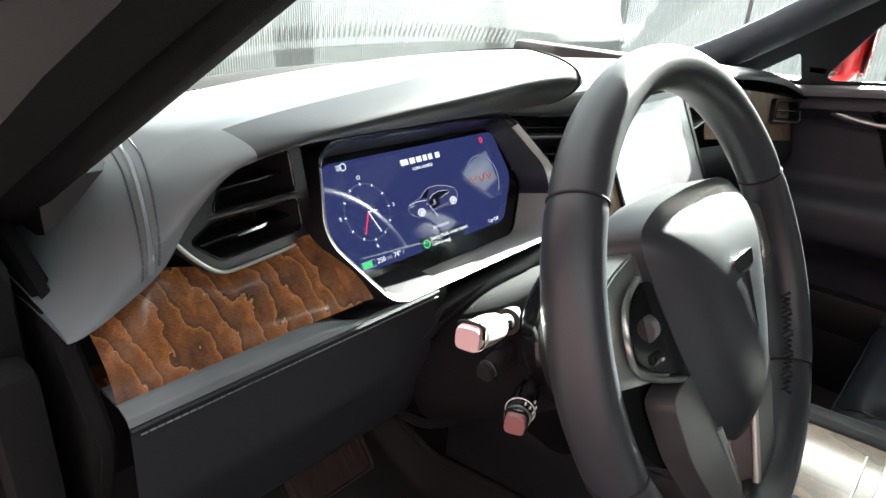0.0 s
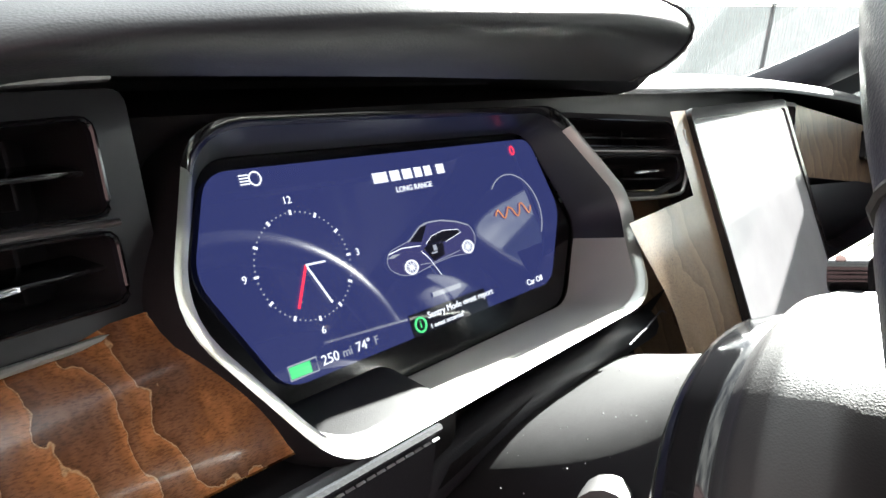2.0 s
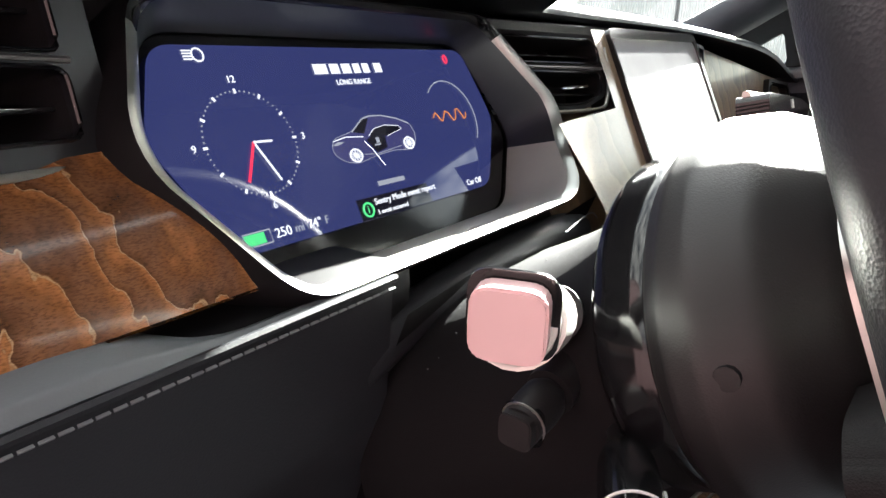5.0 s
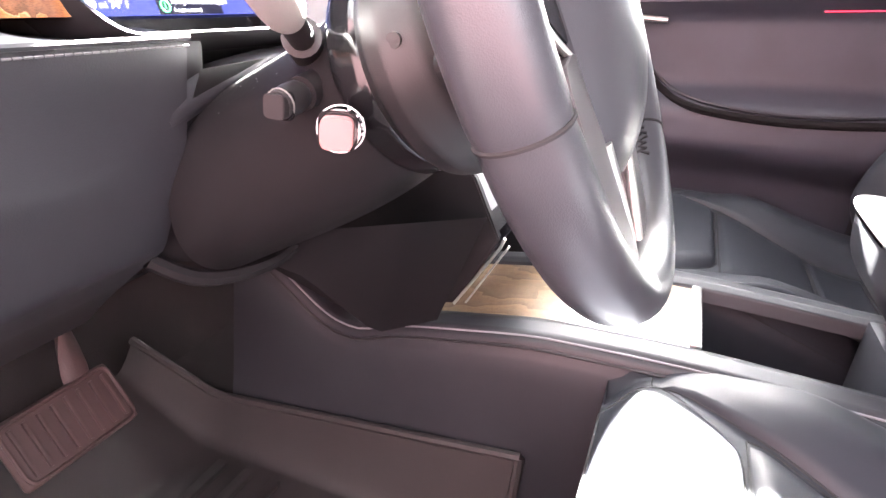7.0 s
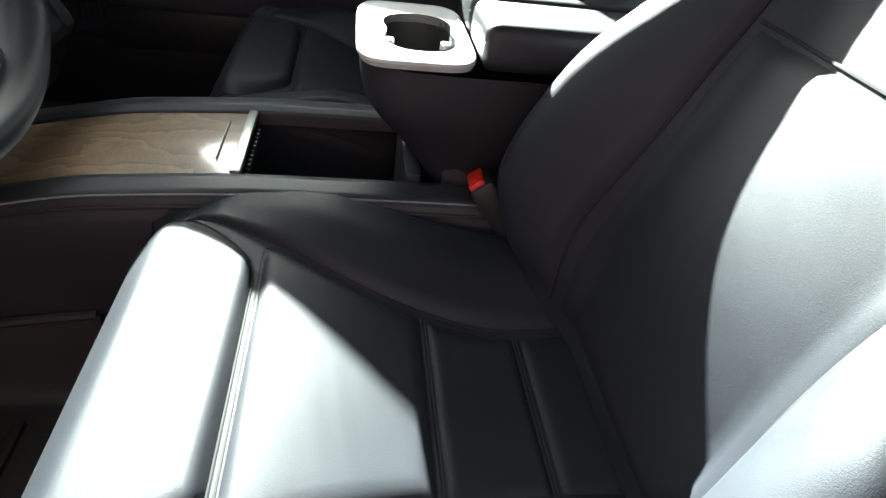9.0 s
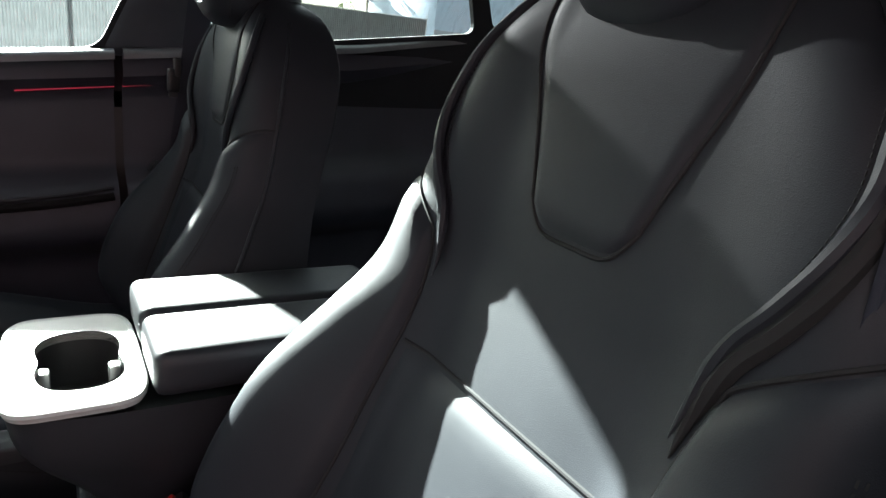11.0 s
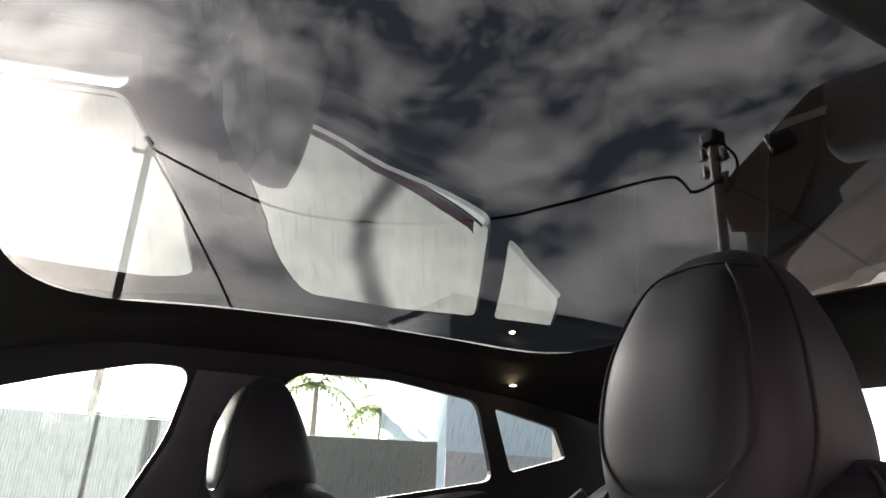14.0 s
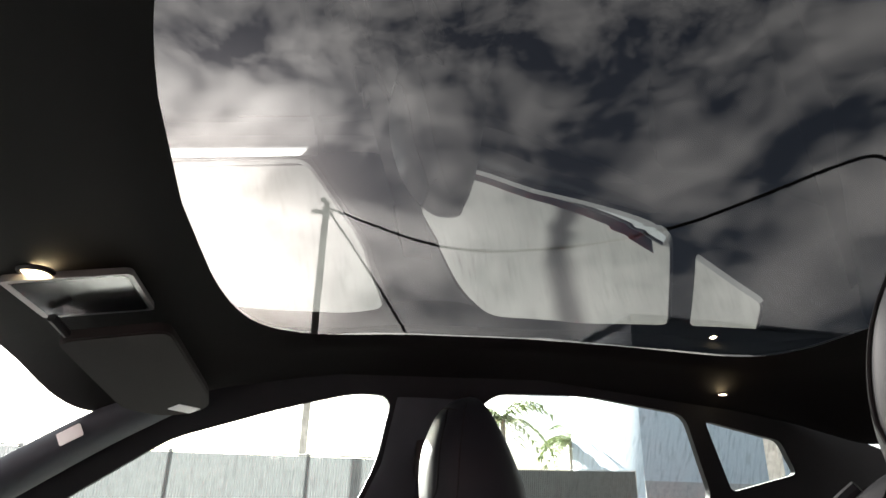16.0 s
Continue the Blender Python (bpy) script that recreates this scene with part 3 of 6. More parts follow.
AMBIENT = glow("ambient_red", (0.8, 0.05, 0.1), 0.35)
door_panel("front_door", 0.62, -0.2, 1, "closed black front passenger door with a silver pull")
door_panel("rear_door", -0.215, -1.0, 1, "closed black rear door with a silver pull")
door_panel("rear_door", -0.215, -1.0, -1, "closed black rear door behind the driver")
for s in (-1, 1):
    single("pillar_lower", box((s * 0.765, -0.21, 0.69), (0.05, 0.12, 0.6), 0.01), PLASTIC, "black lower door pillar between the doors", "pillar", "structure")
single("wall_quarter_right", box((0.745, -1.45, 0.75), (0.06, 0.9, 0.74), 0.02), SUEDE, "black luggage area side trim", "side trim", "structure")
single("wall_quarter_left", box((-0.745, -1.45, 0.75), (0.06, 0.9, 0.74), 0.02), SUEDE, "black luggage area side trim", "side trim", "structure")


# ---------------------------------------------------------------- seats
def superround(u, n=5.0):
    return max(0.0, 1 - abs(u) ** n) ** (1 / n)


def build_seat(name, cx, slide, lift, recline, label, inner, H=0.69, shift=0.0, wide=0.0, crown=1.0, slim=1.0, head_up=0.0):
    """A sports seat with integral winged backrest, V-shaped insert and a separate-looking head restraint. inner: +1 where the console is."""
    seat = thing(name, label, "car seat", (cx, slide - 0.05, FLOOR_Z), "front seats")
    base_z = 0.5 + lift

    def side_line(v):
        """Where the side bolster begins, across the cushion."""
        return ramp(v, ((0, 0.42), (0.3, 0.37), (0.45, 0.41), (0.6, 0.5), (0.76, 0.66), (0.9, 0.78), (1.0, 0.8)))

    # cushion: u across -1..1, v from rear 0 to front 1
    def cush(u, v, off=0.0):
        hw = ramp(v, ((0, 0.245), (0.5, 0.265), (0.85, 0.262), (1, 0.235)))
        y = slide - 0.34 + 0.526 * v
        mid = base_z + ramp(v, ((0, 0.005), (0.3, 0.0), (0.75, 0.052), (0.93, 0.06), (1, 0.03)))
        w = side_line(v)
        bol = ramp(abs(u), ((w - 0.02, 0.0), (w + (1 - w) * 0.5, 0.036), (w + (1 - w) * 0.72, 0.038), (1.0, -0.012))) * ramp(v, ((0, 0.7), (0.4, 1.0), (0.62, 0.85), (0.8, 0.1), (0.92, -0.3), (1, -0.5)))
        return Vector((cx + u * hw, y, mid + bol + off))

    def cushion_shell(u, v):
        # round the section: top, then down the sides
        a = u * 2 - 1
        if abs(a) <= 0.7:
            p = cush(a / 0.7, v)
        else:
            p = cush(math.copysign(1, a), v)
            k = (abs(a) - 0.7) / 0.3
            p.z -= 0.14 * k + 0.02 * math.sin(k * math.pi / 2)
            p.x += math.copysign(0.012 * math.sin(k * math.pi) - 0.02 * k, a)
        return p

    body = sheet(61, 40, cushion_shell)
    front = sheet(61, 12, lambda u, v: cushion_shell(u, 1.0) * (1 - v) + v * Vector((cx + (u * 2 - 1) * 0.2, slide + 0.13, base_z - 0.1)) + Vector((0, 0.014 * math.sin(math.pi * min(1, v * 1.1)), 0.02 * math.sin(math.pi * v))))
    cushion = part("cushion", join(body, front), SEATHIDE, seat, sharp=70)

    def lift_of(f, d):
        return f(0.0, 0.5, d) - f(0.0, 0.5, 0.0)

    def pad(nm, f, u0, u1, v0, v1, rise, parent, nu=26, nv=26, lab="", seam=True):
        """A stuffed panel over the surface f; its rim sinks into a seam."""
        def g(a, b):
            lo = u0(b) if callable(u0) else u0
            hi = u1(b) if callable(u1) else u1
            e = min(a, 1 - a, b, 1 - b)
            return f(lo + (hi - lo) * a, v0 + (v1 - v0) * b, -0.003 + (rise + 0.003) * (1 - (1 - min(1, e / 0.12)) ** 3))
        edge = [(k / 24, 0.0) for k in range(24)] + [(1.0, k / 24) for k in range(24)] + [(1 - k / 24, 1.0) for k in range(24)] + [(0.0, 1 - k / 24) for k in range(24)]
        made = part(nm, sheet(nu, nv, g), SEATHIDE, parent, lab, sharp=80)
        if seam:
            part("seam", tube([g(a, b) + (g(a, b) - g(0.5, 0.5)) * 0.0 + lift_of(f, 0.0028) for a, b in edge], 0.0013, 5, closed=True), STITCH_DARK, parent)
        return made

    roll = lambda b: 0.46 + 0.32 * min(1, b / 0.6) ** 0.6 - 0.05 * max(0, b - 0.8) / 0.2
    pad("front_roll", cush, lambda b: -roll(b), roll, 0.765, 1.0, 0.014, cushion)
    line = lambda v0, v1: lambda b: min(side_line(v0 + (v1 - v0) * b) - 0.01, 0.62)
    for nm_, va, vb, up_ in (("centre_panel", 0.455, 0.757, 0.007), ("rear_panel", 0.275, 0.448, 0.005), ("tail_panel", 0.01, 0.268, 0.004)):
        edge_ = line(va, vb)
        pad(nm_, cush, lambda b, e=edge_: -e(b), edge_, va, vb, up_, cushion)
    low_ = lambda b: side_line(0.02 + 0.9 * b) + 0.012
    pad("bolster", cush, low_, 0.985, 0.02, 0.92, 0.008, cushion)
    pad("bolster", cush, -0.985, lambda b: -low_(b), 0.02, 0.92, 0.008, cushion)

    # backrest: local frame, up the reclined back
    rc = radians(recline)
    foot = Vector((cx + shift, slide - 0.295, base_z - 0.005))
    upv, fwd = Vector((0, -math.sin(rc), math.cos(rc))), Vector((0, math.cos(rc), math.sin(rc)))
    half = lambda v: ramp(v, ((0, 0.225), (0.2, 0.255), (0.36, 0.25), (0.58, 0.208), (0.7, 0.203), (0.84, 0.182), (0.93, 0.142), (0.98, 0.1), (1.0, 0.06))) + wide * (1 - max(0.0, (v - 0.6) / 0.4) ** 1.5)

    def face(u, v):
        """Forward bulge of the backrest's front."""
        wing = ramp(abs(u), ((0.4, 0.0), (0.86, 1.0), (1.0, 0.92))) * ramp(v, ((0, 0.055), (0.16, 0.115), (0.32, 0.1), (0.48, 0.055), (0.58, 0.03), (0.8, 0.022), (1.0, 0.0)))
        lumbar = 0.022 * math.exp(-((v - 0.25) / 0.18) ** 2) * (1 - min(1, abs(u)) ** 2)
        return 0.045 + wing + lumbar + ramp(v, ((0.6, 0.0), (1.0, 0.03)))

    def taper(v):
        k = max(0.0, (v - 0.84) / 0.16)
        return 0.3 + 0.7 * math.sqrt(max(0.0, 1 - k * k))

    def back(u, v, off=0.0):
        r = superround(u, 5)
        t = 0.06
        d = -t + (t + face(u, v)) * r
        d = 0.0 + d * taper(v)
        return foot + upv * (H * v) + Vector((u * half(v), 0, 0)) + fwd * (d + off)

    def back_shell(u, v):
        v = max(0.0, min(1.0, v))
        a = 2 * math.pi * u
        uu = math.cos(a)
        uu = math.copysign(abs(uu) ** 0.7, uu)
        if math.sin(a) >= 0:
            return back(uu, v)
        return foot + upv * (H * v) + Vector((uu * half(v), 0, 0)) + fwd * ((-0.06 - slim * ramp(v, ((0, 0.05), (0.6, 0.045), (1.0, 0.02))) * superround(uu, 3)) * taper(v) + (1 - slim) * 0.07 * max(0, 0.75 - v))

    shell = sheet(84, 60, back_shell, closed_u=True)
    bmesh.ops.holes_fill(shell, edges=shell.edges[:], sides=200)
    rest = part("backrest", shell, SEATHIDE, seat, sharp=75)

    def panel(nm, at, rise, edges, nu=30, nv=30, on_=None, under=None):
        """A stuffed panel laid over the backrest by at(a, b) -> (u, v); seams run along the named edges."""
        def g(a, b):
            e = min(a, 1 - a, b, 1 - b)
            return (on_ or back)(*at(a, b), -0.003 + (rise + 0.003) * (1 - (1 - min(1, e / 0.1)) ** 3))
        made = part(nm, sheet(nu, nv, g), SEATHIDE, under or rest, sharp=80)
        runs = {"low": lambda k: (k, 0.0), "top": lambda k: (k, 1.0), "left": lambda k: (0.0, k), "right": lambda k: (1.0, k)}
        for e in edges:
            part("seam", tube([(on_ or back)(*at(*runs[e](k / 30)), 0.0006) for k in range(31)], 0.0016, 6), STITCH_DARK, under or rest)
        return made

    def insert_at(a, b):
        w = 2 * a - 1
        v = 0.672 + 0.3 * b + 0.035 * abs(w) ** 7 * (1 - b) ** 3
        return w * ramp(v, ((0.67, 0.2), (0.7, 0.225), (0.78, 0.33), (0.87, 0.5), (0.97, 0.7))), v

    def wing_at(s):
        def f(a, b):
            top = 0.625 + 0.085 * a ** 0.8
            v = 0.03 + (top - 0.03) * b
            lo = ramp(v, ((0.03, 0.56), (0.14, 0.53), (0.32, 0.49), (0.48, 0.53), (0.6, 0.61), (0.7, 0.72)))
            return s * (lo + (0.985 - lo) * a), v
        return f

    panel("insert_panel", insert_at, 0.004, ("low", "left", "right"))
    panel("lumbar_panel", lambda a, b: ((2 * a - 1) * ramp(b, ((0, 0.53), (0.6, 0.47), (1, 0.51))), 0.02 + 0.463 * b), 0.006, ("top",))
    for s in (-1, 1):
        panel("wing", wing_at(s), 0.012, ("left", "top"))
        part("piping", tube([back(s * 0.99, 0.04 + 0.9 * k / 40, 0.004) for k in range(41)], 0.0032, 8), SEATHIDE, rest)
        for o in (0.0, 0.012):
            stitches([back(s * (0.9 - o + 0.03 * (k / 60)), 0.12 + 0.5 * k / 60, 0.0138) for k in range(61)], rest, STITCH_DARK)

        # the upper panel ends in a piped edge above the wing, with a deep groove under it
        rim_ = smooth_path([Vector((s * u, v, 0)) for u, v in ((0.885, 0.94), (0.88, 0.896), (0.87, 0.85), (0.85, 0.815), (0.825, 0.775), (0.77, 0.735), (0.69, 0.692), (0.61, 0.655), (0.565, 0.615), (0.54, 0.57))], 6)
        part("shoulder_piping", tube([back(q.x, q.y, 0.005) for q in rim_], lambda t: 0.0045 * min(1, 6 * (1 - t)) + 0.0005, 8), SEATHIDE, rest)
        if s == -inner:
            part("groove", tube([back(q.x * (1.0 + 0.02 * min(1, k / 30)), q.y - 0.014 * min(1, k / 24), 0.001) for k, q in enumerate(rim_[8:])], lambda t: 0.0065 * min(1, 5 * (1 - t), 5 * t) + 0.0005, 8), STITCH_DARK, rest)
        stitches([back(q.x * 0.955, q.y + 0.003, 0.0004) for q in rim_[:42]], rest, STITCH_DARK, 0.0042, 0.0026, 0.0005)

    # head restraint, leaning forward a little
    lean = rc - radians(6)
    hu, hf = Vector((0, -math.sin(lean), math.cos(lean))), Vector((0, math.cos(lean), math.sin(lean)))
    hb = foot + Vector((-shift * 0.45, 0, 0)) + upv * (H * 0.885 + head_up * 0.4) + fwd * (0.07 + head_up)
    HH = 0.206

    def hsec(v):
        return ramp(v, ((0, 0.03), (0.05, 0.052), (0.16, 0.072), (0.36, 0.082), (0.56, 0.077), (0.76, 0.063), (0.9, 0.044), (0.97, 0.026), (1.0, 0.008))), ramp(v, ((0, 0.03), (0.06, 0.046), (0.2, 0.06), (0.5, 0.066), (0.8, 0.054), (0.95, 0.034), (1, 0.01)))

    def head(u, v, off=0.0):
        w, dp = (k * crown for k in hsec(v))
        return hb + hu * (HH * v) + Vector((u * w, 0, 0)) + hf * (dp * superround(u, 3.2) - 0.035 + off)

    def head_shell(u, v):
        w, dp = (k * crown for k in hsec(v))
        a = 2 * math.pi * u
        c, s = math.cos(a), math.sin(a)
        c = math.copysign(abs(c) ** 0.8, c)
        if s >= 0:
            return head(c, v)
        return hb + hu * (HH * v) + Vector((c * w, 0, 0)) + hf * (-0.035 - ramp(v, ((0, 0.075), (0.3, 0.07), (0.6, 0.048), (0.9, 0.018), (1, 0.004))) * (1.35 if slim < 1 else 1.0) * superround(c, 2.4))
    hs = sheet(56, 40, head_shell, closed_u=True)
    bmesh.ops.holes_fill(hs, edges=hs.edges[:], sides=100)
    hr = part("head_restraint", hs, SEATHIDE, seat, sharp=75)
    def face_at(a, b):
        w = 2 * a - 1
        v = 0.13 + 0.75 * b + 0.16 * abs(w) ** 5 * (1 - b) ** 3 - 0.02 * w * w * b
        return w * ramp(v, ((0.1, 0.66), (0.25, 0.72), (0.5, 0.74), (0.75, 0.7), (0.92, 0.58))), v
    panel("face_panel", face_at, 0.0014, ("low", "left", "right"), on_=head, under=hr)
    part("top_seam", tube([head(-0.9 + 1.8 * k / 24, 0.88 - 0.03 * (2 * k / 24 - 1) ** 2, 0.0008) for k in range(25)], 0.0013, 6), STITCH_DARK, hr)
    for k_ in (-1, 1):
        part("side_seam", tube([head(k_ * 0.97, 0.06 + 0.86 * k / 30, 0.001) for k in range(31)], 0.0013, 6), STITCH_DARK, hr)
    # base, rails, side trim
    part("seat_base", box((cx, slide - 0.06, base_z - 0.13), (0.4, 0.4, 0.12), 0.03), PLASTIC, seat)
    for s in (-1, 1):
        part("rail", box((cx + s * 0.17, slide - 0.08, FLOOR_Z + 0.02), (0.04, 0.56, 0.04), 0.008), STEEL, seat)
        part("side_trim", box((cx + s * 0.25, slide - 0.14, base_z - 0.07), (0.03, 0.42, 0.08), 0.014), PLASTIC, seat)
    part("hinge_cover", box((cx + inner * 0.235, slide - 0.29, base_z + 0.01), (0.03, 0.09, 0.1), 0.014), PLASTIC, seat)
    return seat


STITCH_DARK = shader("dark_thread", (0.012, 0.012, 0.013), 0.85)
build_seat("driver_seat", -0.375, 0.0, 0.005, 17.0, "black leather driver's seat with winged bolsters, reclined", 1, shift=-0.027, wide=0.025, crown=0.97)
build_seat("passenger_seat", 0.385, 0.01, -0.01, 11.5, "black leather passenger seat with winged bolsters", -1, 0.655, crown=1.04, slim=0.35, head_up=0.022)


# ---------------------------------------------------------------- dashboard
dash = thing("dashboard", "black leather dashboard with walnut trim and stitched edges", "dashboard", (0, 0.7, 0.6))


def lip(x):
    """Front lower edge of the padded top: forward place and height."""
    y = ramp(x, ((-0.72, 0.45), (-0.68, 0.462), (-0.64, 0.47), (-0.58, 0.466), (-0.46, 0.46), (-0.3, 0.46), (-0.225, 0.485), (-0.19, 0.515), (0.1, 0.515), (0.3, 0.498), (0.5, 0.478), (0.66, 0.47), (0.72, 0.455)))
    z = ramp(x, ((-0.72, 0.923), (-0.69, 0.93), (-0.665, 0.941), (-0.641, 0.967), (-0.61, 0.991), (-0.56, 1.0), (-0.5, 1.0), (-0.36, 0.998), (-0.25, 0.996), (-0.19, 0.983), (0.1, 0.98), (0.4, 0.963), (0.58, 0.94), (0.66, 0.922), (0.72, 0.9)))
    return y, z


def crest(x):
    return ramp(x, ((-0.72, 0.93), (-0.69, 0.95), (-0.66, 0.978), (-0.62, 1.003), (-0.58, 1.016), (-0.5, 1.029), (-0.42, 1.038), (-0.33, 1.045), (-0.25, 1.04), (-0.205, 1.012), (-0.18, 0.997), (0.1, 0.993), (0.4, 0.98), (0.58, 0.962), (0.66, 0.945), (0.72, 0.92)))


def dash_top(u, v):
    x = -0.725 + 1.45 * u
    y, z = lip(x)
    c = crest(x)
    yc = ramp(x, ((-0.72, 0.535), (-0.64, 0.53), (-0.58, 0.505), (-0.45, 0.485), (-0.3, 0.485), (-0.19, 0.55), (0.3, 0.57), (0.6, 0.535), (0.72, 0.53)))
    yb, zb = 1.12 - 0.26 * (x / 0.74) ** 2, 0.915
    if v < 0.3:
        k = v / 0.3
        over = ramp(x, ((-0.66, 0.0), (-0.55, 0.028), (-0.27, 0.034), (-0.2, 0.0)))
        return (x, y + (yc - y) * k ** 2.4 - over * math.sin(math.pi * min(1, k * 1.15)) ** 0.8, z + (c - z) * math.sin(k * math.pi / 2))
    k = (v - 0.3) / 0.7
    return (x, yc + (yb - yc) * k, c + (zb - c) * (k ** 1.2))


def dash_under(u, v):
    x = -0.725 + 1.45 * u
    y, z = lip(x)
    return (x, y + 0.12 * v, z + 0.004 * math.sin(v * math.pi) - 0.01 * v)


LEFT_END = 0.12 / 1.45
top = part("padded_top", join(sheet(150, 34, lambda u, v: dash_top(u, 0.25 + 0.75 * v)), sheet(30, 14, lambda u, v: dash_top(LEFT_END * u, 0.25 * v)), sheet(30, 5, lambda u, v: dash_under(LEFT_END * u, v))), SKYLIT_HIDE, dash, "dusty leather dash top with sky light painted in as grey", sharp=70)
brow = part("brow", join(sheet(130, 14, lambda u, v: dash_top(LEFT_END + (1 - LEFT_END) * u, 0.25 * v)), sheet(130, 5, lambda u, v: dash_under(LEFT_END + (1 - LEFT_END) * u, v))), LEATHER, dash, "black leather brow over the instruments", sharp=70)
part("brow_seam", tube([Vector(dash_top((-0.285 + 0.725) / 1.45, 0.5 * k / 20)) + Vector((0, -0.0004, 0.0004)) for k in range(21)], 0.0014, 6), STITCH_DARK, brow)
part("cowl_strip", sheet(60, 4, lambda u, v: (-0.715 + 1.43 * u, 1.085 - 0.26 * ((-0.715 + 1.43 * u) / 0.74) ** 2 + 0.07 * v, 0.927 + 0.004 * math.sin(3.1 * v))), SEAL, dash)
for o in (-0.006, 0.006):
    stitches([Vector(dash_top((x + 0.725) / 1.45, v)) + Vector((0, -0.001, 0.0015)) for x, v in ((-0.636 - 0.036 * (k / 24) ** 1.6 + o - 0.012 * math.sin(k / 24 * 3), 0.4 - 0.37 * k / 24) for k in range(25))], top, TOP_THREAD, step=0.0045)
part("seam_ridge", tube([Vector(dash_top((x + 0.725) / 1.45, v)) for x, v in ((-0.636 - 0.036 * (k / 24) ** 1.6 - 0.012 * math.sin(k / 24 * 3), 0.4 - 0.37 * k / 24) for k in range(25))], 0.0022, 6), SKYLIT_HIDE, top)
part("defroster_grille", join(*[box((-0.5 + 0.012 * i, 1.05 - 0.2 * ((-0.5 + 0.012 * i) / 0.74) ** 2, 0.926), (0.007, 0.03, 0.006), 0.001) for i in range(86)]), PLASTIC, dash)
part("end_cap", plate(rounded([(0.44, 0.86), (0.49, 0.93), (0.58, 0.965), (0.9, 0.9), (0.9, 0.5), (0.56, 0.5), (0.5, 0.72)], 0.02, 4), basis((-0.712, 0, 0), (0, 1, 0), (0, 0, 1)), -0.012, 0.003), SEAL, dash)


def fascia(y_top, z_top, y_low, z_low, x0, x1, bulge=0.008):
    def f(u, v):
        x = x0 + ((x1(v) if callable(x1) else x1) - x0) * u
        zt = z_top(x) if callable(z_top) else z_top
        yt = y_top(x) if callable(y_top) else y_top
        return (x, yt + (y_low - yt) * v - bulge * math.sin(math.pi * v), zt + (z_low - zt) * v)
    return f


# walnut left of the instruments, under the vent
part("wood_trim", join(sheet(40, 16, fascia(lambda x: ramp(x, ((-0.708, 0.479), (-0.66, 0.486), (-0.5, 0.49))), lambda x: ramp(x, ((-0.708, 0.918), (-0.668, 0.934), (-0.64, 0.927), (-0.61, 0.921), (-0.5, 0.925))), 0.449, 0.876, -0.708, lambda v: -0.545 + 0.035 * v)),
               sheet(40, 3, lambda u, v: (-0.708 + 0.2 * u, 0.449 + 0.05 * v, 0.875))), WALNUT, dash, "figured walnut veneer trim")
part("corner_filler", box((-0.5, 0.468, 0.85), (0.13, 0.05, 0.03), 0.006), SHROUD, dash)
part("back_panel", box((-0.2, 0.6, 0.86), (1.0, 0.1, 0.24), 0.01), PLASTIC, dash)


def ledge(u, v):
    x = -0.708 + 0.25 * u
    tail = ((0.436, 0.86), (0.44, 0.8), (0.462, 0.735), (0.5, 0.7))
    full = ((0.47, 0.876), (0.448, 0.8755), (0.438, 0.872), (0.435, 0.866)) + tail
    slim = ((0.447, 0.861), (0.4445, 0.8645), (0.44, 0.8665), (0.4365, 0.864)) + tail
    w = min(1.0, max(0.0, (x + 0.585) / 0.06))
    w = w * w * (3 - 2 * w)
    k = v * 7
    i = min(int(k), 6)
    a, b = (tuple(p + (q - p) * w for p, q in zip(full[n], slim[n])) for n in (i, i + 1))
    return (x, a[0] + (b[0] - a[0]) * (k - i), a[1] + (b[1] - a[1]) * (k - i))


knee = part("knee_pad", sheet(30, 60, ledge), LEATHER, dash, sharp=80)
# paler strip over the knee pad paints the sky's sheen on its top
part("knee_top", sheet(30, 20, lambda u, v: Vector(ledge(u, v * 0.4)) + Vector((0, -0.0004, 0.0012))), SKYLIT_HIDE, knee, "smooth leather top roll with sky sheen painted in as grey", sharp=80)
stitches([(-0.706 + 0.246 * k / 40, 0.4335, 0.8625) for k in range(41)], knee, step=0.0048)
part("piping", tube([(-0.708 + 0.25 * k / 30, 0.4345, 0.8665) for k in range(31)], 0.0018, 6), LEATHER, knee)
part("lower_panel", sheet(20, 12, lambda u, v: (-0.708 + 0.3 * u, 0.5 + 0.1 * v, 0.7 - 0.085 * v + 0.01 * math.sin(3 * v))), PLASTIC, dash)
part("knee_panel", sheet(24, 16, lambda u, v: (-0.455 + 0.27 * u, 0.43 + 0.05 * v - 0.05 * math.sin(math.pi * u) * v + 0.03 * u, 0.85 - 0.13 * v - 0.02 * math.sin(math.pi * u) * v)), SHROUD, dash)
part("knee_lip", tube(smooth_path([(-0.46, 0.475, 0.725), (-0.43, 0.455, 0.705), (-0.37, 0.44, 0.7), (-0.3, 0.45, 0.71)], 6), 0.006, 8), SHROUD, dash)
part("lower_column_panel", sheet(16, 12, lambda u, v: (-0.42 + 0.24 * u, 0.46 - 0.13 * u + 0.04 * v, 0.73 - 0.03 * u - ramp(u, ((0, 0.02), (0.35, 0.045), (0.6, 0.1), (0.73, 0.126), (1, 0.126))) * v)), SHROUD, dash)
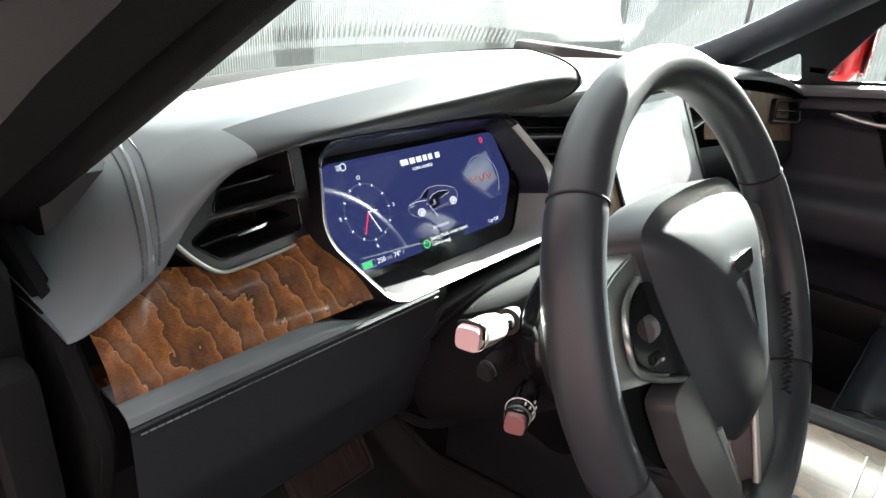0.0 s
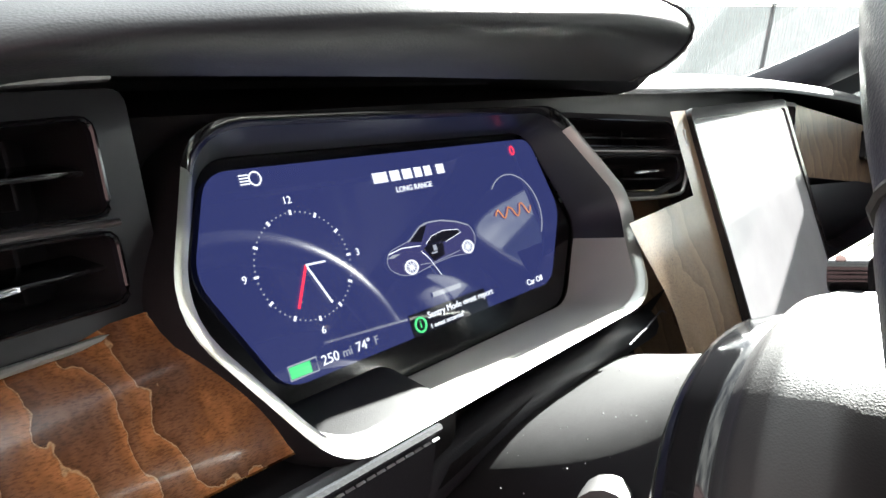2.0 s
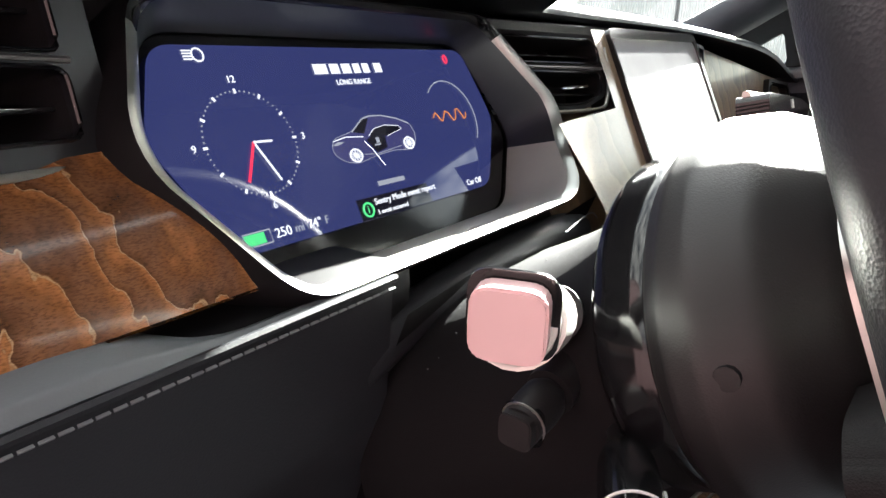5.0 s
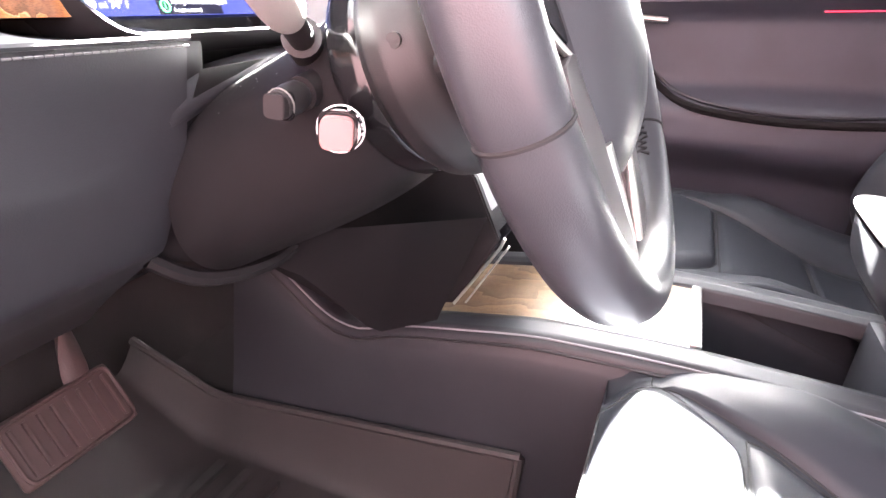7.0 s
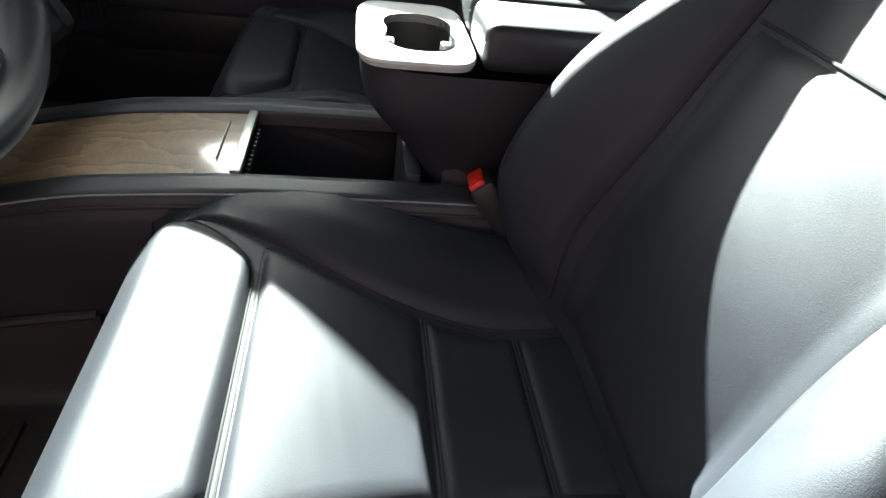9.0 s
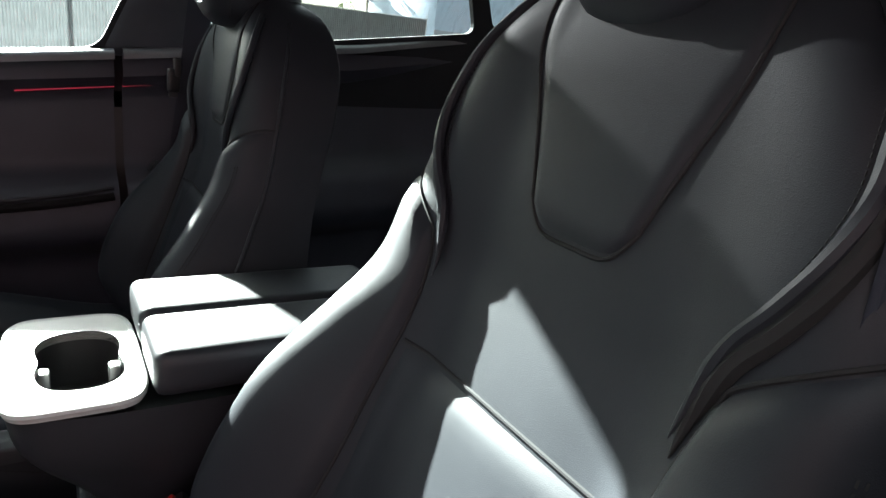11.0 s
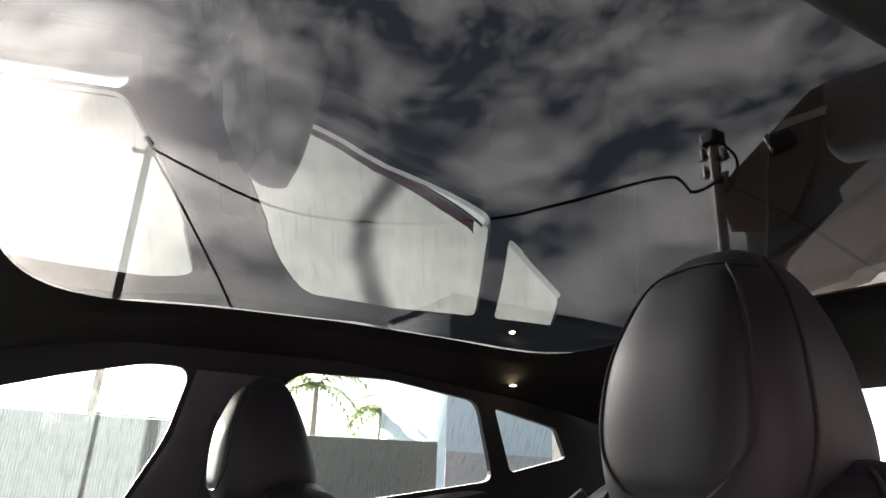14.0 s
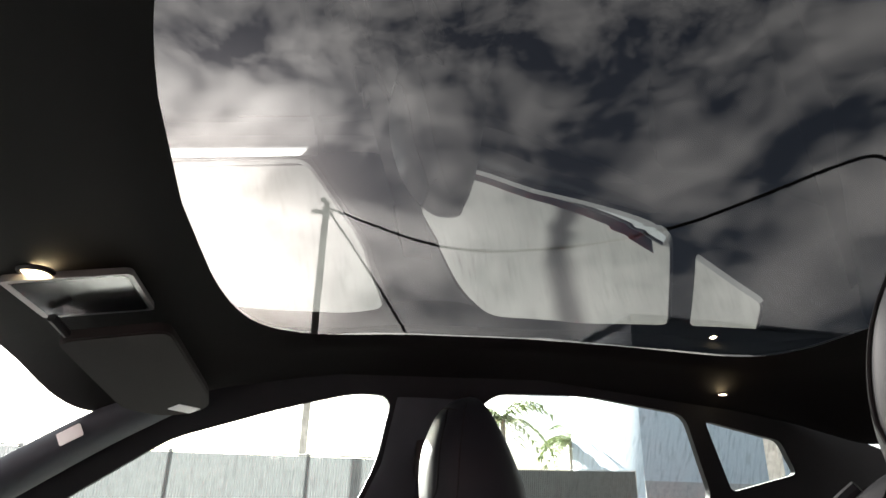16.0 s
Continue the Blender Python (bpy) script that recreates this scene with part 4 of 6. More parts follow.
part("console_riser", join(plate([(0.62, 0.56), (0.514, 0.53), (0.364, 0.577), (0.325, 0.662), (0.36, 0.725), (0.45, 0.79), (0.62, 0.79)], basis((-0.138, 0, 0), (0, 1, 0), (0, 0, 1)), 0.012, 0.002),
                           sheet(10, 16, lambda u, v: (-0.134 + 0.268 * u, ramp(v, ((0, 0.37), (0.55, 0.331), (1, 0.372)), False), 0.577 + 0.15 * v))), SHROUD, dash, "black riser between console and touchscreen")
part("riser_trim", join(tube([(-0.139, 0.366, 0.576), (-0.139, 0.322, 0.655), (-0.139, 0.319, 0.666)], 0.0018, 6), tube([(-0.13, 0.355, 0.576), (-0.13, 0.315, 0.655)], 0.0012, 6)), SATIN, dash, "thin silver trim lines")


def pierced(outer, holes, to_world, thick):
    """A plate with openings cut through it."""
    bm = bmesh.new()
    for loop in (outer, *holes):
        vs = [bm.verts.new((a, b, 0)) for a, b in loop]
        for i in range(len(vs)):
            bm.edges.new((vs[i - 1], vs[i]))
    bmesh.ops.triangle_fill(bm, use_beauty=True, use_dissolve=False, edges=bm.edges[:])
    r = bmesh.ops.extrude_face_region(bm, geom=bm.faces[:])
    bmesh.ops.translate(bm, vec=(0, 0, thick), verts=[v for v in r["geom"] if isinstance(v, bmesh.types.BMVert)])
    bm.transform(to_world)
    return bm


GRAPHITE = shader("satin_graphite", (0.055, 0.056, 0.06), 0.34, metal=0.7)


def vent(m, outer, wells, low_lip, mid_lip, slider, label):
    """An air vent: gloss black face with deep wells, slats, a silver lower lip and middle bar, a chrome slider."""
    v = part("air_vent", pierced(rounded(outer, 0.006, 4), [rounded(w, 0.005, 3) for w in wells], m, -0.012), GRAPHITE, dash, label)
    for w in wells:
        ow = rounded(w, 0.005, 3)
        part("well", loft([[Vector((a, b, -0.004)) for a, b in ow], [Vector((a * 0.98, b * 0.98, -0.045)) for a, b in ow]], m), PLASTIC, v)
        part("well_back", plate(ow, m @ Matrix.Translation((0, 0, -0.046)), 0.002), PLASTIC, v)
        part("well_rim", tube([m @ Vector((a, b, 0.0002)) for a, b in ow], 0.0009, 6, closed=True), GLOSS, v)
        x0, x1 = min(p[0] for p in w), max(p[0] for p in w)
        zm = sum(p[1] for p in w) / len(w)
        part("slat", box((0, 0, 0), (x1 - x0 - 0.014, 0.002, 0.02), 0.0008, m @ Matrix.Translation(((x0 + x1) / 2 + 0.006, zm, -0.018)) @ Matrix.Rotation(radians(12), 4, "X")), GLOSS, v)
        for k in (0.3, 0.55, 0.8):
            part("vane", box((0, 0, 0), (0.0015, (max(p[1] for p in w) - min(p[1] for p in w)) * 0.7, 0.018), 0.0004, m @ Matrix.Translation((x0 + (x1 - x0) * k, zm, -0.034))), PLASTIC, v)
    part("lower_lip", tube([m @ Vector((q[0], q[1], 0.001)) for q in smooth_path([Vector((a, b, 0)) for a, b in low_lip], 5)], 0.0015, 8), SATIN, v, "satin silver lower lip")
    part("middle_bar", tube([m @ Vector((a, b, -0.0002)) for a, b in mid_lip], 0.0018, 8, flat=0.7), STEEL, v, "dark satin middle bar")
    part("slider", box((0, 0, 0), (0.026, 0.0022, 0.004), 0.0008, m @ Matrix.Translation((slider[0], slider[1], -0.006)) @ Matrix.Rotation(radians(slider[2]), 4, "Z")), CHROME, v, "chrome slider")
    return v


LEFT_VENT = basis((-0.59, 0.489, 0.95), (1, 0.2, -0.03), (0, 0.25, 1))
vent(LEFT_VENT, [(-0.064, -0.003), (-0.038, -0.031), (0.055, -0.031), (0.055, 0.046), (-0.002, 0.044), (-0.03, 0.03)],
     [[(-0.054, -0.005), (-0.034, 0.004), (0.042, 0.001), (0.042, -0.022), (-0.034, -0.022)], [(-0.033, 0.0085), (-0.022, 0.026), (-0.002, 0.035), (0.042, 0.037), (0.042, 0.006)]],
     [(-0.064, -0.002), (-0.052, -0.017), (-0.036, -0.029), (-0.01, -0.031), (0.055, -0.031)], [(-0.038, 0.0065), (0.044, 0.0035)], (0.0, -0.011, 2), "graphite grey air vent with two openings")
part("vent_brow", tube([LEFT_VENT @ q for q in smooth_path([Vector(p) for p in ((-0.068, -0.004, 0.001), (-0.05, 0.015, 0.001), (-0.03, 0.033, 0.001), (-0.004, 0.045, 0.001), (0.05, 0.05, 0.001))], 6)], 0.0022, 8), STEEL, dash, "thin satin trim over the vent")
MID_VENT = basis((-0.182, 0.496, 0.944), (1, -0.5, -0.02), (0, 0.36, 0.93))
vent(MID_VENT, [(-0.125, -0.033), (0.012, -0.033), (0.036, -0.022), (0.036, 0.016), (0.028, 0.026), (-0.125, 0.027)],
     [[(-0.118, -0.029), (0.011, -0.029), (0.032, -0.02), (0.032, -0.004), (-0.118, -0.004)], [(-0.118, 0.003), (0.032, 0.003), (0.031, 0.015), (0.025, 0.022), (-0.118, 0.022)]],
     [(-0.12, -0.034), (0.013, -0.034), (0.037, -0.022), (0.038, 0.016)], [(-0.12, -0.0005), (0.034, -0.0005)], (0.01, -0.014, 4), "gloss black centre air vent")
RIGHT_VENT = basis((0.215, 0.505, 0.935), (1, 0.1, -0.04), (0, 0.2, 1))
vent(RIGHT_VENT, [(-0.05, -0.034), (0.05, -0.03), (0.056, 0.03), (-0.03, 0.032)],
     [[(-0.04, -0.028), (0.044, -0.025), (0.044, -0.003), (-0.034, -0.003)], [(-0.032, 0.004), (0.044, 0.004), (0.046, 0.025), (-0.026, 0.026)]],
     [(-0.03, 0.032), (-0.05, -0.032), (0.05, -0.03)], [(-0.04, 0.0005), (0.05, 0.0005)], (-0.01, -0.014, 0), "gloss black centre air vent")
SIDE_VENT = basis((0.635, 0.473, 0.885), (1, -0.15, -0.1), (0, 0.2, 1))
vent(SIDE_VENT, [(-0.06, -0.022), (0.06, -0.022), (0.066, 0.0), (0.05, 0.024), (-0.05, 0.024)],
     [[(-0.05, -0.016), (0.05, -0.016), (0.054, 0.0), (0.044, 0.018), (-0.042, 0.018)]],
     [(-0.06, -0.02), (0.06, -0.022), (0.066, 0.0)], [(-0.046, 0.0), (0.054, 0.0)], (0.0, -0.006, 0), "gloss black passenger air vent")
def screen_side(u, v):
    left = -0.16 if v < 0.29 else ramp(v, ((0.29, -0.262), (0.62, -0.235), (1, -0.23)))
    return (left + (-0.1345 - left) * u, 0.489 - 0.094 * v, 0.972 - 0.2 * v)


part("centre_wood", sheet(20, 60, screen_side), PALE_WOOD, dash, "pale open-pore wood beside the screen")
part("side_wood", sheet(14, 20, lambda u, v: (-0.24 + 0.16 * u + 0.02 * v, 0.512 - 0.07 * v, 0.907 - 0.13 * v)), PALE_WOOD, dash)
part("passenger_wood", sheet(40, 14, lambda u, v: (0.29 + 0.41 * u, 0.525 - 0.04 * u - 0.02 * v, 0.96 - 0.055 * u - 0.09 * v)), PALE_WOOD, dash, "pale open-pore wood trim")
part("passenger_pad", sheet(30, 24, lambda u, v: (0.16 + 0.55 * u, 0.508 - 0.04 * u - 0.05 * math.sin(min(1, v * 3) * 1.57) + 0.16 * v, 0.868 - 0.045 * u - 0.2 * v)), LEATHER, dash)

# ---------------------------------------------------------------- instrument cluster
UP, NRM = Vector((0, 0.438, 0.899)), Vector((0, -0.899, 0.438))
PANEL = basis((-0.371, 0.517, 0.912), (1, 0, 0), UP)      # third axis towards the driver
cluster = thing("instrument_cluster", "wide digital instrument screen in a silver hexagonal bezel", "instrument cluster", (-0.371, 0.52, 0.86))
rim = [(-0.137, 0.06, 0.03), (0.101, 0.056, 0.03), (0.134, -0.018, 0.042), (0.096, -0.072, 0.055), (-0.13, -0.072, 0.055), (-0.168, -0.004, 0.045)]
hexo = [Vector(p) for p in rim]


def hex_loop(k, grow=1.0, deep=0.0, r=0.02):
    pts = rounded([(p.x * grow, p.y * grow) for p in hexo], r, 6)
    n = len(pts)
    out = []
    for a, b in pts:
        w = [1 / (1e-4 + (a - p.x * grow) ** 2 + (b - p.y * grow) ** 2) for p in hexo]
        out.append(Vector((a, b, sum(q * p.z for q, p in zip(w, hexo)) / sum(w) + deep)))
    return out


loops = [hex_loop(0, 1.07, -0.03), hex_loop(0, 1.06, -0.008), hex_loop(0, 1.035, 0.0), hex_loop(0, 1.018, -0.001), hex_loop(0, 0.992, -0.006)]
well = [Vector((p.x * 0.93, p.y * 0.9, 0.003)) for p in hex_loop(0, 1.0, 0, 0.014)]


def cut(bm, keep):
    """The faces of bm for which keep(middle) holds."""
    bmesh.ops.delete(bm, geom=[f for f in bm.faces if not keep(f.calc_center_median())], context="FACES")
    return bm


TO_PANEL = PANEL.inverted()
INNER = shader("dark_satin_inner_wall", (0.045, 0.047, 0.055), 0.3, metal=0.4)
low = lambda q: (TO_PANEL @ q).y < 0.045
bez = part("bezel", cut(loft(loops[2:], PANEL), low), SATIN, cluster, "satin silver bezel", sharp=60)
part("brow", cut(loft(loops[2:], PANEL), lambda q: not low(q)), GLOSS, cluster, sharp=60)
part("flank", loft(loops[:3], PANEL), SHROUD, cluster, sharp=60)
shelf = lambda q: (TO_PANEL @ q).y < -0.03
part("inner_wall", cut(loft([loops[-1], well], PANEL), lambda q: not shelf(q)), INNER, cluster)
# lower part of the surround, its pale colour painting the light that falls there
part("shelf", cut(loft([loops[-1], well], PANEL), shelf), shader("lit_satin_shelf", (0.42, 0.42, 0.4), 0.45, metal=0.0, bump=0.1, scale=2500), cluster, "satin shelf under the screen, painted pale as if lit")
part("housing", loft([loops[0], [Vector((p.x * 1.07, p.y * 1.07, -0.04)) for p in hex_loop(0, 1.0)]], PANEL), PLASTIC, cluster)
part("backing", plate([(p.x, p.y) for p in well], PANEL, 0.001), GLOSS, cluster)
SCREEN = glow("screen_navy", (0.024, 0.03, 0.11), 1.15)
S_WHITE, S_RED, S_GREEN, S_ORANGE, S_GREY, S_BLUE, S_BLACK = (glow("screen_" + k, c, s) for k, c, s in (
    ("white", (0.85, 0.87, 0.95), 1.1), ("red", (0.9, 0.04, 0.1), 1.1), ("green", (0.1, 0.75, 0.25), 1.0), ("orange", (0.8, 0.25, 0.05), 0.9),
    ("grey", (0.4, 0.42, 0.5), 0.8), ("car_blue", (0.045, 0.045, 0.14), 1.0), ("black", (0.006, 0.006, 0.012), 1.0)))
scr_out = rounded([(-0.128, 0.0475), (0.096, 0.0455), (0.108, -0.004), (0.078, -0.048), (-0.119, -0.048), (-0.144, 0.006)], 0.01, 5)
display = part("screen", plate(scr_out, PANEL @ Matrix.Translation((0, 0, 0.0035)), 0.001), SCREEN, cluster, "lit navy blue display")


def on(a, b, z=0.0052, turn=0):
    return PANEL @ Matrix.Translation((a, b, z)) @ Matrix.Rotation(radians(turn), 4, "Z")


def ink(name, bm, mat, label=""):
    return part(name, bm, mat, display, label)


# the name is drawn as plain bars
x = -0.0425
for w in (0.0095, 0.0066, 0.0066, 0.0052, 0.0052, 0, 0.006):
    if w:
        ink("title_bar", box((0, 0, 0), (w, 0.0054, 0.0003), 0, on(x + w / 2, 0.0345)), S_WHITE)
    x += w + 0.0022
letters("LONG RANGE", 0.0042, on(-0.016, 0.0268), "subtitle", S_WHITE, display, "CENTER")
ink("caption_bar", box((0, 0, 0), (0.022, 0.0026, 0.0003), 0, on(-0.014, -0.0306)), S_GREY)
letters("Sentry Mode event report", 0.005, on(-0.033, -0.0398, 0.0058), "message", S_WHITE, display)
letters("1 event occurred", 0.0036, on(-0.033, -0.0455, 0.0058), "message_detail", S_WHITE, display)
letters("Car Off", 0.0052, on(0.053, -0.0432), "state", S_WHITE, display)
letters("250", 0.0064, on(-0.1, -0.042), "range", S_WHITE, display)
letters("mi", 0.0058, on(-0.0885, -0.042), "range_unit", S_GREY, display)
letters("74\u00b0", 0.0064, on(-0.0805, -0.042), "temperature", S_WHITE, display)
letters("F", 0.0058, on(-0.0695, -0.042), "temperature_unit", S_GREY, display)
ink("message_box", plate([(-0.045, -0.048), (0.014, -0.048), (0.014, -0.0365), (-0.045, -0.0365)], on(0, 0, 0.0048), 0.0004), S_BLACK)
ink("info_ring", tube([on(-0.039, -0.0428, 0.0057) @ Vector((0.0036 * math.cos(k), 0.0036 * math.sin(k), 0)) for k in (j * math.tau / 28 for j in range(28))], 0.0006, 6, closed=True), S_GREEN)
letters("i", 0.006, on(-0.039, -0.0428, 0.0057), "info_mark", S_GREEN, display, "CENTER")
# clock
CA, CB, CR = -0.0945, 0.0008, 0.0245
for k in range(60):
    a, big = k * math.tau / 60, k % 5 == 0
    ink("tick", box((0, 0, 0), (0.0007 if not big else 0.0012, 0.0007 if not big else 0.0022, 0.0003), 0, on(CA + CR * math.sin(a), CB + CR * math.cos(a), 0.0051, -math.degrees(a))), S_WHITE if big else S_GREY)
for n, a in (("12", 0), ("3", 90), ("6", 180), ("9", 270)):
    letters(n, 0.0048, on(CA + 0.03 * math.sin(radians(a)), CB + 0.03 * math.cos(radians(a))), "numeral", S_WHITE, display, "CENTER")
for nm, ang, ln, wd, mt in (("hour_hand", 92, 0.0105, 0.0006, S_WHITE), ("minute_hand", 157, 0.021, 0.0006, S_WHITE), ("second_hand", 208, 0.02, 0.0008, S_RED)):
    ink(nm, box((0, 0, 0), (wd * 1.6, ln, 0.0004), 0, on(CA, CB, 0.0056, -ang) @ Matrix.Translation((0, ln / 2, 0))), mt)
# battery, lamps
ink("battery_case", tube([on(-0.1095, -0.042) @ Vector((a * 0.0072, b * 0.003, 0)) for a, b in ((-1, -1), (1, -1), (1, 1), (-1, 1))], 0.0004, 6, closed=True), S_GREY)
ink("battery_level", box((0, 0, 0), (0.0105, 0.005, 0.0004), 0, on(-0.111, -0.042)), S_GREEN)
ink("beam_icon", join(*[box((0, 0, 0), (0.0045, 0.0006, 0.0003), 0, on(-0.112, 0.0405 + 0.0013 * k)) for k in range(4)], tube([on(-0.1068, 0.0425) @ Vector((0.0028 * math.cos(k), 0.003 * math.sin(k), 0)) for k in (j * math.tau / 20 for j in range(20))], 0.0004, 6, closed=True)), S_WHITE)
ink("belt_icon", join(tube([on(0.075, 0.039) @ Vector((0.0018 * math.cos(k), 0.0026 * math.sin(k), 0)) for k in (j * math.tau / 16 for j in range(16))], 0.0006, 6, closed=True)), S_RED)
# energy gauge: arc and trace
ink("gauge_arc", tube([on(0.0625, 0.0) @ Vector((0.0245 * math.cos(k), 0.0245 * math.sin(k), 0)) for k in (radians(-40 + 5 * j) for j in range(36))], 0.00035, 5), S_GREY)
rnd = random.Random(4)
ink("energy_trace", tube([on(0.042 + 0.0017 * k, 0.0005 + 0.003 * math.sin(k * 0.9) + 0.0025 * rnd.random()).translation for k in range(22)], 0.0004, 5), S_ORANGE)
# the little car in three-quarter view
CAR = on(-0.0148, -0.0065, 0.0051) @ Matrix.Diagonal((1.13, 0.68, 1.0, 1.0))
body_o = [(-0.0304, -0.001), (-0.03, -0.0078), (-0.025, -0.0138), (-0.0174, -0.0168), (-0.0025, -0.0128), (0.0105, -0.0112), (0.0223, -0.0132), (0.0285, -0.007), (0.03, 0.001), (0.0279, 0.0097), (0.0192, 0.0154), (0.0084, 0.0194), (-0.0009, 0.02), (-0.0056, 0.0183), (-0.0149, 0.0088), (-0.0273, 0.0052)]
car = ink("car_picture", plate(rounded(body_o, 0.003, 3), CAR, 0.0003), S_BLUE)
part("roof_line", tube([CAR @ Vector((a, b, 0.0006)) for a, b in ((-0.0149, 0.0085), (-0.0056, 0.0178), (0.0, 0.0196), (0.0084, 0.019), (0.0192, 0.015), (0.027, 0.0097))], 0.0004, 5), S_GREY, car)
part("windscreen", plate([(-0.014, 0.0082), (-0.0062, 0.0173), (-0.0012, 0.0178), (-0.0071, 0.006)], CAR @ Matrix.Translation((0, 0, 0.0003)), 0.0003), S_BLACK, car)
part("side_window", plate([(-0.0047, 0.0034), (0.0, 0.0083), (0.0084, 0.0103), (0.0186, 0.0082), (0.0198, 0.0057), (0.0084, 0.0016)], CAR @ Matrix.Translation((0, 0, 0.0003)), 0.0003), S_BLACK, car)
part("window_line", tube([CAR @ Vector((a, b, 0.0007)) for a, b in ((-0.0047, 0.0034), (0.0, 0.0086), (0.0084, 0.0107), (0.0186, 0.0086), (0.0202, 0.0057), (0.0084, 0.0013))], 0.0002, 5), S_WHITE, car)
part("doorway", plate([(-0.0071, 0.0005), (-0.0031, 0.0031), (0.0062, 0.0014), (0.0053, -0.0081), (-0.0025, -0.0109)], CAR @ Matrix.Translation((0, 0, 0.0006)), 0.0003), S_BLACK, car)
part("seats", join(box((0, 0, 0), (0.0022, 0.0045, 0.0003), 0.0001, CAR @ Matrix.Translation((0.0, -0.001, 0.001))), box((0, 0, 0), (0.004, 0.0014, 0.0003), 0.0001, CAR @ Matrix.Translation((-0.001, -0.0046, 0.001)))), S_GREY, car)
part("open_door", plate([(-0.0093, -0.0008), (-0.0056, -0.0081), (-0.0009, -0.0226), (-0.0031, -0.015)], CAR @ Matrix.Translation((0, 0, 0.0009)), 0.0003), S_BLUE, car)
part("door_edge", tube([CAR @ Vector((a, b, 0.0012)) for a, b in ((-0.0093, -0.0008), (-0.0056, -0.0081), (-0.0009, -0.0226))], 0.00022, 5), S_WHITE, car)
for a, b in ((-0.0174, -0.0104), (0.0223, -0.0075)):
    w = part("wheel", tube([CAR @ Vector((a + 0.0043 * math.cos(k) * 0.88, b + 0.005 * math.sin(k), 0.0009)) for k in (j * math.tau / 20 for j in range(20))], 0.0005, 5, closed=True), S_WHITE, car)
    part("spokes", join(*[box((0, 0, 0), (0.0005, 0.008, 0.0003), 0, CAR @ Matrix.Translation((a, b, 0.0009)) @ Matrix.Rotation(k * math.pi / 6, 4, "Z")) for k in range(6)]), S_WHITE, w)
part("outline", tube([CAR @ Vector((a, b, 0.0005)) for a, b in rounded(body_o, 0.003, 3)], 0.00018, 5, closed=True), S_GREY, car)
part("highlight", tube([CAR @ Vector((a, b, 0.0006)) for a, b in ((-0.0285, 0.003), (-0.02, 0.0052), (-0.0085, 0.0035))], 0.0003, 5), S_WHITE, car)
part("sill_line", tube([CAR @ Vector((a, b, 0.0006)) for a, b in ((-0.0115, -0.0105), (-0.003, -0.0118), (0.0165, -0.0085))], 0.0002, 5), S_GREY, car)
part("head_lamp", plate([(-0.0295, 0.0), (-0.026, 0.0022), (-0.0215, 0.0014), (-0.026, -0.0006)], CAR @ Matrix.Translation((0, 0, 0.0004)), 0.0003), S_GREY, car)

# ---------------------------------------------------------------- centre screen
touch = thing("centre_touchscreen", "tall portrait touchscreen in a gloss black frame, glare painted on its glass", "touchscreen", (0.03, 0.45, 0.7))
SM = basis((-0.0165, 0.4215, 0.83), (1, 0, 0), (0, 0.44, 0.9))
part("frame", ring_plate(rounded([(-0.118, -0.2), (0.124, -0.2), (0.124, 0.158), (-0.118, 0.158)], 0.01), rounded([(-0.1155, -0.19), (0.1155, -0.19), (0.1155, 0.149), (-0.1155, 0.149)], 0.006), SM, 0.0055), GLOSS, touch)
# pale base colour stands in for sun glare on the switched-off glass
SUNLIT_GLASS = shader("sunlit_screen_glass", (0.5, 0.5, 0.52), 0.08, coat=1.0)
part("screen", plate(rounded([(-0.117, -0.192), (0.117, -0.192), (0.117, 0.15), (-0.117, 0.15)], 0.006), SM, 0.004), SUNLIT_GLASS, touch, "glass display painted pale as if sunlit")
part("housing", plate(rounded([(-0.115, -0.2), (0.115, -0.2), (0.115, 0.156), (-0.115, 0.156)], 0.01), SM, -0.03), PLASTIC, touch)

# ---------------------------------------------------------------- steering column and wheel
HUB, TILTW = Vector((-0.394, 0.2464, 0.9118)), 24.65
WR, TRIM_A, TRIM_B = 0.1598, 0.0148, 0.0178      # rim radius; half thickness across and along the axis
WM = Matrix.Translation(HUB) @ Matrix.Rotation(radians(90 - TILTW), 4, "X")    # x right, y up the wheel, z towards the driver
column = thing("steering_column", "black steering column shroud with stalks", "steering column", (-0.38, 0.4, 0.8))


def funnel(u, v):
    """From the wide opening in the dashboard to the round collar behind the wheel."""
    a = u * math.tau
    c, sn = math.cos(a), math.sin(a)
    wide = Vector((-0.345 + 0.12 * math.copysign(abs(c) ** 0.6, c), 0.45 + 0.005 * sn, 0.77 + (0.062 if sn > 0 else 0.066) * math.copysign(abs(sn) ** 0.85, sn)))
    tight = WM @ Vector((0.08 * c, -0.012 + 0.056 * sn, -0.09))
    k = v ** 0.8
    return wide.lerp(tight, k) + Vector((0, -0.012 * math.sin(math.pi * v), 0))


part("shroud", sheet(72, 20, funnel, closed_u=True), SHROUD, column, sharp=70)
gaiter = part("gaiter", tube(smooth_path([(-0.47, 0.45, 0.822), (-0.44, 0.447, 0.834), (-0.39, 0.446, 0.841), (-0.33, 0.448, 0.843), (-0.27, 0.452, 0.84), (-0.22, 0.46, 0.83)], 8), 0.012, 12), LEATHER, column, "soft black leather gaiter")
collar_r = lambda v: ramp(v, ((0, 0.9), (0.2, 1.0), (0.8, 1.01), (1, 0.92)))
part("collar", sheet(56, 9, lambda u, v: WM @ Vector((0.09 * collar_r(v) * math.cos(u * math.tau), -0.012 + 0.062 * collar_r(v) * math.sin(u * math.tau), -0.102 + 0.026 * v)), closed_u=True), GLOSS, column, "smooth black collar ring")
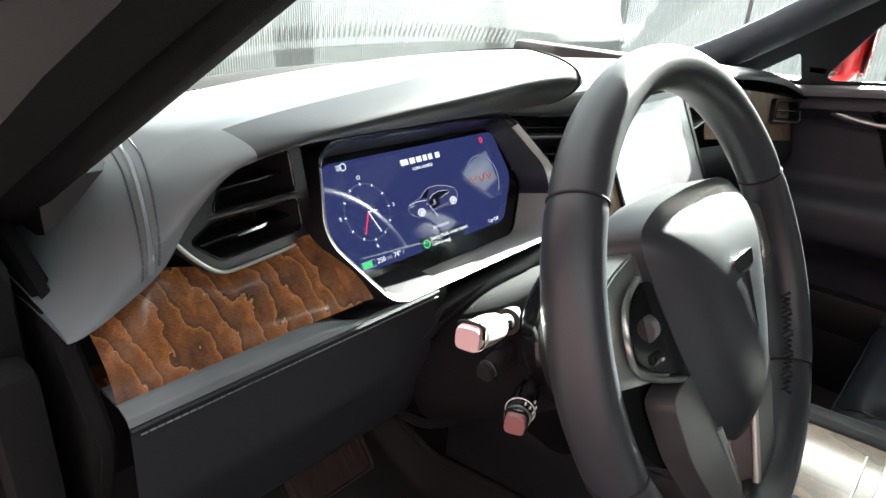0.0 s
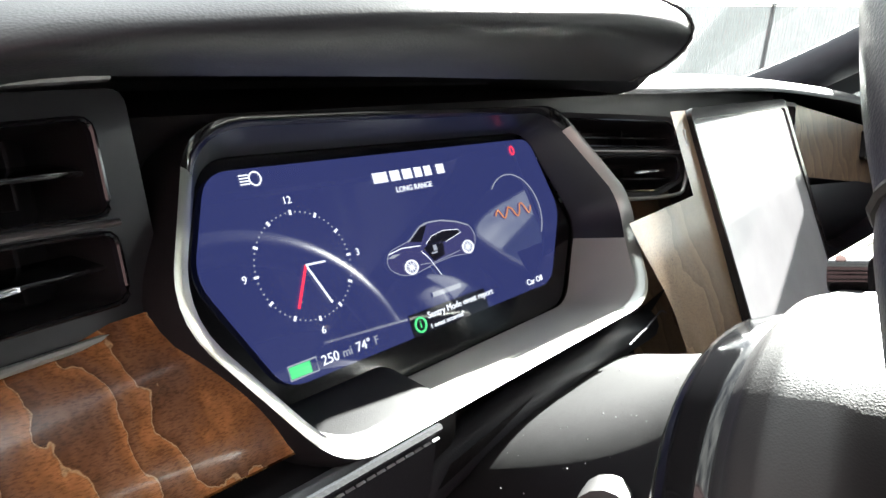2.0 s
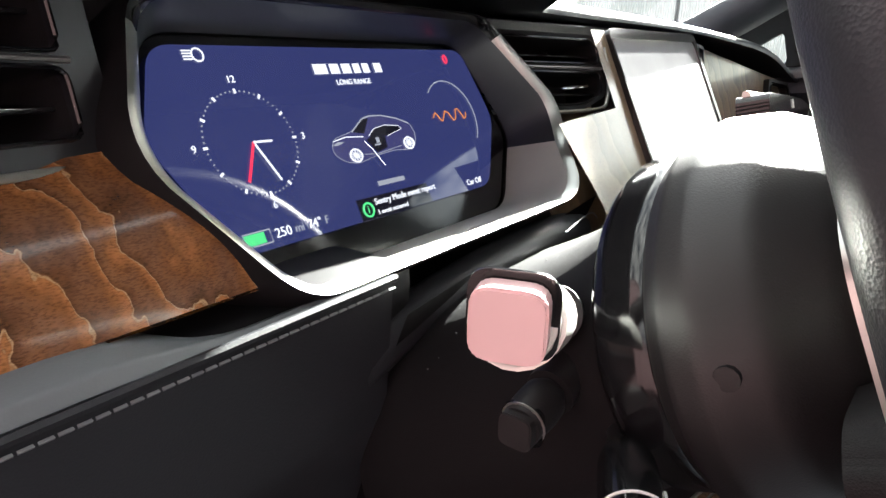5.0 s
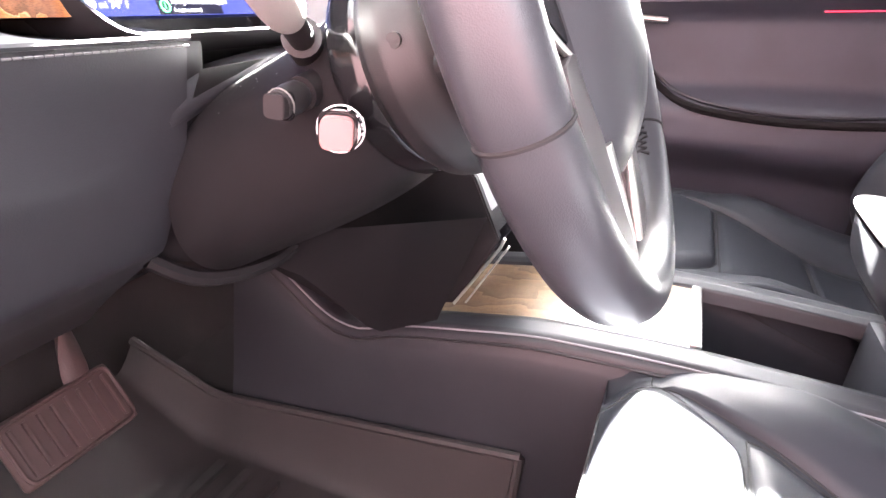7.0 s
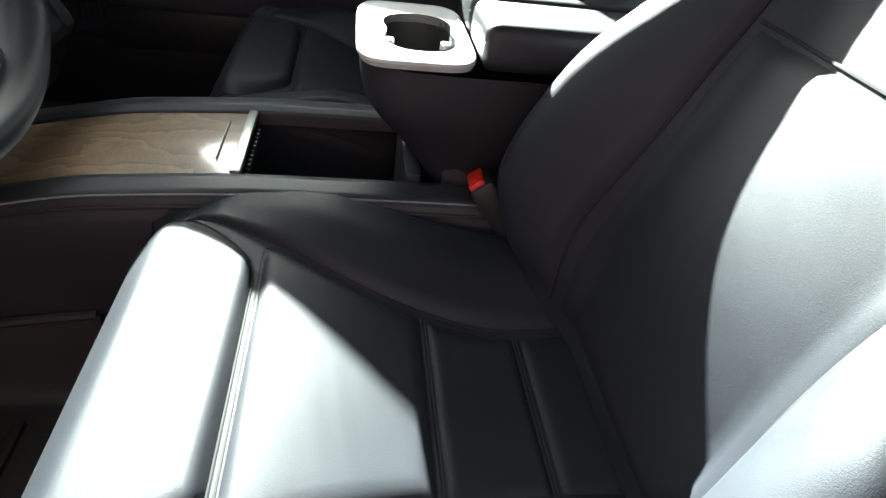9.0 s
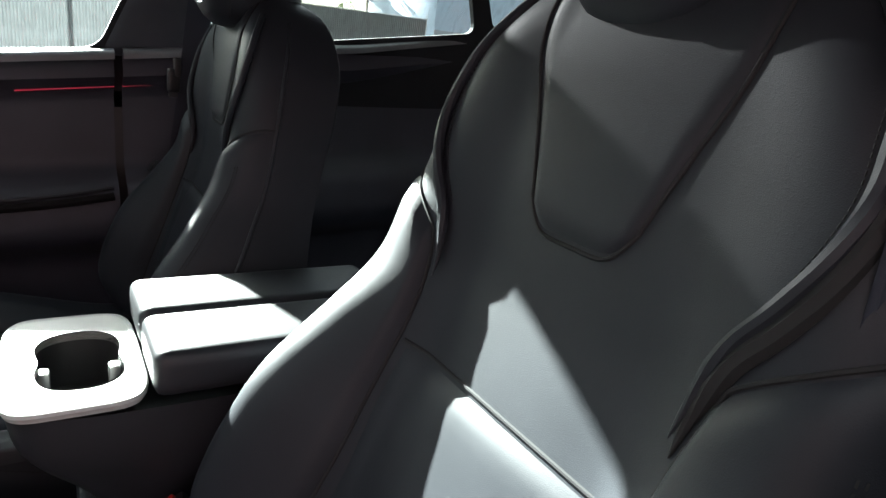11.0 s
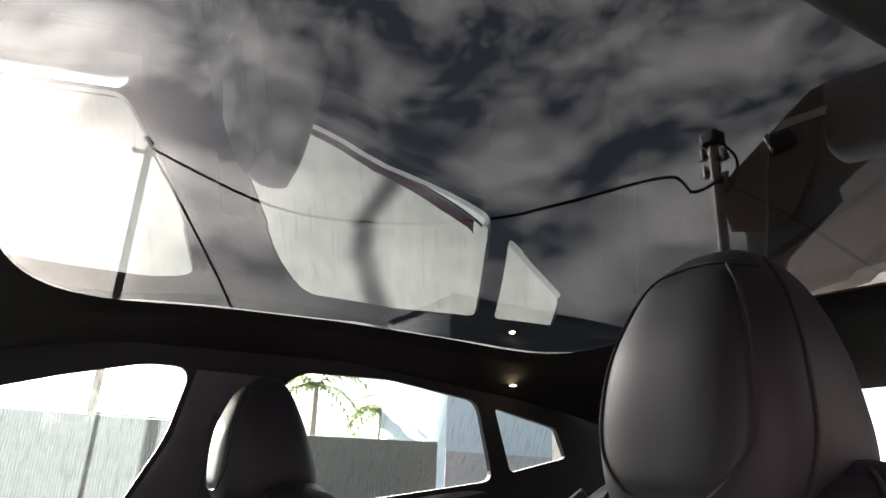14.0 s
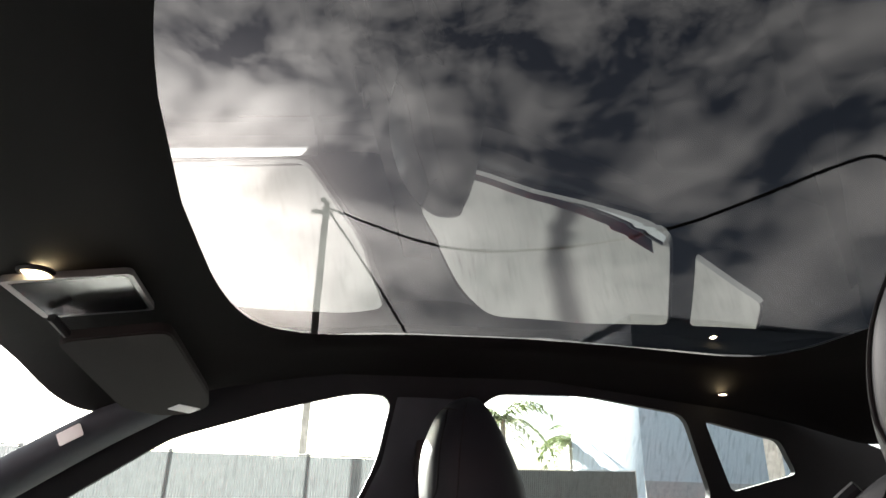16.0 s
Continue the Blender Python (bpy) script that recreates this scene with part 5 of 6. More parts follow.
stitches(smooth_path([(-0.3, 0.432, 0.85), (-0.265, 0.436, 0.852), (-0.225, 0.446, 0.846), (-0.2, 0.452, 0.836)], 10), gaiter, step=0.0045, length=0.003, r=0.0006)

dust = bmesh.new()
grains = random.Random(11)
for _ in range(70):
    q = Vector(funnel(grains.uniform(0.12, 0.42), grains.uniform(0.15, 0.95))) + Vector((0, 0, 0.0006))
    bmesh.ops.create_cube(dust, size=grains.choice((0.0002, 0.0003, 0.0004)), matrix=Matrix.Translation(q) @ Matrix.Rotation(grains.uniform(0, 3), 4, "Z"))
single("dust", dust, THREAD, "pale specks of dust on the column cover", "dust", "stuff")


def stalk(name, base, tip, r0, r1, mat, end_mat, label, end_label):
    st = thing(name, label, "control stalk", base)
    b, t = Vector(base), Vector(tip)
    d = (t - b).normalized()
    part("boot", tube([b - d * 0.01, b + d * 0.012], r0 * 0.95, 16), PLASTIC, st)
    part("neck", tube([b.lerp(t, k) for k in (0, 0.15, 0.3, 0.42)], r0 * 0.62, 16), PLASTIC, st)
    part("stem", tube([b.lerp(t, k) for k in (0.36, 0.4, 0.46, 0.55, 0.7, 0.85, 0.97)], lambda k: ramp(k, ((0, r0 * 0.62), (0.12, r1 * 0.8), (0.35, r1 * 1.0), (0.7, r1 * 1.05), (1.0, r1 * 0.9))), 20), mat, st)
    bm_ = basis(t, d.cross(Vector((0, 0, 1))), Vector((0, 0, 1)))
    q = r1 * 0.76
    part("collar", plate(rounded([(-q * 1.22, -q * 1.22), (q * 1.22, -q * 1.22), (q * 1.22, q * 1.22), (-q * 1.22, q * 1.22)], q * 0.7, 5), bm_ @ Matrix.Translation((0, 0, 0.004 if bm_.col[2].to_3d().dot(d) < 0 else -0.004)), 0.001 if bm_.col[2].to_3d().dot(d) > 0 else -0.001), GLOSS, st)
    e = part("end_button", plate(rounded([(-q, -q), (q, -q), (q, q), (-q, q)], q * 0.55, 5), bm_ @ Matrix.Translation((0, 0, 0.003 if bm_.col[2].to_3d().dot(d) < 0 else -0.003)), 0.006 if bm_.col[2].to_3d().dot(d) > 0 else -0.006, 0.0016), end_mat, st, end_label)
    part("ring", tube([b.lerp(t, 0.9), b.lerp(t, 0.915)], r1 * 1.03, 20), SATIN, st)
    return st


PINK = shader("pale_red_button", (0.75, 0.5, 0.5), 0.35)
MAROON = shader("dark_red_button", (0.3, 0.13, 0.125), 0.4)
# silver-grey here paints the sun on a black stalk body
SUNLIT_STALK = shader("sunlit_stalk_plastic", (0.5, 0.5, 0.47), 0.35, metal=0.3, bump=0.2, scale=2500)
stalk("cruise_stalk", (-0.46, 0.36, 0.872), (-0.554, 0.326, 0.912), 0.0105, 0.0098, SUNLIT_STALK, PINK, "cruise control stalk painted silver-grey as if sunlit, with a pale red end", "pale red end button")
stalk("adjuster_knob", (-0.465, 0.352, 0.853), (-0.497, 0.352, 0.848), 0.009, 0.0075, PLASTIC, PLASTIC, "small black column adjuster knob", "")
wst = stalk("turn_signal_stalk", (-0.455, 0.335, 0.84), (-0.53, 0.302, 0.85), 0.008, 0.0085, GLOSS, MAROON, "black turn signal stalk with a dark red end", "dark red end button")
mb, mt_ = Vector((-0.455, 0.335, 0.84)), Vector((-0.53, 0.302, 0.85))
mdir = (mt_ - mb).normalized()
part("ring_mark", tube([basis(mb.lerp(mt_, 0.8), mdir.cross(Vector((0, 0, 1))), Vector((0, 0, 1))) @ Vector((0.0098 * math.cos(k), 0.0098 * math.sin(k), 0)) for k in (j * math.tau / 32 for j in range(32))], 0.0004, 6, closed=True), WHITE, wst, "thin white ring")
for f, ang in ((0.7, 0.0), (0.7, 0.5), (0.84, -0.1), (0.84, 0.3), (0.84, 0.75), (0.84, 1.2)):
    side_ = mdir.cross(Vector((0, 0, 1))).normalized()
    if side_.y > 0:
        side_ = -side_
    out_ = side_ * math.cos(ang) + Vector((0, 0, 1)) * math.sin(ang)
    part("mark", box((0, 0, 0), (0.0035, 0.0011, 0.0006), 0, basis(mb.lerp(mt_, f) + out_ * 0.0092, mdir, mdir.cross(out_))), WHITE, wst)
gear = thing("gear_selector", "flat gloss black gear selector with a silver upper edge", "gear selector", (-0.34, 0.335, 0.92))
GM = basis((-0.285, 0.332, 0.924), (0.985, -0.02, -0.16), (0.15, 0.25, 0.95))
blade = part("blade", plate(rounded([(-0.075, -0.006), (0.02, -0.013), (0.078, -0.014), (0.08, 0.012), (0.02, 0.014), (-0.075, 0.006)], 0.006, 4), GM, 0.013, 0.003), GLOSS, gear)
part("upper_edge", tube([GM @ Vector(p) for p in ((-0.072, 0.0066, 0.004), (0.02, 0.0148, 0.004), (0.076, 0.013, 0.004))], 0.0018, 8), SATIN, blade, "silver upper edge")
part("end_cap", box((0, 0, 0), (0.024, 0.029, 0.017), 0.004, GM @ Matrix.Translation((0.068, -0.001, 0.0065))), PLASTIC, gear, "soft black end cap")
for k, ch in enumerate("RND"):
    letters(ch, 0.006, GM @ Matrix.Translation((-0.012, 0.0075 - 0.0072 * k, 0.0133)), "letter", WHITE, gear, "CENTER")

wheel = thing("steering_wheel", "black leather steering wheel with grey metal spokes", "steering wheel", tuple(HUB))


def hoop(a0, a1):
    """A stretch of the rim between two angles, pinched a little at its sewn ends."""
    def f(u, v):
        a, k = radians(a0 + (a1 - a0) * u), v * math.tau
        grip = 1 - 0.05 * max(0, 1 - 26 * min(u, 1 - u))
        r = WR + TRIM_A * grip * math.cos(k)
        return WM @ Vector((r * math.cos(a), r * math.sin(a), TRIM_B * grip * math.sin(k)))
    return sheet(40, 24, f, closed_v=True)


SMOOTH_HIDE = shader("wheel_leather", (0.034, 0.037, 0.043), 0.36, bump=0.12, scale=1600)
SPOKE = shader("graphite_spoke", (0.1, 0.096, 0.1), 0.36, metal=0.35)
for a0, a1 in ((22, 143), (143, 198), (198, 322), (322, 382)):
    part("rim", hoop(a0, a1), SMOOTH_HIDE, wheel, sharp=70)
for a in (22, 143, 198, 322):
    part("rim_seam", tube([WM @ Vector(((WR + 0.96 * TRIM_A * math.cos(k)) * math.cos(radians(a)), (WR + 0.96 * TRIM_A * math.cos(k)) * math.sin(radians(a)), 0.96 * TRIM_B * math.sin(k))) for k in (j * math.tau / 24 for j in range(24))], 0.001, 6, closed=True), STITCH_DARK, wheel)
# cross-stitching along the inside of the rim
for a0, a1 in ((310, 344), (196, 230)):
    stitches([WM @ Vector(((WR - 0.97 * TRIM_A) * math.cos(radians(a0 + (a1 - a0) * k / 40)), (WR - 0.97 * TRIM_A) * math.sin(radians(a0 + (a1 - a0) * k / 40)), 0.004 * (k % 2) + 0.002)) for k in range(41)], wheel, STITCH_DARK, 0.0052, 0.006, 0.0013)
pad_half = rounded([(0.0, 0.079), (0.05, 0.077), (0.081, 0.066), (0.074, 0.03), (0.064, -0.005), (0.046, -0.055), (0.03, -0.085), (0.014, -0.098), (0.0, -0.1)], 0.014, 5)[6:-6]
pad_o = [(0.0, 0.079)] + pad_half + [(0.0, -0.1)] + [(-a, b) for a, b in reversed(pad_half)]


def hub_face(u, v):
    k = 1 - v
    i = u * len(pad_o)
    p, q = Vector(pad_o[int(i) % len(pad_o)]), Vector(pad_o[(int(i) + 1) % len(pad_o)])
    e = p.lerp(q, i - int(i))
    return WM @ Vector((e.x * k, e.y * k - 0.002 * v, 0.004 + 0.026 * (1 - k ** 3.2)))


hubpad = part("airbag_cover", join(sheet(96, 16, hub_face, closed_u=True), plate(pad_o, WM @ Matrix.Translation((0, 0, -0.026)), 0.03)), SMOOTH_HIDE, wheel, "smooth leather airbag cover", sharp=50)
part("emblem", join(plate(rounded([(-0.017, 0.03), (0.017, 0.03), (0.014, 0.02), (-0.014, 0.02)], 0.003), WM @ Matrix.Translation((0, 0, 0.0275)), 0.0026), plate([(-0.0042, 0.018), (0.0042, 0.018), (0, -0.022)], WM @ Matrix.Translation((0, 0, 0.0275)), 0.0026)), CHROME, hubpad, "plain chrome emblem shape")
for s in (-1, 1):
    sp = part("spoke", plate(rounded([(s * 0.06, 0.058), (s * 0.1, 0.052), (s * 0.15, 0.034), (s * 0.152, -0.004), (s * 0.118, -0.014), (s * 0.06, -0.03)], 0.012), WM @ Matrix.Translation((0, 0, -0.02)), 0.018, 0.005), SATIN, wheel, "satin silver spoke")
    part("switch_pod", plate(rounded([(s * 0.066, 0.034), (s * 0.09, 0.04), (s * 0.108, 0.028), (s * 0.112, 0.0), (s * 0.095, -0.014), (s * 0.056, -0.03)], 0.008), WM @ Matrix.Translation((0, 0, -0.004)), 0.007, 0.002), GLOSS, sp, "gloss black switch pod")
    part("spoke_trim", tube(smooth_path([WM @ Vector(p) for p in ((s * 0.088, 0.042, 0.002), (s * 0.109, 0.03, 0.002), (s * 0.114, -0.001, 0.002), (s * 0.096, -0.017, 0.002), (s * 0.056, -0.034, 0.002))], 5), 0.002, 8), SATIN, sp, "satin silver outline")
    part("scroll_wheel", tube([WM @ Vector((s * 0.09 + 0.0035 * k, 0.012, 0.0)) for k in (-1, 1)], 0.0085, 16), STEEL, sp, "ribbed scroll wheel")
    part("button", box((0, 0, 0), (0.012, 0.006, 0.004), 0.001, WM @ Matrix.Translation((s * 0.09, -0.006, 0.003))), GLOSS, sp)
    part("mark", box((0, 0, 0), (0.003, 0.0012, 0.0006), 0, WM @ Matrix.Translation((s * 0.086, -0.0085, 0.0054))), WHITE, sp)
    part("lower_flank", plate(rounded([(s * 0.05, -0.02), (s * 0.112, -0.012), (s * 0.128, -0.02), (s * 0.106, -0.05), (s * 0.075, -0.09), (s * 0.045, -0.1)], 0.012), WM @ Matrix.Translation((0, 0, -0.034)), 0.014, 0.004), SHROUD, wheel)
    leg = part("lower_spoke", plate(rounded([(s * 0.052, -0.03), (s * 0.084, -0.036), (s * 0.078, -0.08), (s * 0.058, -0.122), (s * 0.05, -0.152), (s * 0.016, -0.156), (s * 0.024, -0.11), (s * 0.036, -0.07)], 0.01), WM @ Matrix.Translation((0, 0, -0.016)), 0.02, 0.006, 3), SPOKE, wheel, "graphite lower spoke")
    part("spoke_edge", tube(smooth_path([WM @ Vector(p) for p in ((s * 0.034, -0.078, 0.004), (s * 0.024, -0.11, 0.003), (s * 0.014, -0.15, 0.0))], 5), 0.003, 10), SATIN, leg, "satin silver edge")


def hub_dome(u, v):
    a = u * math.tau
    k = v * 6
    prof = ((0.07, -0.082), (0.084, -0.08), (0.0915, -0.073), (0.093, -0.064), (0.088, -0.048), (0.074, -0.032), (0.05, -0.022))
    i = min(int(k), 5)
    r, z = (prof[i][n] + (prof[i + 1][n] - prof[i][n]) * (k - i) for n in (0, 1))
    return WM @ Vector((1.1 * r * math.cos(a), -0.012 + 0.74 * r * math.sin(a), z))


part("hub_back", sheet(64, 31, hub_dome, closed_u=True), PLASTIC, wheel, "rounded black plastic hub cover", sharp=60)
for ang in (178, 350):
    out_ = Vector((math.cos(radians(ang)), math.sin(radians(ang)), 0))
    part("screw_cap", tube([WM @ (out_ * r + Vector((0, -0.008, -0.058))) for r in (0.09, 0.1005)], 0.0034, 12), PLASTIC, wheel, "grey screw cap")


# ---------------------------------------------------------------- centre console
console = thing("centre_console", "low black centre console with a sliding wood cover and open bin", "console", (0, 0.1, FLOOR_Z))


def con_top(y):
    return ramp(y, ((-0.3, 0.572), (0.05, 0.573), (0.25, 0.563), (0.36, 0.543), (0.44, 0.524), (0.492, 0.506), (0.512, 0.508), (0.6, 0.56), (0.66, 0.6)))


for s in (-1, 1):
    def wall(u, v, s=s):
        y = -0.3 + 0.96 * u
        t = con_top(y)
        prof = ((0.16, FLOOR_Z), (0.15, 0.4), (0.142, t - 0.03), (0.135, t - 0.008), (0.126, t), (0.1, t + 0.002), (0.086, t - 0.002), (0.083, t - 0.02))
        k = v * (len(prof) - 1)
        i = min(int(k), len(prof) - 2)
        a, b = prof[i], prof[i + 1]
        return (s * (a[0] + (b[0] - a[0]) * (k - i)), y, a[1] + (b[1] - a[1]) * (k - i))
    side = part("side_wall", sheet(60, 36, wall), LEATHER, console, sharp=80)
    part("edge_stitch", tube([(s * 0.131, -0.28 + 0.92 * k / 60, con_top(-0.28 + 0.92 * k / 60) - 0.003) for k in range(61)], 0.0012, 6), THREAD, side)
    part("trim_line", tube([(s * 0.1395, -0.28 + 0.92 * k / 60, con_top(-0.28 + 0.92 * k / 60) - 0.014) for k in range(61)], 0.0016, 6), PLASTIC, side)
part("bin_floor", box((0, 0.02, 0.46), (0.17, 0.25, 0.01), 0.002), RUBBER, console)
part("bin_back", box((0, -0.1, 0.52), (0.17, 0.02, 0.12), 0.006), LEATHER, console)
part("sliding_cover", sheet(20, 30, lambda u, v: (-0.083 + 0.166 * u, 0.112 + 0.33 * v, con_top(0.112 + 0.33 * v) - 0.0045 + 0.002 * math.sin(math.pi * u))), PALE_WOOD, console, "pale open-pore wood sliding cover")
part("cover_edge", box((0, 0.106, 0.567), (0.168, 0.012, 0.012), 0.002), SATIN, console, "satin silver cover edge")
part("cover_pull", tube([(-0.05, 0.132, 0.5695), (0.05, 0.132, 0.5695)], 0.0015, 6), SATIN, console)
part("bin_teeth", join(*[box((0.0 + 0.012 * k - 0.06, 0.097, 0.55), (0.005, 0.004, 0.012), 0.001) for k in range(11)]), PLASTIC, console)
part("front_rise", sheet(20, 16, lambda u, v: (-0.11 + 0.22 * u, 0.44 + 0.1 * v, 0.54 + 0.13 * v)), GLOSS, console)
part("rear_block", box((0, -0.28, 0.46), (0.17, 0.3, 0.35), 0.02), LEATHER, console)

armrest = thing("cup_holder_armrest", "raised leather armrest with two cup holders and split lids", "armrest", (0, -0.3, 0.57))
# sunlight on the plate is put into this pale colour
SUNLIT_TRIM = shader("sunlit_console_trim", (0.42, 0.42, 0.4), 0.45, bump=0.1, scale=800)


def cup_outline(n=48):
    out = []
    for k in range(n):
        a = k * math.tau / n
        c, s = math.cos(a), math.sin(a)
        waist = 0.041 + 0.012 * abs(c) ** 1.5 - 0.004 * math.exp(-(c / 0.25) ** 2)
        out.append((-0.008 + 0.066 * math.copysign(abs(c) ** 0.9, c), -0.098 + waist * math.copysign(abs(s) ** 0.9, s)))
    return out


outer = [(-0.002 + 0.108 * math.copysign(abs(math.cos(k)) ** 0.36, math.cos(k)), -0.092 + 0.063 * math.copysign(abs(math.sin(k)) ** 0.36, math.sin(k))) for k in (j * math.tau / 48 for j in range(48))]
part("plate_edge", tube([(a * 0.985, -0.092 + (b + 0.092) * 0.975, 0.7215) for a, b in outer], 0.0045, 8, closed=True), SUNLIT_TRIM, armrest)
part("cup_plate", ring_plate(outer, cup_outline(), Matrix.Translation((0, 0, 0.716)), 0.009), SUNLIT_TRIM, armrest, "cup holder plate painted pale as if sunlit")
part("cup_well", loft([[Vector((a, b, z)) for a, b in cup_outline()] for z in (0.726, 0.66)], Matrix()), PLASTIC, armrest)
part("cup_floor", plate(cup_outline(), Matrix.Translation((0, 0, 0.658)), 0.003), RUBBER, armrest)
for sx in (-1, 1):
    part("cup_grip", box((-0.008 + sx * 0.001 + sx * 0.055 * 0 + sx * 0.0, -0.098 + sx * 0.033, 0.7), (0.016, 0.012, 0.03), 0.004), SATIN, armrest)


def arm_body(u, v):
    a = u * math.tau
    c, s = math.cos(a), math.sin(a)
    k = ramp(v, ((0, 0.72), (0.35, 0.8), (0.7, 0.97), (1, 1.0)))
    y0 = ramp(v, ((0, -0.14), (0.4, -0.09), (0.8, -0.035), (1, -0.03)))
    cy, b = (y0 - 0.46) / 2, (y0 + 0.46) / 2
    return (0.11 * k * math.copysign(abs(c) ** 0.35, c), cy + b * math.copysign(abs(s) ** 0.35, s), 0.53 + 0.182 * v)


part("body", sheet(72, 24, arm_body, closed_u=True), LEATHER, armrest, sharp=60)
for s in (-1, 1):
    lid = part("lid", box((s * 0.056, -0.31, 0.743), (0.109, 0.305, 0.05), 0.016, seg=4), LEATHER, armrest, "smooth leather lid")
    stitches([(s * 0.056 - 0.05 + 0.1 * k / 16, -0.158, 0.748) for k in range(17)], lid, step=0.005)
part("hinge", box((0, -0.47, 0.73), (0.2, 0.02, 0.04), 0.006), PLASTIC, armrest)


def buckle(x, y, z, s):
    b = thing("seat_belt_buckle", "black seat belt buckle with a red release button", "seat belt buckle", (x, y, z - 0.1), "belt buckles")
    m = Matrix.Translation((x, y, z)) @ Matrix.Rotation(radians(-38), 4, "X") @ Matrix.Rotation(radians(8 * s), 4, "Y")
    part("casing", box((0, 0, 0), (0.046, 0.03, 0.08), 0.007, m @ Matrix.Translation((0, 0, -0.042))), PLASTIC, b)
    part("release_button", box((0, 0, 0), (0.037, 0.019, 0.009), 0.003, m @ Matrix.Translation((0, 0.003, -0.001))), RED_PLASTIC, b, "bright red release button")
    part("strap", box((0, 0, 0), (0.024, 0.012, 0.1), 0.004, m @ Matrix.Translation((0, 0, -0.12))), PLASTIC, b)
    return b


buckle(-0.128, -0.168, 0.604, 1)
buckle(0.135, -0.145, 0.59, -1)

# ---------------------------------------------------------------- belts
def seat_belt(s, label):
    b = thing("seat_belt", label, "seat belt", (s * 0.66, -0.38, 0.5), "front belts")
    if s > 0:
        a, m, e, w = Vector((0.632, -0.335, 1.2)), Vector((0.612, -0.3, 0.93)), Vector((0.655, -0.25, 0.5)), Vector((0.004, -0.046, 0))
    else:
        a, m, e, w = Vector((-0.628, -0.41, 1.23)), Vector((-0.59, -0.385, 1.085)), Vector((-0.615, -0.36, 0.5)), Vector((-0.026, -0.04, 0))
    part("anchor_cover", box(a - w * 0.0 + Vector((s * 0.006, -0.015, 0)), (0.03, 0.06, 0.085), 0.012), PLASTIC, b)
    spine = smooth_path([a, a.lerp(m, 0.5), m, m.lerp(e, 0.5), e], 8)
    part("webbing", sheet(37, len(spine), lambda u, v: spine[round(v * (len(spine) - 1))] + w * (u - 0.1) + Vector((0, 0.002 * math.sin(u * 3.1) + 0.0007 * (round(u * 36) % 4 == 0), 0))), WEBBING, b, "ribbed navy webbing", sharp=15)
    part("grip_neck", box(m + Vector((s * -0.009, 0.004, 0.066)), (0.016, 0.012, 0.034), 0.005, Matrix.Rotation(radians(s * 10), 4, "Z"), seg=3), RUBBER, b)
    part("tongue_grip", box(m + Vector((s * -0.006, 0.01, 0.041)), (0.015, 0.022, 0.044), 0.006, Matrix.Rotation(radians(s * 10), 4, "Z"), seg=3), PLASTIC, b)
    part("tongue", box(m + Vector((s * -0.004, 0.01, 0.018)), (0.004, 0.016, 0.016), 0.0015), PLASTIC, b, "dark belt tongue")
    return b


seat_belt(1, "dark passenger seat belt hanging on the pillar")
drv = seat_belt(-1, "dark driver's seat belt hanging on the pillar")

# ---------------------------------------------------------------- pedals and mat
def pedal(name, c, w, h, label):
    p = thing(name, label, "pedal", c)
    m = Matrix.Translation(c) @ Matrix.Rotation(radians(-38), 4, "X")
    part("pad", box((0, 0, 0), (w, 0.014, h), 0.012, m, seg=3), PEDAL, p, "ribbed rubber pad")
    for k in range(8):
        part("rib", box((0, 0, 0), (0.005, 0.006, h * 0.72), 0.002, m @ Matrix.Translation((-w * 0.4 + w * 0.8 * k / 7, -0.009, 0))), PEDAL, p)
    part("pad_edge", tube([m @ Vector((a, -0.008, b)) for a, b in rounded([(-w * 0.47, -h * 0.45), (w * 0.47, -h * 0.45), (w * 0.47, h * 0.45), (-w * 0.47, h * 0.45)], 0.012)], 0.0025, 6, closed=True), PEDAL, p)
    part("arm", tube(smooth_path([Vector(c) + Vector((w * 0.25, 0.02, 0.02)), Vector(c) + Vector((w * 0.3, 0.05, 0.1)), Vector(c) + Vector((w * 0.2, 0.1, 0.28))], 6), 0.016, 8, flat=0.5), PEDAL, p)
    return p


pedal("brake_pedal", (-0.355, 0.715, 0.43), 0.14, 0.075, "ribbed rubber brake pedal")

mat = thing("floor_mat", "deep dark rubber floor tray with moulded ribs", "floor mat", (-0.4, 0.45, FLOOR_Z))


def tray(u, v):
    x = -0.68 + 0.525 * u - 0.01 * v
    y = 0.26 + 0.56 * v
    e = min(1, min(u, 1 - u) / 0.06, (v + 0.02) / 0.06)
    z = FLOOR_Z + 0.012 + (0.115 - 0.075 * v) * (1 - e) ** 1.6 + 0.16 * max(0, v - 0.75) * 1.6
    return (x, y, z)


part("tray", sheet(70, 60, tray), RUBBER, mat, sharp=80)
part("rim", tube([Vector(tray(1.0, k / 30)) for k in range(31)] , 0.006, 8), RUBBER, mat)
part("rim", tube([Vector(tray(k / 30, 0.0)) for k in range(31)], 0.006, 8), RUBBER, mat)


def bar(u0, v0, u1, v1):
    a, b = Vector(tray(u0, v0)), Vector(tray(u1, v1))
    d = (b - a).normalized()
    m = basis((a + b) / 2 + Vector((0, 0, 0.003)), d, Vector((0, 0, 1)).cross(d))
    part("rib", box((0, 0, 0), ((b - a).length, 0.014, 0.01), 0.003, m), RUBBER, mat)


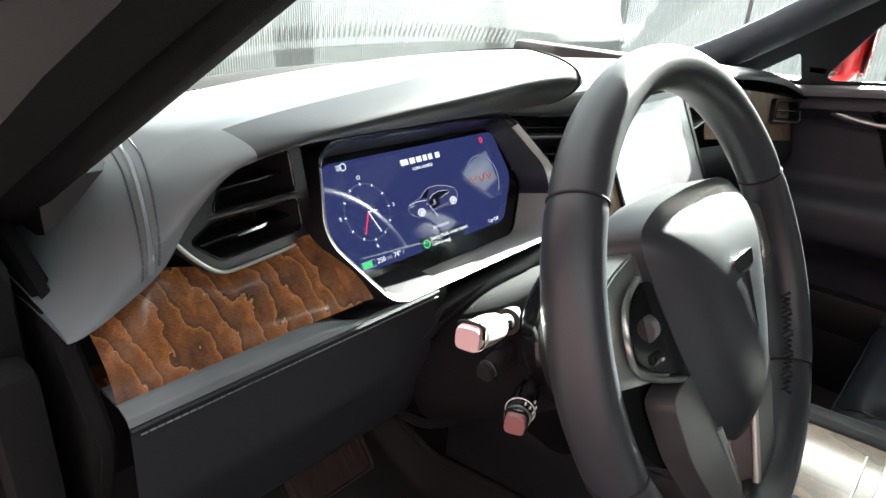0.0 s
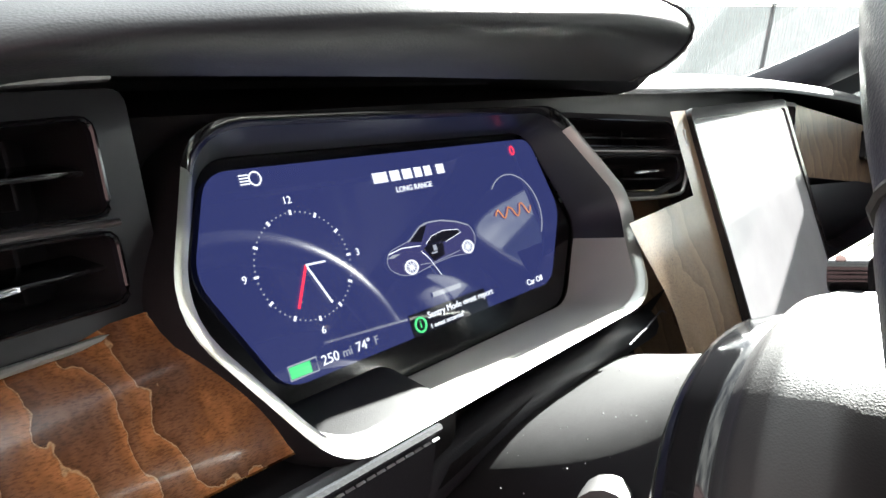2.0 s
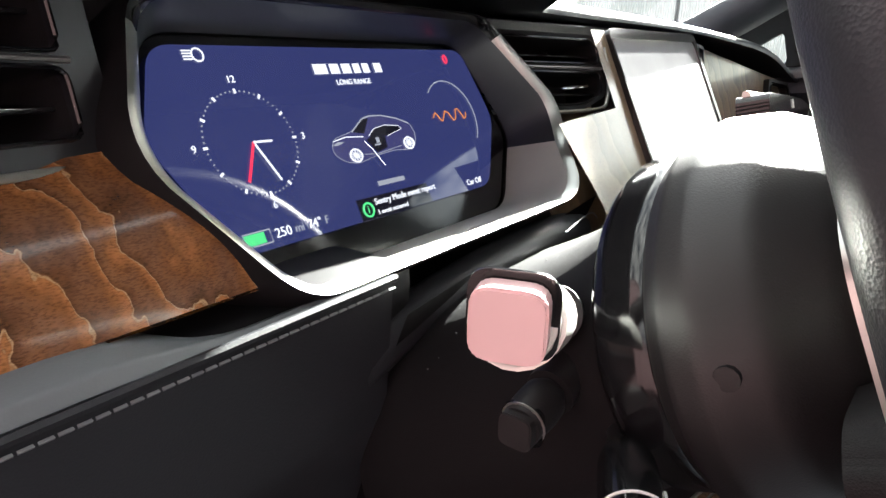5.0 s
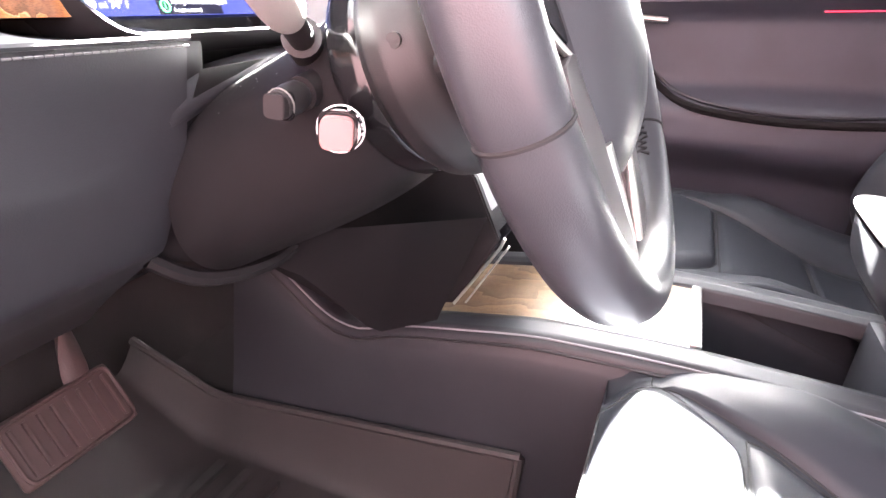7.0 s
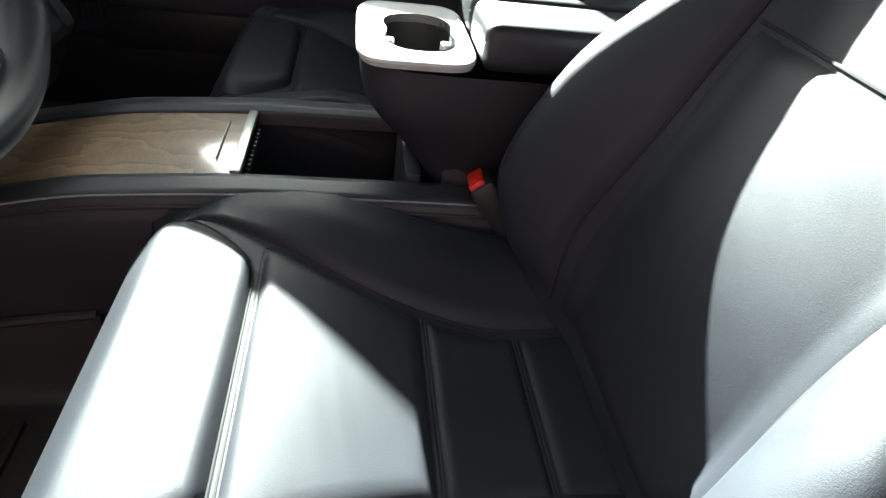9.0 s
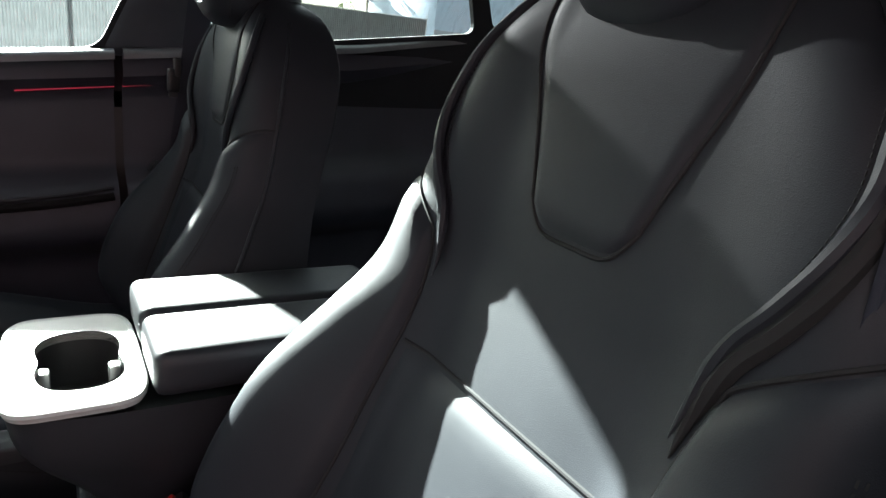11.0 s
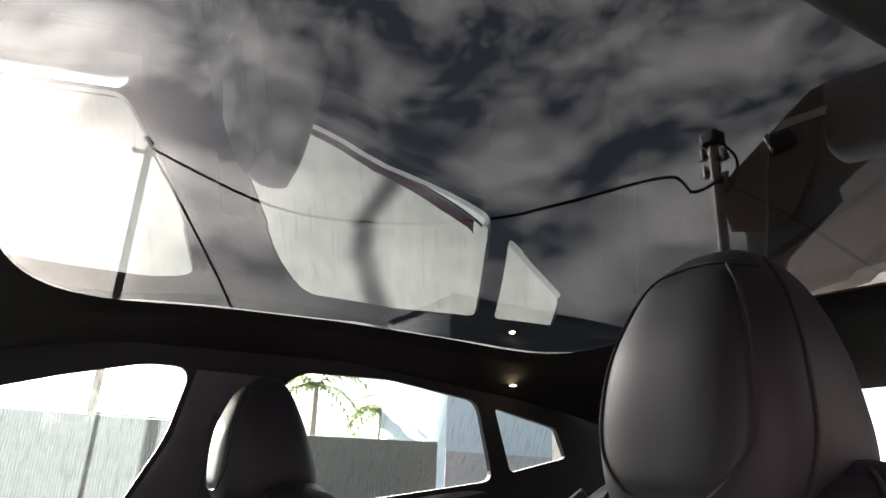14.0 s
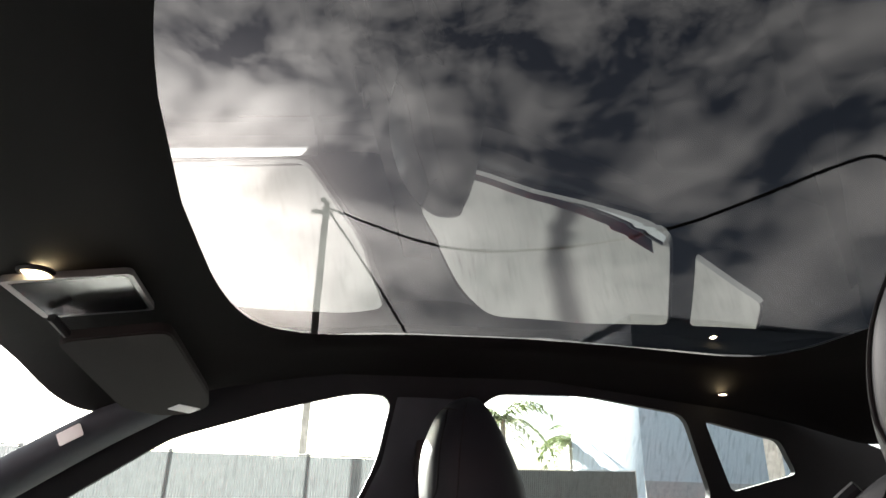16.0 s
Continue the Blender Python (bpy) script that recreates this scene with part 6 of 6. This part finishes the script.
for k in range(8):
    bar(0.14, 0.1 + 0.078 * k, 0.5 - 0.03 * (k % 2), 0.1 + 0.078 * k)
for k in range(5):
    bar(0.58 + 0.025 * k, 0.08 + 0.07 * k, 0.88, 0.08 + 0.07 * k)
    bar(0.58 + 0.025 * k, 0.08 + 0.07 * k, 0.58 + 0.025 * k, 0.46 - 0.02 * k)
for k in range(3):
    bar(0.56, 0.52 + 0.07 * k, 0.9, 0.52 + 0.07 * k)
part("logo_plate", plate(rounded([(-0.06, -0.025), (0.06, -0.025), (0.06, 0.025), (-0.06, 0.025)], 0.006), Matrix.Translation((-0.27, 0.3, FLOOR_Z + 0.016)), 0.005, 0.001), RUBBER, mat)

# ---------------------------------------------------------------- roof fittings
visor = thing("sun_visor", "folded black sun visor with a pale label", "sun visor", (0.36, 0.2, 1.3))
VM = basis((0.39, 0.138, 1.282), (1, -0.05, -0.175), (-0.1, 1, -0.16))
FABRIC = shader("grey_visor_fabric", (0.026, 0.023, 0.022), 0.9, bump=0.5, scale=1800, spec=0.2)
part("blade", plate(rounded([(-0.16, -0.06), (0.1, -0.078), (0.17, -0.07), (0.192, -0.03), (0.18, 0.012), (0.12, 0.058), (-0.16, 0.075)], 0.024, 6), VM, 0.016, 0.006), FABRIC, visor)
part("label", plate(rounded([(-0.024, -0.013), (0.024, -0.013), (0.024, 0.013), (-0.024, 0.013)], 0.002, 3), VM @ Matrix.Translation((0.155, -0.032, -0.0015)) @ Matrix.Rotation(radians(-38), 4, "Z"), 0.001), WHITE, visor, "pale label")
part("hinge_rod", tube([VM @ Vector((-0.15, 0.06, 0.01)), VM @ Vector((-0.19, 0.07, 0.02))], 0.006, 8), PLASTIC, visor)
LAMP = glow("warm_lamp", (1.0, 0.78, 0.45), 60.0)


def small_lamp(name, c, r, label):
    l = thing(name, label, "interior lamp", c)
    part("bezel", tube([Vector(c) + Vector((r * 1.35 * math.cos(k), r * 1.35 * math.sin(k), 0)) for k in (j * math.tau / 20 for j in range(20))], r * 0.28, 8, closed=True), PLASTIC, l)
    part("lens", box(c, (r * 2, r * 2, r * 0.7), r * 0.3), LAMP, l, "lit warm white lens")
    return l


small_lamp("map_lamp", (0.09, 0.205, 1.342), 0.012, "lit map lamp in the roof console")
small_lamp("reading_lamp", (0.55, -0.962, 1.347), 0.006, "lit reading lamp above the rear door")
mirror_box = thing("vanity_mirror", "dark flip-down vanity mirror in the roof console", "mirror", (0.18, 0.18, 1.33))
MMX = Matrix.Translation((0.18, 0.175, 1.338)) @ Matrix.Rotation(radians(-10), 4, "X")
part("frame", ring_plate(rounded([(-0.09, -0.065), (0.06, -0.065), (0.06, 0.065), (-0.09, 0.065)], 0.01), rounded([(-0.082, -0.057), (0.052, -0.057), (0.052, 0.057), (-0.082, 0.057)], 0.008), MMX, 0.008), STEEL, mirror_box, "grey frame")
part("glass", plate(rounded([(-0.084, -0.059), (0.054, -0.059), (0.054, 0.059), (-0.084, 0.059)], 0.008), MMX, 0.004), GLOSS, mirror_box)

# ---------------------------------------------------------------- rear bench
bench = thing("rear_seat", "black leather rear bench seat with head restraints", "rear seat", (0, -1.2, FLOOR_Z))
part("cushion", sheet(40, 16, lambda u, v: ((-1 + 2 * u) * 0.66, -1.25 + 0.5 * v, 0.52 + 0.04 * math.sin(math.pi * v) - 0.02 * math.cos(u * math.tau * 3))), SEATHIDE, bench)
part("backrest", join(sheet(48, 24, lambda u, v: ((-1 + 2 * u) * 0.66, -1.22 - 0.22 * v - 0.02 * math.cos(u * math.tau * 3), 0.5 + 0.5 * v - 0.03 * (2 * u - 1) ** 4)), box((0, -1.52, 0.75), (1.3, 0.04, 0.5), 0.02)), SEATHIDE, bench)
for s in (-1, 1):
    part("side_bolster", sheet(24, 30, lambda u, v: (s * (0.6 + 0.05 * math.cos(math.pi * u) * 1.3 + 0.01), -1.25 - 0.2 * v + 0.075 * math.sin(math.pi * u) * math.sin(math.pi * min(1, 0.2 + 0.8 * v)) - 0.03, 0.55 + 0.58 * v)), SEATHIDE, bench, sharp=80)
    part("back_panel", sheet(24, 24, lambda u, v: (s * (0.37 + 0.19 * (2 * u - 1)), -1.19 - 0.21 * v + 0.03 * superround(2 * u - 1, 4) * superround(2 * v - 1, 4), 0.53 + 0.45 * v)), SEATHIDE, bench, sharp=80)
for x in (-0.335, 0.0, 0.335):
    part("head_restraint", box((x, -1.345 if x else -1.46, 1.16 if x else 1.06), (0.25 if x else 0.2, 0.19 if x else 0.1, 0.33 if x else 0.1), 0.045, seg=5), SEATHIDE, bench)

# ---------------------------------------------------------------- door mirror outside
dm = thing("door_mirror", "red door mirror outside the passenger window", "door mirror", (0.92, 0.42, 0.98))
part("shell", box((0.95, 0.46, 1.0), (0.2, 0.1, 0.15), 0.04, seg=4), RED_PAINT, dm, "glossy red mirror shell")
MIRROR = shader("mirror_glass", (0.9, 0.9, 0.9), 0.02, metal=1.0, spots=0.0)
part("mirror_glass", box((0.93, 0.408, 1.0), (0.16, 0.004, 0.11), 0.002, Matrix.Rotation(radians(12), 4, "Z")), MIRROR, dm, "mirror glass")
part("foot", box((0.8, 0.46, 0.96), (0.12, 0.05, 0.03), 0.01), GLOSS, dm)

# ---------------------------------------------------------------- outside
def ground_mat():
    return shader("grey_asphalt", (0.062, 0.062, 0.06), 0.9, bump=0.6, scale=90, spots=0.25)


single("ground", box((0, 0, -0.05), (900, 900, 0.1)), ground_mat(), "worn grey asphalt yard", "ground", "structure")
def screen_cloth(name, colour, glowing, weave=420.0):
    """Woven windbreak cloth: daylight comes through it, fine weave lines across it."""
    m = shader(name, colour, 0.85, spots=0.08)
    n, l = m.node_tree.nodes, m.node_tree.links
    p, out = n["Principled BSDF"], n["Material Output"]
    tr, mx = n.new("ShaderNodeBsdfTranslucent"), n.new("ShaderNodeMixShader")
    wv, tc, mul = n.new("ShaderNodeTexWave"), n.new("ShaderNodeTexCoord"), n.new("ShaderNodeMix")
    wv.bands_direction = "Z"
    wv.inputs["Scale"].default_value, wv.inputs["Distortion"].default_value, wv.inputs["Detail"].default_value = weave / 20, 0.4, 1
    mul.data_type, mul.blend_type = "RGBA", "MULTIPLY"
    mul.inputs["Factor"].default_value = 0.3
    mul.inputs["A"].default_value = (*colour, 1)
    l.new(tc.outputs["Object"], wv.inputs["Vector"])
    l.new(wv.outputs["Color"], mul.inputs["B"])
    l.new(mul.outputs["Result"], tr.inputs["Color"])
    mx.inputs["Fac"].default_value = glowing
    l.new(p.outputs["BSDF"], mx.inputs[1])
    l.new(tr.outputs["BSDF"], mx.inputs[2])
    l.new(mx.outputs["Shader"], out.inputs["Surface"])
    return m


MESH = screen_cloth("pale_fence_cloth", (0.31, 0.33, 0.33), 0.2)
SIDE_MESH = screen_cloth("grey_fence_cloth", (0.19, 0.205, 0.21), 0.1)
POST = shader("galvanised_post", (0.3, 0.31, 0.31), 0.6, metal=0.1)
DARKMESH = shader("dark_fence_screen", (0.06, 0.065, 0.065), 0.85)
PAINTED = shader("pale_blue_grey_wall", (0.2, 0.25, 0.31), 0.8, bump=0.2, scale=30, spots=0.06)


def fence(name, a, b, h, gap, mat, label, ribs):
    """A sheeted fence from a to b: corrugated screen, posts and a top rail."""
    a, b = Vector((a[0], a[1], 0)), Vector((b[0], b[1], 0))
    f = thing(name, label, "fence", a)
    d = b - a
    n = max(1, int(d.length / gap))
    side = Vector((-d.y, d.x, 0)).normalized()
    part("screen", sheet(ribs, 2, lambda u, v: a + d * u + side * (0.012 * (round(u * (ribs - 1)) % 2)) + Vector((0, 0, 0.04 + (h - 0.06) * v))), mat, f, sharp=10)
    for k in range(n + 1):
        q = a + d * (k / n)
        part("post", tube([q + side * 0.05, q + side * 0.05 + Vector((0, 0, h + 0.03))], 0.03, 10), POST, f)
    part("top_rail", tube([a + Vector((0, 0, h)), b + Vector((0, 0, h))], 0.012, 8), POST, f)
    return f


fence("fence", (-6, 5.2), (9.2, 5.2), 2.6, 2.6, MESH, "pale corrugated screen fence ahead of the car", 1200)
fence("fence", (9.2, 5.2), (9.2, -2.3), 1.72, 1.6, SIDE_MESH, "pale screened fence beside the car", 400)
fence("fence", (20.4, -6.4), (18.6, -10.9), 2.18, 2.4, DARKMESH, "dark screened fence far across the yard", 160)
# two unseen walls, added to block sky on the left and bounce some red
RED_BLOCKER = shader("dark_red_blocker", (0.034, 0.016, 0.017), 0.9, bump=0.3, scale=30, spots=0.2)
single("light_blocker_left", join(box((-2.6, -3.7, 0.95), (0.2, 8.6, 1.9), 0.02), box((-2.58, -3.7, 1.95), (0.34, 8.6, 0.1), 0.02)), RED_BLOCKER, "unseen low dark red wall added to shape the light from the left", "wall", "structure")
single("light_blocker_front_left", join(box((-2.6, 4.3, 2.4), (0.2, 7.4, 4.8), 0.02), box((-2.58, 4.3, 4.85), (0.34, 7.4, 0.1), 0.02)), RED_BLOCKER, "unseen tall dark red wall added to block light from the front left", "wall", "structure")
bld = thing("white_building", "plain pale blue-grey building with an upright corner", "building", (24, -18, 0))
part("wall", box((24, -17.6, 4), (6, 10, 8), 0.02), PAINTED, bld)
part("plinth", box((20.99, -17.6, 1.0), (0.04, 10, 2.0)), shader("grey_plinth", (0.15, 0.16, 0.18), 0.8), bld)
part("parapet", box((24, -17.6, 8.05), (6.2, 10.2, 0.12)), PAINTED, bld)
CONE = shader("orange_cone", (0.75, 0.07, 0.03), 0.5)
for q in ((17.5, -11.9), (16.6, -12.6)):
    c = thing("traffic_cone", "red traffic cone standing by the wall", "traffic cone", (*q, 0), "cones")
    part("cone", tube([(*q, 0.04), (*q, 0.5), (*q, 0.95)], lambda t: 0.16 - 0.12 * t, 16), CONE, c)
    part("foot", box((*q, 0.02), (0.4, 0.4, 0.04), 0.01), CONE, c)

LEAF = shader("palm_frond", (0.1, 0.16, 0.045), 0.5, grain=(0.2, 0.24, 0.08), spots=0.3)
BARK = shader("palm_bark", (0.22, 0.19, 0.16), 0.9, bump=0.5, scale=25)


def palm(x, y, h, seed, r=1.5):
    g = random.Random(seed)
    p = thing("palm_tree", "slim palm tree with a crown of arching fronds", "palm tree", (x, y, 0), "palms")
    part("trunk", tube(smooth_path([(x, y, 0), (x + 0.1, y, h * 0.4), (x + 0.06, y + 0.05, h)], 6), lambda t: 0.16 - 0.06 * t, 10), BARK, p)
    top = Vector((x + 0.06, y + 0.05, h))
    for k in range(26):
        a, e = g.uniform(0, math.tau), g.uniform(-0.15, 1.2)
        ln = r * g.uniform(0.75, 1.15)
        d = Vector((math.cos(a), math.sin(a), 0))
        spine = [top + d * (ln * t) * math.cos(e * (1 - t * 0.4)) + Vector((0, 0, ln * (math.sin(e) * t - (0.75 + 0.3 * (1 - e)) * t * t))) for t in (j / 9 for j in range(10))]
        bm = bmesh.new()
        for j in range(1, 10):
            for s in (-1, 1):
                w = d.cross(Vector((0, 0, 1))) * s
                tip = spine[j] + (w * 0.5 + d * 0.2) * r * math.sin(math.pi * (j / 10) ** 0.7) * 0.8 + Vector((0, 0, -0.12 * r * g.uniform(0.5, 1.4)))
                b1, b2 = spine[j] - d * 0.06, spine[j] + d * 0.08
                v = [bm.verts.new(q) for q in (b1, b2, tip)]
                bm.faces.new(v)
        for q0, q1 in zip(spine, spine[1:]):
            v = [bm.verts.new(q) for q in (q0, q1, q1 + Vector((0, 0, -0.03)), q0 + Vector((0, 0, -0.03)))]
            bm.faces.new(v)
        part("frond", bm, LEAF, p)
    return p


palm(26, -9.1, 4.5, 1, 2.2)
palm(28, -13.1, 3.9, 2, 1.9)
palm(31, -17.4, 3.3, 3, 1.5)

WIRE = shader("black_cable", (0.01, 0.01, 0.01), 0.7)
OLD_POLE = shader("weathered_pole", (0.32, 0.3, 0.28), 0.85)


def far(az, el, d):
    """A place d metres off over the ground, by compass turn from straight ahead and height in degrees, seen from the driver's seat."""
    return Vector((-0.66 + d * math.sin(radians(az)), -0.08 + d * math.cos(radians(az)), 1.14 + d * math.tan(radians(el))))


def drop(p):
    return Vector((p.x, p.y, 0))


P1, P2 = far(91.5, 24.7, 14.6), far(144.3, 28.4, 11.0)
pole1 = thing("utility_pole", "slim utility pole carrying black cables", "utility pole", drop(P1), "poles")
part("pole", tube([drop(P1), P1], 0.085, 10), OLD_POLE, pole1)
part("insulator", tube([P1 + Vector((-0.1, 0, -0.2)), P1 + Vector((-0.25, 0, 0.0)), P1 + Vector((-0.1, 0.1, 0.15))], 0.07, 8), WIRE, pole1)
part("bracket", box(P1 + Vector((0, 0.1, -0.15)), (0.12, 0.5, 0.08), 0.02), STEEL, pole1)
pole2 = thing("utility_pole", "utility pole topped with lamps, brackets and cable loops", "utility pole", drop(P2), "poles")
part("pole", tube([drop(P2), P2 + Vector((0, 0, -0.3))], 0.09, 12), OLD_POLE, pole2)
part("head", box(P2 + Vector((0, 0, -0.12)), (0.34, 0.3, 0.26), 0.06, seg=3), WIRE, pole2)
for k, (dx, dz) in enumerate(((0.22, -0.4), (-0.2, -0.55), (0.2, -0.75), (-0.18, -1.0))):
    part("bracket", box(P2 + Vector((dx * 0.6, 0, dz)), (abs(dx) * 1.6, 0.07, 0.1), 0.02), WIRE, pole2)
    part("insulator", tube([P2 + Vector((dx, 0, dz - 0.06)), P2 + Vector((dx, 0, dz + 0.16))], 0.055, 8), STEEL, pole2)
part("cable_loop", tube(smooth_path([P2 + Vector(q) for q in ((-0.2, 0, -0.3), (-0.42, 0, -0.7), (-0.3, 0, -1.1), (-0.05, 0, -1.15), (-0.1, 0, -0.6))], 8), 0.025, 6), WIRE, pole2)
span = thing("overhead_cable", "black overhead cable sagging between two poles", "cable", drop(P1), "cables")
part("cable", tube(smooth_path([P1] + [far(az, el, d) for az, el, d in ((102.4, 21.9, 13.0), (112.7, 21.5, 12.0), (123.6, 22.4, 11.3), (131, 23.8, 11.0), (140, 25.3, 10.9), (142.3, 23.8, 10.9))] + [P2 + Vector((-0.2, 0, -0.9))], 8), 0.03, 6), WIRE, span)
span2 = thing("overhead_cable", "black overhead cable running down behind the fence", "cable", drop(P1), "cables")
part("cable", tube(smooth_path([P1, far(95.7, 19.7, 14.2), far(100.4, 13.0, 14.0), far(104, 6, 14.0)], 8), 0.03, 6), WIRE, span2)
span3 = thing("overhead_cable", "black overhead cable running from the pole to the shelter", "cable", drop(P2), "cables")
part("cable", tube(smooth_path([P2 + Vector((0.1, 0, -0.8)), far(150, 20.6, 11.4), far(156.4, 14.4, 11.9)], 8), 0.025, 6), WIRE, span3)

# a gabled house behind the car
house = thing("gabled_shelter", "raised pale gabled shelter on posts with a floodlight", "shelter", drop(far(152, 0, 12.6)))
STUCCO = shader("pale_stucco", (0.3, 0.285, 0.27), 0.9, bump=0.3, scale=40, spots=0.15)
PINKISH = shader("pink_stucco", (0.6, 0.42, 0.37), 0.9, bump=0.3, scale=40, spots=0.15)
BROWN = shader("brown_eave", (0.2, 0.145, 0.12), 0.8)
HF = basis(far(150, 0, 12.4), (math.cos(radians(150)), -math.sin(radians(150)), 0), (0, 0, 1))


def hp(az, el):
    return (-12.4 * math.tan(radians(150 - az)), 12.4 * math.tan(radians(el)) / math.cos(radians(az - 150)))


gable = [hp(146.2, 13.2), (hp(175, 0)[0], 2.9), (hp(175, 0)[0], 7.9), hp(153.5, 29.9), hp(146.2, 24)]
part("wall", plate(gable, HF, 0.3), STUCCO, house)
part("lower_wall", plate([hp(146.8, 13.4), (hp(170, 0)[0], 3.0), (hp(170, 0)[0], 4.6), hp(157, 21.8), hp(147, 16.6)], HF @ Matrix.Translation((0, 0, 0.32)), 0.06), PINKISH, house, "pinkish lower wall")
part("roof_edge", plate([hp(146.6, 16.6), hp(157.2, 22.2), hp(157.2, 23.6), hp(146.6, 17.8)], HF @ Matrix.Translation((0, 0, 0.32)), 0.3), shader("grey_fascia", (0.2, 0.21, 0.24), 0.7), house, "grey sloping roof edge")
part("eave", plate([hp(145.2, 19.6), hp(149.6, 19.2), hp(151.8, 23), hp(153.4, 28.6), hp(152.4, 28.4), hp(145.0, 22.6)], HF @ Matrix.Translation((0, 0, 0.38)), 0.5), BROWN, house, "dark brown eave")
part("trim", plate([hp(147.2, 13.8), hp(170, 13.2), hp(170, 15.4), hp(147.2, 15.6)], HF @ Matrix.Translation((0, 0, 0.4)), 0.08), shader("rust_trim", (0.42, 0.12, 0.08), 0.8), house, "rust red trim")
for k_ in (171, 174.5):
    part("post", box((hp(k_, 0)[0], 0.9, 0.15), (0.25, 4.2, 0.25), 0.02, HF), STUCCO, house)
fl = part("floodlight", box((0, 0, 0), (0.42, 0.3, 0.24), 0.05, HF @ Matrix.Translation((*hp(149.8, 24.8), 1.05)) @ Matrix.Rotation(radians(20), 4, "Z"), seg=3), WIRE, house)
part("lens", box((0, 0, 0), (0.1, 0.26, 0.2), 0.02, HF @ Matrix.Translation((*hp(149.0, 24.9), 1.05)) @ Matrix.Rotation(radians(20), 4, "Z")), STUCCO, fl, "pale lens")
